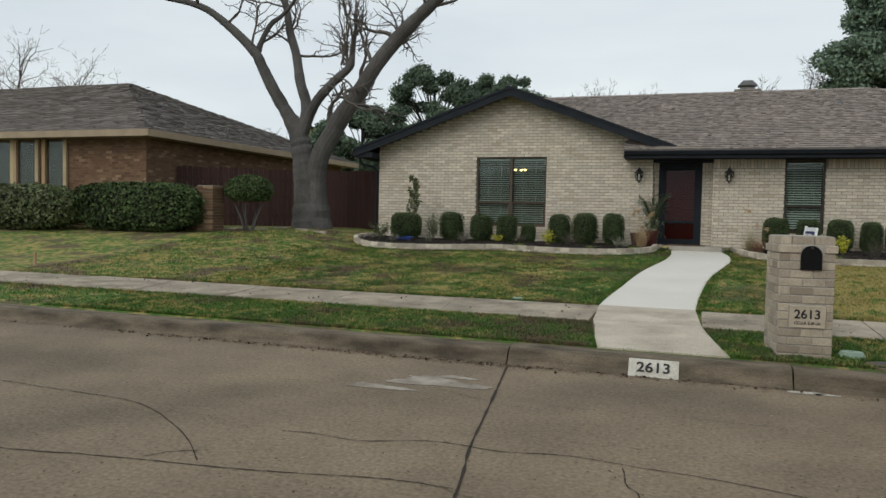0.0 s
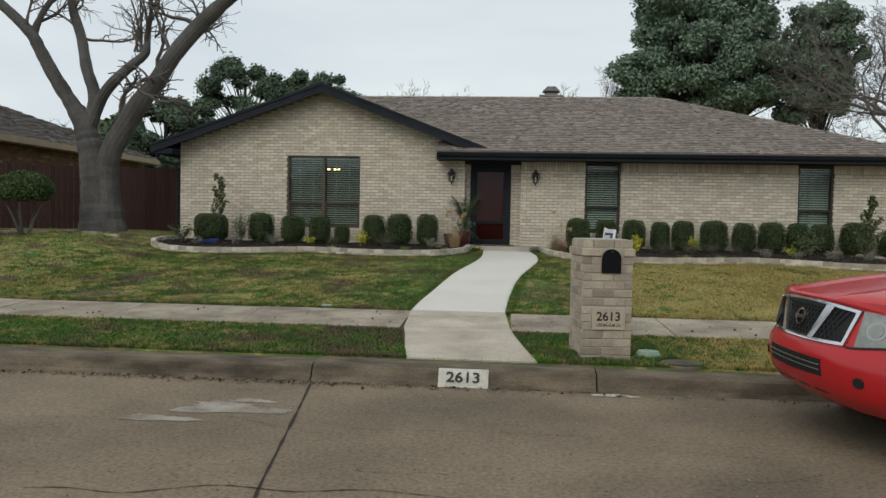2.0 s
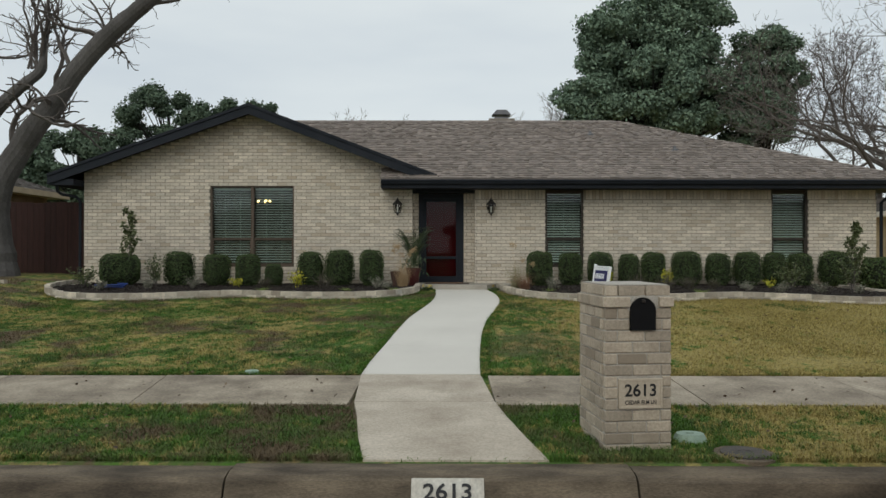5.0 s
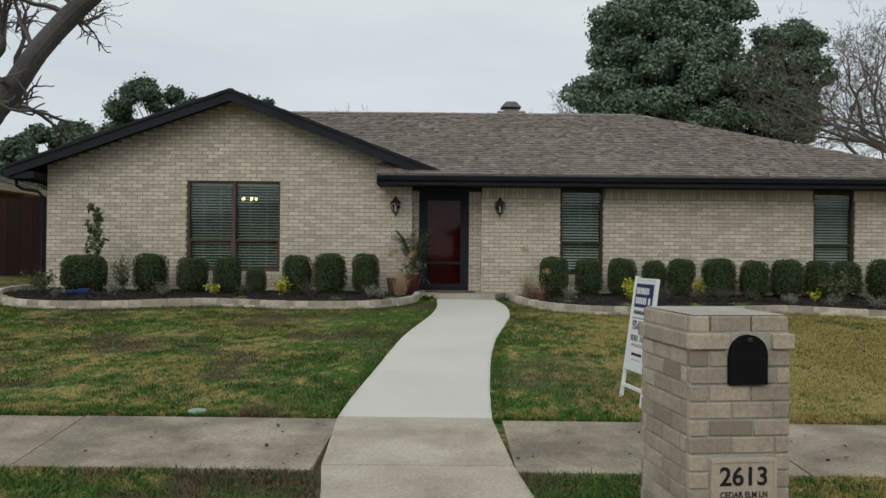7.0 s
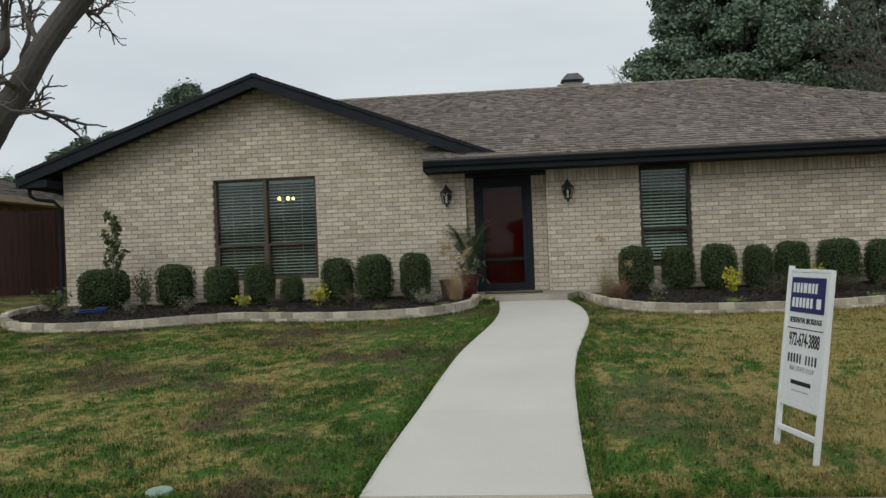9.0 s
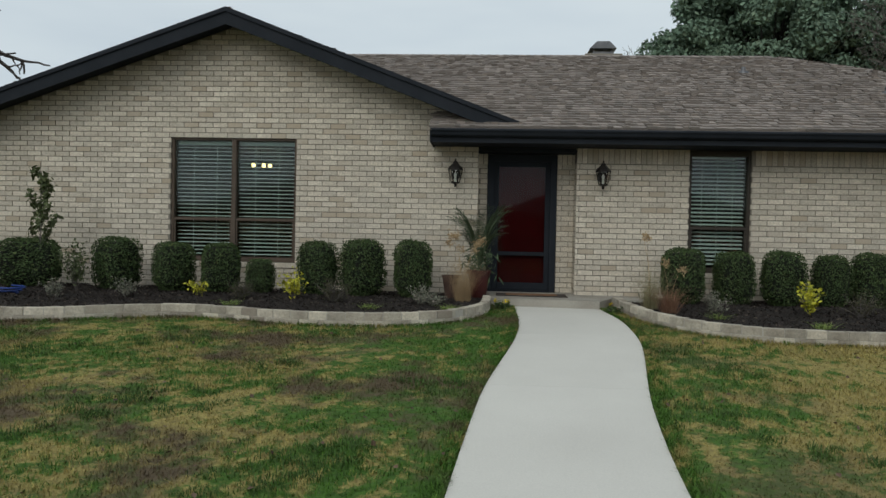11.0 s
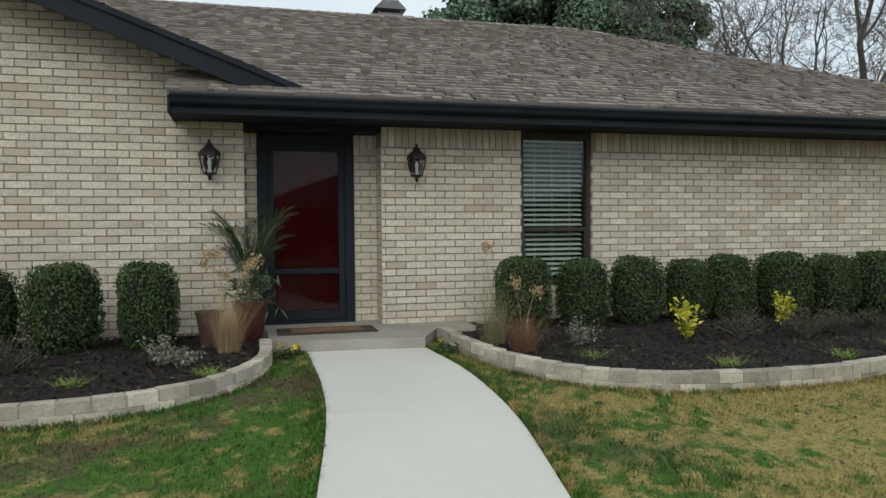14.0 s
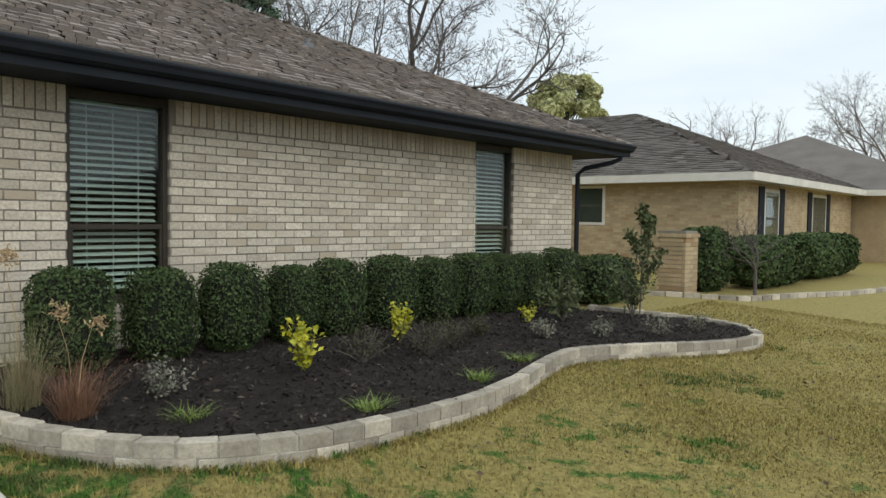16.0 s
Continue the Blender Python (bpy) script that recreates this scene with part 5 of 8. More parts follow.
arch = [(bx0, bz0), (bx1, bz0)] + [(cx_ + rr * math.cos(a), bz1 - rr + rr * math.sin(a) * 1.0) for a in np.linspace(0, math.pi, 14)]
prism(bm, arch, -HD - 0.022, -HD + 0.03, "y")
mdoor = part("mail_door", bm, M_MAILBLK, mb, "black arched mail door")
box_part("latch", cx_ - 0.012, cx_ + 0.012, -HD - 0.034, -HD - 0.022, bz1 - 0.035, bz1 - 0.012, M_IRON, mdoor)
bm = bmesh.new()
a0 = [(cx_ + (rr + 0.016) * math.cos(a), bz1 - rr + (rr + 0.016) * math.sin(a)) for a in np.linspace(0, math.pi, 14)]
a1 = [(cx_ + (rr + 0.001) * math.cos(a), bz1 - rr + (rr + 0.001) * math.sin(a)) for a in np.linspace(math.pi, 0, 14)]
prism(bm, a0 + a1, -HD - 0.004, -HD + 0.03, "y")
part("arch_surround", bm, M_MMORTAR, mb)
plaque = box_part("plaque", px0 + 0.006, px1 - 0.006, -HD - 0.010, -HD + 0.02, pz0 + 0.006, pz1 - 0.006, M_PLAQUE, mb, "cast stone plaque with an engraved number", 0.004)
bm = bmesh.new()
for s in ((px0 + 0.006, px1 - 0.006, pz0 + 0.006, pz0 + 0.02), (px0 + 0.006, px1 - 0.006, pz1 - 0.02, pz1 - 0.006), (px0 + 0.006, px0 + 0.02, pz0 + 0.02, pz1 - 0.02), (px1 - 0.02, px1 - 0.006, pz0 + 0.02, pz1 - 0.02)):
    box(bm, s[0], s[1], -HD - 0.016, -HD - 0.0095, s[2], s[3])
part("plaque_rim", bm, M_PLAQUE, plaque)


def text(name, body, size, matrix, material, parent, bold=0.0, sx=1.0, align="CENTER", depth=0.001):
    """Lettering as a mesh, standing at a pose."""
    cu = bpy.data.curves.new(name, "FONT")
    cu.body, cu.size, cu.align_x, cu.align_y, cu.offset, cu.extrude = body, size, align, "CENTER", bold, depth
    tmp = bpy.data.objects.new(name, cu)
    me = bpy.data.meshes.new_from_object(tmp)
    bpy.data.objects.remove(tmp)
    me.transform(matrix @ Matrix.Diagonal((sx, 1, 1, 1)))
    me.materials.clear()
    me.materials.append(material)
    ob = new(name, me)
    ob.parent = parent
    return ob


pc = (px0 + px1) / 2
text("house_number", "2613", 0.118, pose(pc, -HD - 0.0125, 0.528, 90), M_INK, plaque, 0.0022, 1.0)
text("street_name", "CEDAR ELM LN", 0.040, pose(pc, -HD - 0.0125, 0.447, 90), M_INK, plaque, 0.0006, 0.84)

# painted number on the kerb
kn = thing("kerb_number", "white painted rectangle with a black stencilled house number", "kerb number", (-2.28, -12.5, -0.70))
tilt = -math.degrees(math.atan2(0.07, 0.13))
bm = bmesh.new()
prism(bm, [(0.046, 0.064), (-0.050, -0.086), (0.02, -0.086), (0.08, 0.04)], -0.225, 0.225, "x")
panel = part("panel", bm, M_KWHITE, kn, "worn white paint")
text("digits", "2613", 0.135, pose(0, -0.0075, -0.0075, 57.4), M_INK, kn, 0.0022, 1.15, depth=0.002)

# ---- for-sale sign ----
sg = thing("yard_sign", "white real-estate yard sign with a navy panel standing in the lawn", "yard sign", (0, 0, 0))
sg.matrix_world = pose(-0.645, -8.63, float(ground_z(-0.6, -8.63)), -7.7, 0, -79.5)
sg.scale = (0.74, 1, 1)
for sx_, top_ in ((-0.285, 1.13), (0.285, 1.11)):
    box_part("post", sx_ - 0.016, sx_ + 0.016, -0.016, 0.016, -0.12 if sx_ > 0 else -0.05, top_, M_SIGNW, sg, "", 0.003)
box_part("panel", -0.268, 0.268, -0.008, 0.008, 0.30, 1.09, M_SIGNW, sg, "white sign panel", 0.002)
box_part("rail", -0.268, 0.268, -0.010, 0.010, 1.092, 1.112, M_SIGNW, sg, "", 0.002)
box_part("rail", -0.268, 0.268, -0.014, 0.014, 0.265, 0.298, M_SIGNW, sg, "", 0.002)
box_part("rail", -0.268, 0.268, -0.014, 0.014, 0.105, 0.135, M_SIGNW, sg, "", 0.002)
box_part("navy_panel", -0.235, 0.235, -0.012, -0.0085, 0.845, 1.06, M_NAVY, sg, "navy blue panel", 0)
fy_ = -0.0135
# the maker's mark is drawn as plain shapes
for zz, ws in ((0.995, (0.045, 0.05, 0.04, 0.06, 0.05, 0.04, 0.04)), (0.905, (0.045, 0.05, 0.045, 0.045, 0.05, 0.045))):
    xx = -0.205
    for w_ in ws:
        box_part("mark", xx, xx + w_ - 0.012, fy_, -0.0125, zz - 0.03, zz + 0.03, M_SIGNW, sg, "", 0)
        xx += w_ + 0.004
box_part("mark", 0.135, 0.195, fy_, -0.0125, 0.875, 0.935, M_SIGNW, sg, "", 0)
text("line_1", "RESIDENTIAL BROKERAGE", 0.047, pose(0, -0.0095, 0.795, 90), M_INK, sg, 0.0004, 0.80)
box_part("rule", -0.25, 0.25, -0.0095, -0.0085, 0.742, 0.748, M_INK, sg, "", 0)
text("line_2", "972-674-3888", 0.115, pose(0, -0.0095, 0.675, 90), M_INK, sg, 0.0012, 0.66)
for k, w_ in enumerate((0.035, 0.035, 0.035, 0.035, 0.03, 0, 0.03, 0.03, 0.03, 0.035)):
    if w_:
        box_part("mark", -0.21 + k * 0.042, -0.21 + k * 0.042 + w_ - 0.012, -0.0095, -0.0085, 0.535, 0.59, M_INK, sg, "", 0)
text("line_3", "REAL ESTATE GROUP", 0.042, pose(0, -0.0095, 0.50, 90), M_GREYINK, sg, 0, 0.85)
box_part("mark", -0.14, 0.14, -0.0095, -0.0085, 0.405, 0.43, M_INK, sg, "", 0)
box_part("mark", -0.12, 0.12, -0.0095, -0.0085, 0.365, 0.372, M_GREYINK, sg, "", 0)

# ---- lids in the verge ----
sl_ = thing("sprinkler_lid", "small round pale green plastic lid set in the lawn", "lid", (-4.35, -9.22, float(ground_z(-4.3, -9.2)) + 0.02))
bm = bmesh.new()
ring(bm, [(0.075, -0.05), (0.075, 0.01), (0.068, 0.016), (0.02, 0.018)], 20)
part("lid", bm, M_UGREEN, sl_)
lid = thing("utility_box", "pale green plastic utility box lid sunk in the verge grass", "utility box", (-0.50, -11.62, float(ground_z(0, -11.62))))
bm = bmesh.new()
bmesh.ops.create_cone(bm, cap_ends=True, segments=16, radius1=0.13, radius2=0.10, depth=0.05, matrix=Matrix.Translation((0, 0, 0.02)) @ Matrix.Diagonal((1, 0.8, 1, 1)))
part("cover", bm, M_UGREEN, lid)
box_part("lug", -0.03, 0.03, -0.012, 0.012, 0.045, 0.052, M_UGREEN, lid)
lid = thing("water_meter_lid", "round dark iron water meter lid in a concrete collar", "meter lid", (-0.25, -12.0, -0.615))
bm = bmesh.new()
ring(bm, [(0.21, -0.05), (0.21, 0.012), (0.17, 0.016), (0.165, 0.01)], 28)
part("collar", bm, M_KERB, lid)
bm = bmesh.new()
ring(bm, [(0.16, 0.0), (0.16, 0.022), (0.05, 0.026), (0.045, 0.022)], 28)
part("lid", bm, M_UIRON, lid)

# ---- red car ----
def ellipse(cx, cz, a, b, n=20):
    return [(cx + a * math.cos(t), cz + b * math.sin(t)) for t in np.linspace(0, 2 * math.pi, n, endpoint=False)]


def loft(bm, rows):
    """Rows of equal length joined by quads."""
    R = [[bm.verts.new(p) for p in row] for row in rows]
    for a, b in zip(R, R[1:]):
        for k in range(len(a) - 1):
            bm.faces.new((a[k], a[k + 1], b[k + 1], b[k]))
    return R


car = thing("car", "red sport utility car with a chrome-framed black grille at the kerb", "car", (0.09, -13.62, ROAD), 5)
# x runs from the nose to the tail; y across; local z from the road
YS = np.linspace(-0.925, 0.925, 31)


def nose(y, pull):
    return pull * (abs(y) / 0.925) ** 2.6


bm = bmesh.new()
# bumper and lower front
rows = []
for z, x0, pl_ in ((0.30, 0.22, 0.30), (0.36, 0.12, 0.30), (0.42, 0.07, 0.30), (0.50, 0.045, 0.32), (0.60, 0.03, 0.34), (0.66, 0.04, 0.35), (0.70, 0.065, 0.35), (0.735, 0.085, 0.35), (1.02, 0.165, 0.34)):
    rows.append([(x0 + nose(y, pl_), y, z) for y in YS])
loft(bm, rows)
part("bumper", bm, M_CARRED, car, "red painted bumper", True)
bm = bmesh.new()
rows = []
for s in np.linspace(0, 1, 9):
    z = 1.03 + 0.10 * math.sin(s * math.pi / 2) + 0.05 * s
    x = 0.16 + 1.15 * s
    rows.append([(x + nose(y, 0.34) * (1 - 0.6 * s), y * (0.93 + 0.02 * s), z - 0.10 * (abs(y) / 0.925) ** 3 + (0.018 if 0.35 < abs(y) < 0.7 else 0)) for y in YS])
rows.insert(0, [(0.135 + nose(y, 0.34), y * 0.95, 1.000 - 0.10 * (abs(y) / 0.925) ** 3) for y in YS])
rows.insert(1, [(0.125 + nose(y, 0.34), y * 0.945, 1.018 - 0.10 * (abs(y) / 0.925) ** 3) for y in YS])
loft(bm, rows)
part("hood", bm, M_CARRED, car, "red bonnet", True)
bm = bmesh.new()
for s in (-1, 1):
    prof = [(0.40, 0.30), (0.42, 0.66), (0.46, 0.90), (1.3, 1.05), (1.3, 1.12), (4.7, 1.12), (4.85, 0.9), (4.85, 0.35), (4.25, 0.35), (4.2, 0.55), (4.0, 0.78), (3.75, 0.82), (3.5, 0.78), (3.3, 0.55), (3.25, 0.35), (1.55, 0.35), (1.5, 0.58), (1.3, 0.80), (1.05, 0.84), (0.8, 0.80), (0.62, 0.58), (0.58, 0.32)]
    prism(bm, prof, s * 0.80, s * 0.925, "y")
box(bm, 4.80, 4.90, -0.8, 0.8, 0.35, 1.12, 0.02)
part("body_sides", bm, M_CARRED, car, "red body sides")
bm = bmesh.new()
prism(bm, [(1.3, 1.08), (2.05, 1.62), (2.3, 1.68), (4.5, 1.68), (4.7, 1.60), (4.85, 1.1)], -0.76, 0.76, "y")
part("cabin", bm, M_CARRED, car, "red cabin and roof")
bm = bmesh.new()
prism(bm, [(1.36, 1.14), (2.03, 1.61), (2.01, 1.625), (1.33, 1.15)], -0.70, 0.70, "y")
part("windscreen", bm, M_BLACKPL, car, "dark windscreen")
for s in (-1, 1):
    bm = bmesh.new()
    prism(bm, [(1.75, 1.14), (2.25, 1.58), (3.0, 1.60), (3.0, 1.14)], s * 0.762, s * 0.775, "y")
    prism(bm, [(3.1, 1.14), (3.1, 1.60), (4.3, 1.60), (4.5, 1.14)], s * 0.762, s * 0.775, "y")
    part("side_window", bm, M_BLACKPL, car, "dark side windows")
    box_part("mirror", 1.65, 1.78, s * 0.93 - 0.11 + (0.11 if s > 0 else 0), s * 0.93 + 0.11 - (0 if s > 0 else 0), 1.1, 1.28, M_CARRED, car, "", 0.03)
box_part("underbody", 0.45, 4.8, -0.8, 0.8, 0.25, 0.95, M_BLACKPL, car)


BZ = [(0.30, 0.22, 0.30), (0.36, 0.12, 0.30), (0.42, 0.07, 0.30), (0.50, 0.045, 0.32), (0.60, 0.03, 0.34), (0.66, 0.04, 0.35), (0.70, 0.065, 0.35), (0.735, 0.085, 0.35), (1.02, 0.165, 0.34)]


def nose_x(y, z):
    zs = [q[0] for q in BZ]
    return float(np.interp(z, zs, [q[1] for q in BZ])) + nose(y, float(np.interp(z, zs, [q[2] for q in BZ])))


def strip(name, y0, y1, lo, hi, off, material, label="", thick=0.03, parent=None, n=18):
    """A curved piece that follows the nose between two height lines."""
    bm = bmesh.new()
    G = []
    for y in np.linspace(y0, y1, n + 1):
        a, b = lo(y), hi(y)
        col = [bm.verts.new((nose_x(y, z) - off, y, z)) for z in (a, (a + b) / 2, b)]
        back = [bm.verts.new((nose_x(y, z) - off + thick, y, z)) for z in (b, (a + b) / 2, a)]
        G.append(col + back)
    for p, q in zip(G, G[1:]):
        for k in range(6):
            j = (k + 1) % 6
            bm.faces.new((p[k], q[k], q[j], p[j]))
    for g in (G[0], G[-1]):
        bm.faces.new(g)
    bmesh.ops.recalc_face_normals(bm, faces=bm.faces)
    return part(name, bm, material, parent or car, label)


G0, G1 = 0.742, 0.985
top_z = lambda y: G1 - 0.03 * (abs(y) / 0.5) ** 2
low_z = lambda y: G0 + 0.01 * (abs(y) / 0.5) ** 2
grille = strip("grille", -0.50, 0.50, low_z, top_z, 0.004, M_BLACKPL, "black mesh grille", 0.05)
for a in np.linspace(-0.46, 0.46, 22):
    for s in (-1, 1):
        y0, y1 = a, a + s * 0.14
        if abs(y1) > 0.48:
            continue
        bm = bmesh.new()
        za, zb = G0 + 0.012, G1 - 0.03
        c = [(y0 - 0.004, za), (y0 + 0.004, za), (y1 + 0.004, zb), (y1 - 0.004, zb)]
        fr_ = [bm.verts.new((nose_x(y, z) - 0.014, y, z)) for y, z in c]
        bk_ = [bm.verts.new((nose_x(y, z) - 0.002, y, z)) for y, z in c]
        bm.faces.new(fr_)
        for k in range(4):
            bm.faces.new((fr_[k], bk_[k], bk_[(k + 1) % 4], fr_[(k + 1) % 4]))
        part("mesh_bar", bm, M_BLACKPL, grille)


def slab_on(name, outline, off, material, label="", thick=0.03, parent=None):
    bm = bmesh.new()
    f1 = [bm.verts.new((nose_x(y, z) - off, y, z)) for y, z in outline]
    f2 = [bm.verts.new((nose_x(y, z) - off + thick, y, z)) for y, z in outline]
    bm.faces.new(f1)
    bm.faces.new(f2[::-1])
    for k in range(len(f1)):
        j = (k + 1) % len(f1)
        bm.faces.new((f1[k], f2[k], f2[j], f1[j]))
    bmesh.ops.recalc_face_normals(bm, faces=bm.faces)
    return part(name, bm, material, parent or car, label)


for s in (-1, 1):
    slab_on("grille_bar", [(s * 0.155, low_z(0.15)), (s * 0.215, low_z(0.2)), (s * 0.345, top_z(0.33)), (s * 0.265, top_z(0.26))], 0.026, M_CHROME, "slanting chrome grille bar", 0.03)
    slab_on("grille_edge", [(s * 0.47, G0 - 0.008), (s * 0.492, G0 - 0.006), (s * 0.545, 0.968), (s * 0.52, 0.968)], 0.020, M_CHROME, "", 0.03)
    strip("headlight", s * 0.553, s * 0.885, lambda y: 0.735 + 0.05 * (abs(y) - 0.55) / 0.33, lambda y: 0.965 - 0.075 * ((abs(y) - 0.55) / 0.33) ** 2, 0.006, M_LENS, "clear headlight with a silver reflector", 0.05)
    strip("headlight_trim", s * 0.50, s * 0.885, lambda y: 0.722 + 0.05 * max(0, abs(y) - 0.55) / 0.33, lambda y: 0.733 + 0.05 * max(0, abs(y) - 0.55) / 0.33, 0.008, M_BLACKPL, "", 0.03)
    for cy_, rr_, m__ in ((0.66, 0.060, M_SILVER), (0.66, 0.042, M_LENS), (0.79, 0.040, M_SILVER)):
        slab_on("lamp_ring", [(s * (cy_ + rr_ * math.cos(t)), 0.855 + rr_ * math.sin(t)) for t in np.linspace(0, 2 * math.pi, 16, endpoint=False)], 0.012 + (0.004 if m__ is M_LENS else 0), m__, "round headlight reflector", 0.012)
    slab_on("fog_lamp", [(s * (0.64 + 0.030 * math.cos(t)), 0.52 + 0.034 * math.sin(t)) for t in np.linspace(0, 2 * math.pi, 14, endpoint=False)], 0.012, M_BLACKPL, "round fog lamp recess", 0.03)
strip("grille_edge", -0.49, 0.49, lambda y: low_z(y) - 0.018, lambda y: low_z(y) + 0.002, 0.018, M_CHROME, "", 0.03)
strip("grille_edge", -0.54, 0.54, lambda y: top_z(y) - 0.002, lambda y: top_z(y) + 0.018, 0.018, M_CHROME, "", 0.03)
out = [(0.062 * math.cos(t), 0.865 + 0.062 * math.sin(t)) for t in np.linspace(0, 2 * math.pi, 25)]
inn = [(0.046 * math.cos(t), 0.865 + 0.046 * math.sin(t)) for t in np.linspace(2 * math.pi, 0, 25)]
slab_on("emblem", out + inn, 0.030, M_CHROME, "round chrome emblem", 0.02)
slab_on("emblem", [(-0.068, 0.853), (0.068, 0.853), (0.068, 0.877), (-0.068, 0.877)], 0.034, M_CHROME, "", 0.02)
intake = strip("lower_intake", -0.36, 0.36, lambda y: 0.50 + 0.02 * abs(y), lambda y: 0.620, 0.006, M_BLACKPL, "black lower intake", 0.03)
for y in np.linspace(-0.30, 0.30, 9):
    slab_on("vane", [(y - 0.003, 0.515), (y + 0.003, 0.515), (y + 0.003, 0.610), (y - 0.003, 0.610)], 0.009, M_BLACKPL, "", 0.012, intake)
for z in (0.545, 0.58):
    strip("vane", -0.35, 0.35, lambda y: z, lambda y: z + 0.005, 0.010, M_SILVER, "", 0.012, intake)
for y in (-0.3, -0.1, 0.1, 0.3):
    strip("slot", y - 0.06, y + 0.06, lambda q: 0.395, lambda q: 0.405, 0.003, M_BLACKPL, "", 0.02, n=4)
for wx in (1.05, 3.75):
    for s in (-1, 1):
        bm = bmesh.new()
        ring(bm, [(0.23, -0.12), (0.35, -0.12), (0.37, -0.09), (0.37, 0.09), (0.35, 0.12), (0.23, 0.12)], 28, 0, 0, False)
        for v in bm.verts:
            v.co = Vector((v.co.x + wx, v.co.z + s * 0.80, v.co.y + 0.37))
        wheel = part("wheel", bm, M_TYRE, car, "black tyre", True)
        bm = bmesh.new()
        ring(bm, [(0.05, 0.1), (0.20, 0.08), (0.235, 0.11), (0.235, -0.1), (0.05, -0.1)], 20)
        for v in bm.verts:
            v.co = Vector((v.co.x + wx, s * (v.co.z + 0.80), v.co.y + 0.37))
        part("rim", bm, M_SILVER, wheel, "silver rim")

# ---- neighbouring house on the left ----
def hip_house(name, label, x0, x1, y0, y1, eave, slope, over, wall_mat, shingle, trim, floor_z):
    """A plain hipped house: walls, soffit, fascia and roof with shingle rows in its material."""
    t = thing(name, label, "house")
    V, F = boxes([(x0, x1, y0, y0 + 0.2, floor_z, eave), (x0, x1, y1 - 0.2, y1, floor_z, eave), (x0, x0 + 0.2, y0 + 0.2, y1 - 0.2, floor_z, eave), (x1 - 0.2, x1, y0 + 0.2, y1 - 0.2, floor_z, eave)])
    put("wall", V, F, M_MORTAR if wall_mat is M_BRICK else wall_mat, t)
    ex0, ex1, ey0, ey1 = x0 - over, x1 + over, y0 - over, y1 + over
    half = min(ex1 - ex0, ey1 - ey0) / 2
    h = half * slope
    if ex1 - ex0 > ey1 - ey0:
        r0, r1 = (ex0 + half, (ey0 + ey1) / 2), (ex1 - half, (ey0 + ey1) / 2)
    else:
        r0, r1 = ((ex0 + ex1) / 2, ey0 + half), ((ex0 + ex1) / 2, ey1 - half)
    z = eave + 0.17
    bm = bmesh.new()
    c = [bm.verts.new(p) for p in ((ex0, ey0, z), (ex1, ey0, z), (ex1, ey1, z), (ex0, ey1, z))]
    ra, rb = bm.verts.new((*r0, z + h)), bm.verts.new((*r1, z + h))
    if ex1 - ex0 > ey1 - ey0:
        fs = [(c[0], c[1], rb, ra), (c[1], c[2], rb), (c[2], c[3], ra, rb), (c[3], c[0], ra)]
    else:
        fs = [(c[0], c[1], ra), (c[1], c[2], rb, ra), (c[2], c[3], rb), (c[3], c[0], ra, rb)]
    for f in fs:
        bm.faces.new(f)
    bm.faces.new(c[::-1])
    part("roof", bm, shingle, t, "hipped shingle roof")
    bm = bmesh.new()
    box(bm, ex0, ex1, ey0 - 0.02, ey0, z - 0.18, z + 0.01)
    box(bm, ex0, ex1, ey1, ey1 + 0.02, z - 0.18, z + 0.01)
    box(bm, ex0 - 0.02, ex0, ey0, ey1, z - 0.18, z + 0.01)
    box(bm, ex1, ex1 + 0.02, ey0, ey1, z - 0.18, z + 0.01)
    part("fascia", bm, trim, t)
    box_part("soffit", ex0 + 0.001, ex1 - 0.001, ey0 + 0.001, ey1 - 0.001, eave, eave + 0.012, trim, t, "", 0)
    return t


def house_rows(t, x0, x1, y0, z0, z1, material, holes=(), side=None, seed=0):
    S = bricks_on(t, x0, x1, z0, z1, list(holes), material, None, y=y0, seed=seed)
    V, F = boxes(S)
    if side:
        # turned on the other wall: (sx, at x) with u measured along y
        V = np.stack([np.full(len(V), 0.0) + side[1] + side[0] * (V[:, 1] - y0), V[:, 0], V[:, 2]], 1)
    put("bricks", V, F, material, t, "", "stuff")


def slope_shingles(t, P0, U, S, poly, seed, material, tab=0.3, expo=0.15):
    shingle_rows(t, P0, U, S, poly, 0, seed, expo, tab, None, material)


LX1, LY0 = -17.0, -2.2
left_house = hip_house("neighbour_house", "low brown brick house with a hipped shingle roof and tan fascia", -36.0, LX1, LY0, 10.1, 2.72, 0.40, 0.55, M_BROWNBRICK, M_SHINGLE_N, M_TANTRIM, -0.2)
bays = [(-22.9, -22.1), (-21.85, -21.1), (-20.7, -20.0)]
house_rows(left_house, -26, LX1, LY0, 0.1, 2.7, M_BROWNBRICK, [(a, b, 0.7, 2.7) for a, b in bays], seed=61)
house_rows(left_house, LY0, 7.9, LY0, 0.1, 2.7, M_BROWNBRICK, [], (-1, LX1), seed=62)
for a, b in bays:
    w = box_part("window", a + 0.02, b - 0.02, LY0 - 0.003, LY0 + 0.02, 0.7, 2.68, M_BRONZE, left_house, "tall narrow dark window")
    box_part("pane", a + 0.07, b - 0.07, LY0 - 0.008, LY0 - 0.004, 0.75, 2.63, M_GLASS, w, "", 0)
    for k in (a - 0.13, b):
        box_part("pilaster", k, k + 0.13, LY0 - 0.09, LY0 - 0.012, 0.1, 2.71, M_TANBRICK, left_house)
k2 = math.hypot(1, 0.40)
half_l = (10.1 + 0.55 + 2.2 + 0.55) / 2
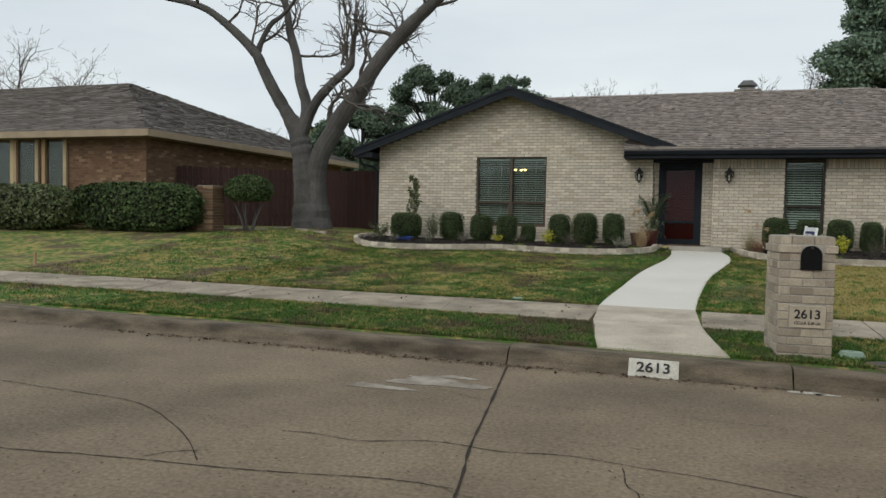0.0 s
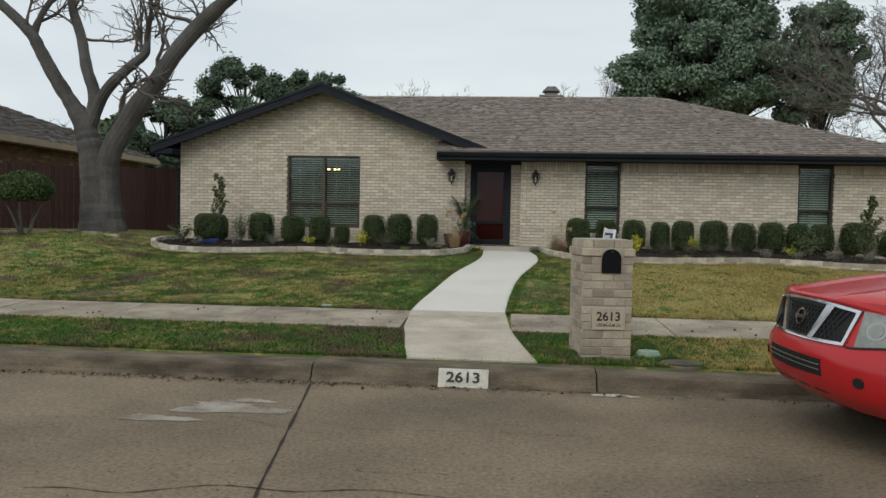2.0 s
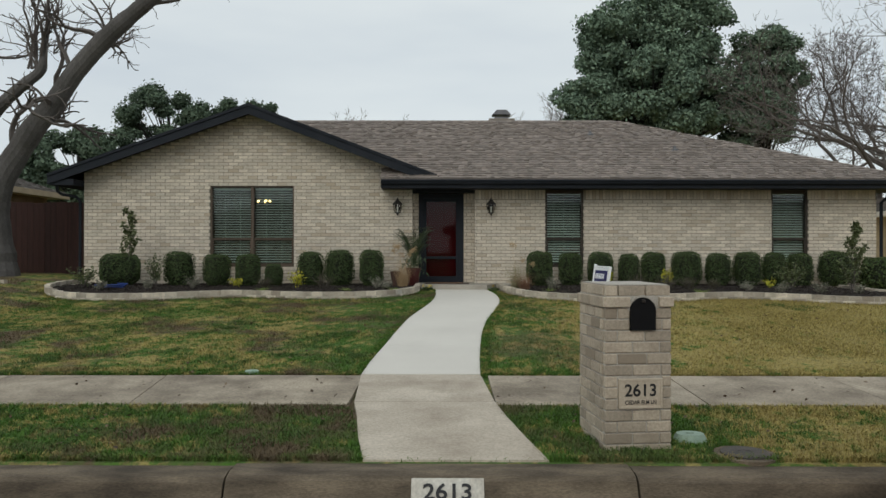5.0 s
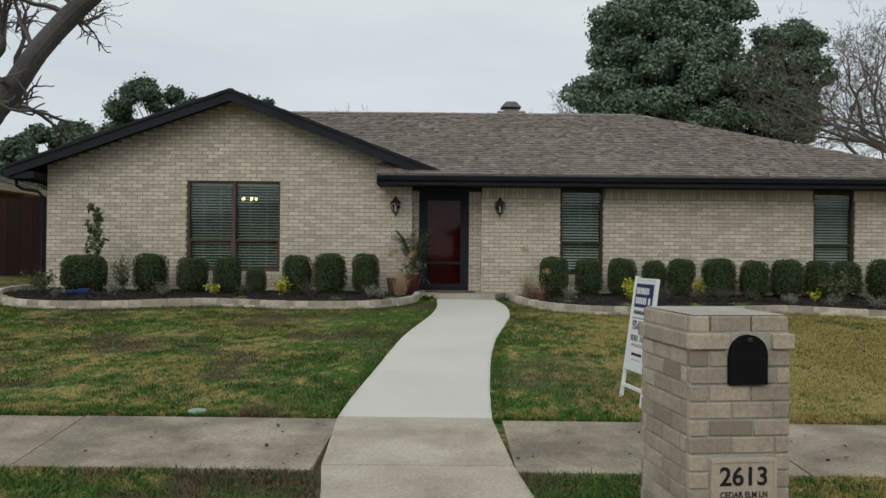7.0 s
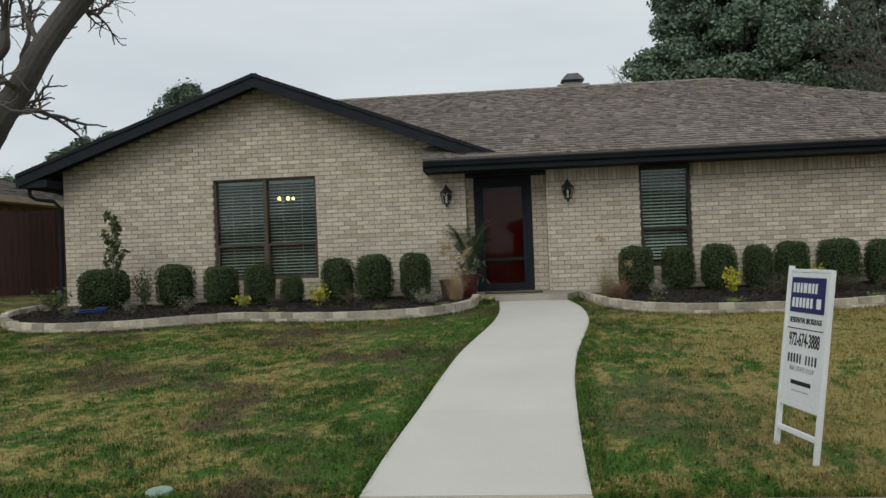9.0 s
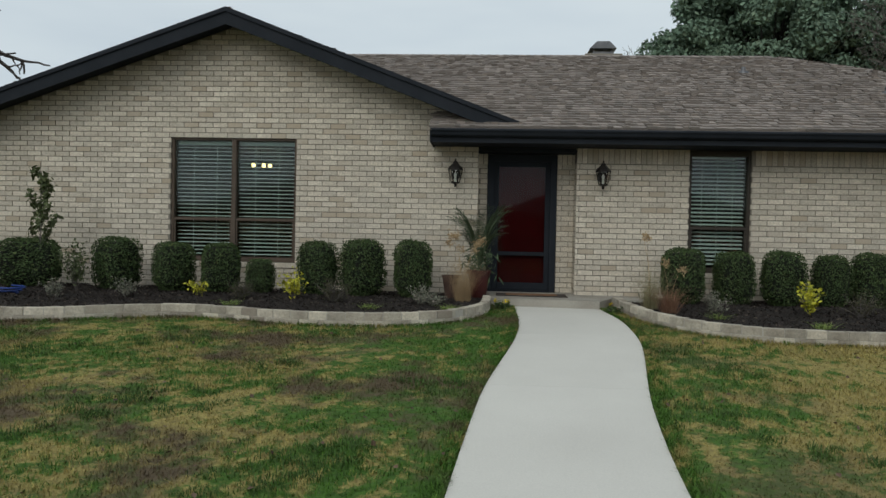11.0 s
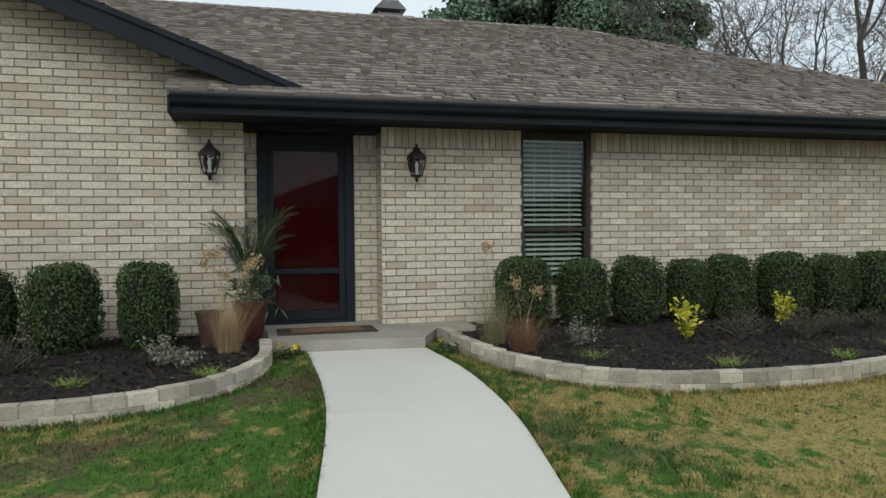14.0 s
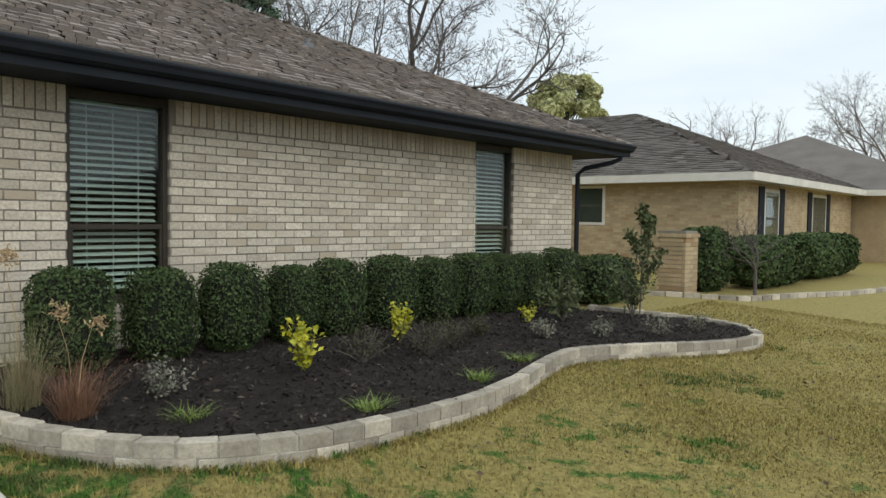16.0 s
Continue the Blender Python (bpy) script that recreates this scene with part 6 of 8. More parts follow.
slope_shingles(left_house, (-36.55, LY0 - 0.55, 2.894), (1, 0, 0), (0, 1 / k2, 0.40 / k2), [(6.0, 0), (20.1, 0), (20.1 - half_l, half_l * k2), (6.0, half_l * k2)], 71, M_SHINGLE_N)
slope_shingles(left_house, (LX1 + 0.55, LY0 - 0.55, 2.894), (0, 1, 0), (-1 / k2, 0, 0.40 / k2), [(0, 0), (2 * half_l, 0), (half_l, half_l * k2)], 72, M_SHINGLE_N)
for vx, vy, vz in ((-19.6, 1.5, 4.1), (-18.0, 3.8, 3.45)):
    bm = bmesh.new()
    ring(bm, [(0.04, -0.3), (0.04, 0.12), (0.1, 0.12), (0.1, 0.17), (0.03, 0.19)], 10)
    for v in bm.verts:
        v.co += Vector((vx, vy, vz))
    part("vent", bm, M_METALV, left_house, "small roof vent")


def brick_pier(name, label, x, y, z, w, h, material, seed):
    t = thing(name, label, "brick pier", (x, y, z))
    V, F = boxes([(-w / 2 + 0.01, w / 2 - 0.01, -w / 2 + 0.01, w / 2 - 0.01, 0, h - 0.02)])
    put("core", V, F, M_MORTAR, t)
    rng = np.random.default_rng(seed)
    r = 0
    while (r + 1) * 0.076 <= h:
        e = 0.02 if (r + 2) * 0.076 > h else 0
        W = w / 2 + e
        za, zb = r * 0.076, r * 0.076 + 0.066
        c = W * (-0.2 if r % 2 else 0.25)
        for s in ((-W, c - 0.005, -W, -W + 0.05), (c + 0.005, W, -W, -W + 0.05), (-W, c - 0.005, W - 0.05, W), (c + 0.005, W, W - 0.05, W), (-W, -W + 0.05, -W + 0.055, W - 0.055), (W - 0.05, W, -W + 0.055, W - 0.055)):
            V, F = boxes([(*s, za, zb)])
            put("brick", V, F, material, t)
        r += 1
    return t


brick_pier("brick_pier", "brown brick pier standing beside the dark hedge", -14.5, -2.6, float(ground_z(-14.5, -2.6)), 0.5, 1.25, M_BROWNBRICK, 81)
lw = thing("garden_wall", "low brown brick garden wall under the hedge", "garden wall", (0, 0, 0))
V, F = boxes([(-15.6, -14.76, -2.7, -2.5, -0.2, 0.62)])
put("core", V, F, M_MORTAR, lw)
S = [s for s in bricks_on(lw, -15.6, -14.76, 0.05, 0.62, [], None, None, y=-2.7, seed=82)]
V, F = boxes(S)
put("bricks", V, F, M_BROWNBRICK, lw, "", "stuff")

# ---- fence ----
fence = thing("fence", "tall dark red stained board fence between the houses", "fence")
rng = np.random.default_rng(91)


def fence_run(x0, y0, x1, y1, top=1.62):
    n = int(math.hypot(x1 - x0, y1 - y0) / 0.145)
    for k in range(n):
        f = (k + 0.5) / n
        x, y = x0 + (x1 - x0) * f, y0 + (y1 - y0) * f
        z = float(ground_z(x, y))
        V, F = boxes([(-0.07, 0.07, -0.009, 0.009, 0, top + rng.uniform(-0.02, 0.02) + 0.1 - z)])
        ob = put("board", V, F, M_FENCE, fence)
        ob.location = (x, y + rng.uniform(-0.004, 0.004), z - 0.06)
        ob.rotation_euler = (0, 0, math.atan2(y1 - y0, x1 - x0))
    for zz in (0.5, 1.1, 1.6):
        V, F = boxes([(0, math.hypot(x1 - x0, y1 - y0), 0.012, 0.05, zz, zz + 0.09)])
        ob = put("rail", V, F, M_FENCE, fence)
        ob.location, ob.rotation_euler = (x0, y0, 0), (0, 0, math.atan2(y1 - y0, x1 - x0))


fence_run(-16.9, -1.0, -13.6, 1.6, 1.96)
fence_run(-13.6, 1.6, -10.7, 1.6, 1.96)

# ---- neighbouring house on the right ----
RX0, RY0n = 15.0, 0.05
right_house = hip_house("neighbour_house", "low tan brick house with grey hipped roof and white fascia", RX0, 25.6, RY0n, 14.0, 2.16, 0.42, 0.5, M_TANBRICK, M_SHINGLE_N, M_WHITE, -0.3)
hw_ = [(16.75, 17.9, 0.55, 2.05), (20.9, 22.4, 0.55, 2.05)]
house_rows(right_house, RX0, 25.6, RY0n, -0.1, 2.14, M_TANBRICK, hw_, seed=63)
house_rows(right_house, RY0n + 0.0, 9.0, RY0n, -0.1, 2.14, M_TANBRICK, [(3.5, 4.4, 1.08, 2.12)], (1, RX0), seed=64)
for a, b, c, d in hw_:
    w = box_part("window", a, b, RY0n - 0.03, RY0n + 0.02, c, d, M_WHITE, right_house, "white-framed window")
    box_part("pane", a + 0.08, b - 0.08, RY0n - 0.036, RY0n - 0.032, (c + d) / 2 + 0.03, d - 0.08, M_GLASS, w, "", 0)
    box_part("pane", a + 0.08, b - 0.08, RY0n - 0.036, RY0n - 0.032, c + 0.08, (c + d) / 2 - 0.03, M_GLASS, w, "", 0)
    # dark sheet in place of the unlit room behind these panes
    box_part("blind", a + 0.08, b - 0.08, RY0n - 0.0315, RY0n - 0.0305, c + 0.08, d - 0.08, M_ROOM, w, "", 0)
    for s0 in (a - 0.42, b + 0.02):
        box_part("shutter", s0, s0 + 0.38, RY0n - 0.045, RY0n - 0.008, c - 0.03, d + 0.05, M_DARK, right_house, "black louvred shutter")
w = box_part("window", RX0 - 0.03, RX0 + 0.02, 3.5, 4.4, 1.08, 2.12, M_WHITE, right_house, "white-framed window")
box_part("pane", RX0 - 0.036, RX0 - 0.032, 3.58, 4.32, 1.62, 2.05, M_GLASS, w, "", 0)
box_part("pane", RX0 - 0.036, RX0 - 0.032, 3.58, 4.32, 1.15, 1.57, M_GLASS, w, "", 0)
# again a dark sheet painted for the unlit room
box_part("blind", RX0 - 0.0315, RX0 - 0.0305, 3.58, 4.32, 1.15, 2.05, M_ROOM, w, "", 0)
half_r = (25.6 - RX0 + 1.0) / 2
k3 = math.hypot(1, 0.42)
slope_shingles(right_house, (RX0 - 0.5, 14.5, 2.33), (0, -1, 0), (1 / k3, 0, 0.42 / k3), [(0, 0), (14.95, 0), (14.95 - half_r, half_r * k3), (half_r, half_r * k3)], 73, M_SHINGLE_N)
slope_shingles(right_house, (RX0 - 0.5, RY0n - 0.5, 2.33), (1, 0, 0), (0, 1 / k3, 0.42 / k3), [(0, 0), (2 * half_r, 0), (half_r, half_r * k3)], 74, M_SHINGLE_N)
garage = hip_house("neighbour_house", "brown brick wing of the house with a shingle roof", 25.75, 38.0, -2.6, 9.0, 2.16, 0.42, 0.5, M_TANBRICK, M_SHINGLE_N, M_WHITE, -0.3)
brick_pier("brick_pier", "tan brick pier beside clipped ivy", 9.9, -0.75, float(ground_z(9.9, -0.75)), 0.52, 1.12, M_TANBRICK, 83)

# ---- planting ----
def clipped_bush(name, w, d, h, seed, n, size=0.028, material=None, core_mat=None, round_=0.55):
    """A clipped bush: near-black core that paints its inner shade, and many small leaves on and near a rounded block.
    """
    rng = np.random.default_rng(seed)
    root = new(name)
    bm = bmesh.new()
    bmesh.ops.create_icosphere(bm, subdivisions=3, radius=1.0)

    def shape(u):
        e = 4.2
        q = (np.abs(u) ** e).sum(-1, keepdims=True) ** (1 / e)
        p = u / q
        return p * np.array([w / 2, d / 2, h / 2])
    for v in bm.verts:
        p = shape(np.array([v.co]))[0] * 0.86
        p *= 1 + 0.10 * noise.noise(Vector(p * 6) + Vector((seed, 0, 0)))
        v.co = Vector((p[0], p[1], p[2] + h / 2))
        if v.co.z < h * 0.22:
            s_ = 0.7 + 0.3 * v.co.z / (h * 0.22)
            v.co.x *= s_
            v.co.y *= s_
    part("core", bm, core_mat or M_SHADECORE, root)
    U = rng.normal(size=(n, 3))
    U /= np.linalg.norm(U, axis=1)[:, None]
    P = shape(U)
    lump = np.array([noise.noise(Vector(p * 5) + Vector((seed, 3, 0))) for p in P])
    P = P * (rng.uniform(0.88, 1.02, n) + 0.07 * lump)[:, None]
    stray = rng.uniform(0, 1, n) < 0.03
    P[stray] *= 1.06
    P[:, 2] += h / 2
    low = P[:, 2] < h * 0.22
    P[low, :2] *= (0.75 + 0.25 * np.clip(P[low, 2:3], 0, None) / (h * 0.22))
    P[:, 2] = np.maximum(P[:, 2], 0.02)
    V, F = leaves(P, size, rng, U, 0.7, 1.5)
    put("foliage", V, F, material or M_LEAF, root, "", "stuff")
    return root


protos = [clipped_bush("hedge_bush", 0.62, 0.58, 0.80, 100 + k, 6000, 0.0215) for k in range(4)]
used = set()


def bush(k, x, y, sx, sz, rz, label, group="", sy=None):
    """Stand one of the four bushes at a place, scaled."""
    p = protos[k % 4]
    z = bed_z(x, y) - 0.02
    if k % 4 not in used:
        used.add(k % 4)
        ob = p
        ob.matrix_basis = pose(x, y, z, 0, 0, rz) @ Matrix.Diagonal((sx, sy or sx, sz, 1))
    else:
        ob = copy_thing(p, pose(x, y, z, 0, 0, rz))
        ob.scale = (sx, sy or sx, sz)
    return tagged(ob, label, "bush", group)


HL = "clipped dark green evergreen bush against the brick wall"
left_bushes = [(-9.51, 1.33, 0.90), (-8.19, 0.95, 0.95), (-7.36, 0.90, 0.88), (-6.67, 0.84, 0.88), (-6.10, 0.62, 0.62), (-5.28, 0.83, 0.95), (-4.64, 0.92, 1.0), (-3.94, 0.85, 1.0)]
for k, (x, w, h) in enumerate(left_bushes):
    bush(k, x, -0.72, w, h, k * 67 + (0 if k else 20), ("wide rounded " if k == 0 else "small low " if k == 4 else "") + HL, "clipped bushes along the gable wall", min(w, 1.0))
right_bushes = [(-0.30, 1.12, 0.97), (0.36, 0.98, 0.93), (0.99, 1.04, 0.95), (1.60, 0.86, 0.90), (2.12, 1.0, 0.95), (2.83, 1.2, 0.97), (3.50, 0.98, 0.92), (4.12, 1.1, 0.96), (4.70, 0.9, 0.94), (5.24, 0.98, 0.92), (6.0, 1.35, 0.98)]
for k, (x, w, h) in enumerate(right_bushes):
    bush(k + 1, x + 0.045 * (x + 2.45), -0.58, w * 0.81, h * 1.0, (k * 53) % 14 - 7 + 90 * (k % 4 == 1) * 0, HL, "clipped bushes along the long wall", 0.9)


def tuft(name, label, cat, x, y, h, r, n, material, seed, leaf=0.02, stems=8, dome=0.8, z=None, twig=M_TWIG):
    """A loose small plant: thin stems with small leaves."""
    rng = np.random.default_rng(seed)
    t = thing(name, label, cat, (x, y, bed_z(x, y) - 0.01 if z is None else z))
    paths = []
    tips = []
    for k in range(stems):
        a = rng.uniform(0, 2 * math.pi)
        q = rng.uniform(0.2, 1.0)
        e = np.array([math.cos(a) * r * q, math.sin(a) * r * q, h * rng.uniform(0.55, 1.0) * (1 - 0.35 * q * dome)])
        m = e * np.array([0.4, 0.4, 0.5])
        paths.append([(np.zeros(3), 0.005), (m, 0.004), (e, 0.0015)])
        tips.append((m, e))
    V, F = tubes(paths, 4)
    put("stems", V, F, twig, t)
    P = []
    for _ in range(n):
        m, e = tips[rng.integers(len(tips))]
        f = rng.uniform(-0.3, 1.05)
        P.append(m + (e - m) * f + rng.normal(0, r * 0.13, 3))
    P = np.array(P)
    P[:, 2] = np.maximum(P[:, 2], 0.01)
    V, F = leaves(P, leaf, rng, np.array([0, 0, 0.6]), 0.9, 1.8)
    put("foliage", V, F, material, t, "", "stuff")
    return t


def grass_tuft(name, label, x, y, h, r, n, material, seed, spread=0.45, width=0.005, plume=0):
    rng = np.random.default_rng(seed)
    t = thing(name, label, "grass clump", (x, y, bed_z(x, y) - 0.02))
    a, q = rng.uniform(0, 2 * np.pi, n), np.sqrt(rng.uniform(0, 1, n)) * r
    P = np.stack([np.cos(a) * q, np.sin(a) * q, np.zeros(n)], 1)
    # arching blades of four pieces each, of uneven height
    hh, aa = h * rng.uniform(0.35, 1.1, n), rng.uniform(0, 2 * np.pi, n)
    dd = np.stack([np.cos(aa), np.sin(aa), np.zeros(n)], 1)
    ww = np.stack([-np.sin(aa), np.cos(aa), np.zeros(n)], 1) * width / 2
    reach = hh * rng.uniform(0.05, 1.0, n) * spread
    rows_ = []
    for s_ in (0, 0.35, 0.65, 0.88, 1.0):
        c_ = P + dd * (reach * s_ ** 1.2)[:, None] + np.outer(hh * (s_ - 0.28 * min(spread, 1.2) * s_ ** 3), (0, 0, 1))
        rows_ += [c_ - ww * (1.05 - s_), c_ + ww * (1.05 - s_)]
    V = np.stack(rows_, 1).reshape(-1, 3)
    F = (np.array([[0, 1, 3, 2], [2, 3, 5, 4], [4, 5, 7, 6], [6, 7, 9, 8]])[None] + 10 * np.arange(n)[:, None, None]).reshape(-1, 4)
    put("blades", V, F, material, t, "", "stuff")
    for k in range(plume):
        a = rng.uniform(0, 6.28)
        e = np.array([math.cos(a) * r * 2.2, math.sin(a) * r * 1.4, h * rng.uniform(0.95, 1.25)])
        V, F = tubes([[(np.zeros(3), 0.002), (e * np.array([0.35, 0.35, 0.62]), 0.0016), (e, 0.001)]], 4)
        put("stalk", V, F, M_STRAW, t)
        Q = e + rng.normal(0, 0.028, (90, 3)) + np.array([0.03, 0, -0.01])
        V, F = leaves(Q, 0.012, rng, None, 1, 2.5)
        put("plume", V, F, M_STRAW, t, "pale feathery seed head")
    return t


tuft("yellow_shrub", "small bright yellow-leaved shrub in dark mulch", "shrub", 1.02, -1.72, 0.44, 0.20, 340, M_YELLOW, 201, 0.030, 12, 0.4)
tuft("yellow_shrub", "small upright bright yellow-leaved shrub in dark mulch", "shrub", 2.38, -1.42, 0.48, 0.15, 340, M_YELLOW, 202, 0.030, 10, 0.3)
tuft("yellow_shrub", "small bright yellow-leaved shrub in dark mulch", "shrub", -5.45, -1.35, 0.42, 0.24, 300, M_YELLOW, 203, 0.030, 12, 0.5)
tuft("yellow_shrub", "small bright yellow-leaved shrub in dark mulch", "shrub", -6.72, -1.35, 0.26, 0.18, 170, M_YELLOW, 204, 0.028, 10, 0.6)
tuft("yellow_shrub", "small bright yellow-leaved shrub in dark mulch", "shrub", 4.6, -1.3, 0.25, 0.14, 130, M_YELLOW, 205, 0.028, 8, 0.6)
for k, (x, y, s) in enumerate([(-0.12, -1.72, 1.1), (3.79, -2.05, 0.9), (4.37, -2.4, 0.9), (4.95, -2.75, 0.95), (5.6, -2.85, 0.9), (-3.75, -1.6, 1.0), (-3.55, -1.75, 0.8), (-7.6, -1.65, 1.0), (-8.4, -1.9, 1.0), (-9.3, -2.1, 0.9)]):
    tuft("silver_shrub", "low grey-leaved dusty shrub in dark mulch", "shrub", x, y, 0.26 * s, 0.20 * s, 420, M_SAGE, 210 + k, 0.018, 14, 0.6)
for k, (x, y, s) in enumerate([(1.62, -1.75, 1.15), (2.25, -1.9, 1.2), (2.75, -1.75, 1.0), (-4.85, -1.65, 1.2), (-6.1, -1.5, 0.9), (3.3, -1.6, 0.8)]):
    tuft("brown_shrub", "low dull brown-green rounded shrub in dark mulch", "shrub", x, y, 0.30 * s, 0.24 * s, 800, M_DULL, 230 + k, 0.014, 30, 0.6)
tuft("green_shrub", "loose small green shrub beside the clipped bushes", "shrub", 4.95, -1.55, 0.62, 0.34, 520, M_OLIVE, 240, 0.035, 16, 0.4)
tuft("green_shrub", "loose small green shrub with narrow leaves", "shrub", -9.9, -1.6, 0.5, 0.35, 420, M_OLIVE, 241, 0.030, 14, 0.4)
tuft("green_shrub", "loose small green shrub at the end of the bed", "shrub", 6.0, -1.9, 0.75, 0.3, 520, M_OLIVE, 242, 0.034, 16, 0.4)
tuft("green_shrub", "loose small olive shrub beside the clipped bushes", "shrub", -8.55, -1.15, 0.72, 0.28, 520, M_OLIVE, 243, 0.030, 14, 0.4)
grass_tuft("ornamental_grass", "rust-brown clump of ornamental grass in the bed corner", -0.66, -1.78, 0.52, 0.09, 620, M_RUST, 250, 1.15, 0.0026, 2)
grass_tuft("ornamental_grass", "tall pale green-brown ornamental grass beside the rust clump", -0.80, -1.35, 0.78, 0.10, 420, M_PALEGR, 251, 0.9, 0.0026, 2)
grass_tuft("ornamental_grass", "straw-coloured ornamental grass with drooping seed heads", -3.22, -1.15, 0.74, 0.10, 700, M_STRAW, 252, 0.8, 0.0026, 9)
for k, (x, y) in enumerate([(-0.22, -2.25), (0.74, -2.78), (2.72, -2.55), (1.92, -2.72), (-4.3, -2.2), (-3.35, -2.1), (-6.0, -2.2)]):
    grass_tuft("low_grass", "low lime-green grass tuft lying in the mulch", x, y, 0.13, 0.08, 150, M_LIME, 260 + k, 2.2, 0.007)


def sapling(x, y, h, seed, label, n=10):
    rng = np.random.default_rng(seed)
    t = thing("sapling", label, "young tree", (x, y, bed_z(x, y) - 0.02))
    paths, tips = [[((0, 0, 0), 0.010), ((0.03, 0, h * 0.5), 0.007), ((0.0, 0.02, h), 0.003)]], []
    for k in range(n):
        z = h * (0.25 + 0.7 * k / n)
        a = rng.uniform(0, 6.28)
        L = 0.42 * (1.15 - k / n)
        e = np.array([math.cos(a) * L * 0.6, math.sin(a) * L * 0.6, z + L])
        paths.append([((0.015, 0, z), 0.005), (((e[0]) * 0.6, e[1] * 0.6, z + L * 0.45), 0.003), (e, 0.0015)])
        tips.append((np.array([0, 0, z]), e))
    V, F = tubes(paths, 5)
    put("trunk", V, F, M_TWIG, t)
    P = []
    for _ in range(620):
        m, e = tips[rng.integers(len(tips))]
        P.append(m + (e - m) * rng.uniform(0.3, 1.05) + rng.normal(0, 0.03, 3))
    V, F = leaves(np.array(P), 0.040, rng, None, 1, 2.2)
    put("foliage", V, F, M_OLIVE, t, "", "stuff")


sapling(-9.28, -0.85, 1.80, 301, "thin young tree with sparse green leaves before the gable wall")
sapling(6.0, -2.0, 1.45, 302, "thin young tree with sparse green leaves at the house corner", 12)
tuft("flower_clump", "small green clump with yellow pansies beside the walk", "flowers", -1.22, -1.32, 0.10, 0.13, 260, M_LEAF, 310, 0.022, 8, 0.4, float(ground_z(-1.2, -1.3)))
tuft("flower_clump", "small green clump with yellow pansies beside the walk", "flowers", -2.72, -1.18, 0.10, 0.15, 260, M_LEAF, 311, 0.022, 8, 0.4, float(ground_z(-2.7, -1.2)))
for k, (x, y) in enumerate([(-1.28, -1.22), (-2.78, -1.1), (-2.62, -1.15), (-2.66, -1.25)]):
    z = float(ground_z(x, y))
    t = thing("pansy", "yellow pansy flower beside the walk", "flower", (x, y, z), 0, "pansies")
    V, F = leaves(np.random.default_rng(320 + k).normal(0, 0.012, (8, 3)) + np.array([0, 0, 0.11]), 0.026, np.random.default_rng(330 + k), None, 1, 1.1)
    put("petals", V, F, M_FLOWER, t)
    V, F = tubes([[((0, 0, 0), 0.003), ((0, 0, 0.11), 0.002)]], 4)
    put("stem", V, F, M_LEAF, t)

# potted palm
pm = thing("potted_palm", "potted feathery palm in a dark red glazed pot on the porch", "potted palm", (-3.02, -0.55, bed_z(-3.02, -0.55)))
pm.scale = (1.1, 1.0, 1.18)
bm = bmesh.new()
ring(bm, [(0.095, 0), (0.125, 0.16), (0.145, 0.29), (0.158, 0.29), (0.158, 0.33), (0.138, 0.33), (0.128, 0.28)], 24)
part("pot", bm, M_POT, pm, "dark red glazed pot")
rng = np.random.default_rng(340)
rachis, LV, LF, base = [], [], [], 0
for k in range(22):
    a = k * 2.4 + rng.uniform(-0.3, 0.3)
    out_ = rng.uniform(0.22, 0.52)
    top_ = rng.uniform(0.65, 1.20)
    pts = []
    for s in np.linspace(0, 1, 9):
        pts.append(np.array([math.cos(a) * out_ * s ** 1.5, math.sin(a) * out_ * 0.75 * s ** 1.5, 0.30 + top_ * (s - 0.32 * s ** 3)]))
    rachis.append([(p, 0.006 * (1 - 0.8 * i / 8)) for i, p in enumerate(pts)])
    for s in np.linspace(0.3, 1, 22):
        i = min(int(s * 8), 7)
        p = pts[i] + (pts[i + 1] - pts[i]) * (s * 8 - i)
        d = pts[i + 1] - pts[i]
        d /= np.linalg.norm(d)
        side = np.cross(d, (0, 0, 1))
        side /= np.linalg.norm(side) + 1e-6
        for sg_ in (-1, 1):
            L = 0.24 * math.sin(min(1, (1.05 - s) * 1.6 + 0.25) * 1.5)
            tip = p + (side * sg_ * 0.75 + d * 0.75 + np.array([0, 0, -0.12])) * L
            wv = np.cross(tip - p, (0, 0, 1))
            wv = wv / (np.linalg.norm(wv) + 1e-6) * 0.0045
            mid = (p + tip) / 2 + np.array([0, 0, 0.012])
            LV += [p, mid + wv, tip, mid - wv]
            LF.append([base, base + 1, base + 2, base + 3])
            base += 4
V, F = tubes(rachis, 5)
put("stems", V, F, M_PALM, pm)
put("fronds", LV, LF, M_PALM, pm, "long feathery green fronds")
V, F = leaves(rng.normal(0, 1, (260, 3)) * np.array([0.09, 0.09, 0.10]) + np.array([0, 0, 0.44]), 0.022, rng, None, 1, 5.0)
put("foliage", V, F, M_PALM, pm, "", "stuff")
p2 = thing("clay_pot", "brown clay pot half hidden behind dry grass", "plant pot", (-3.40, -0.72, bed_z(-3.40, -0.72)))
p2.scale = (0.72, 0.72, 0.72)
bm = bmesh.new()
ring(bm, [(0.11, 0), (0.14, 0.22), (0.17, 0.40), (0.185, 0.40), (0.185, 0.44), (0.16, 0.44), (0.15, 0.38)], 22)
part("pot", bm, M_POT2, p2)
hz = thing("garden_hose", "blue garden hose coiled on the mulch", "hose", (-9.25, -1.75, bed_z(-9.2, -1.7)))
pipe("hose", [(0.25 * math.cos(t) * (1 + 0.03 * t), 0.14 * math.sin(t) * (1 + 0.03 * t), 0.02 + 0.006 * t) for t in np.linspace(0, 14, 60)], 0.012, M_HOSE, hz)

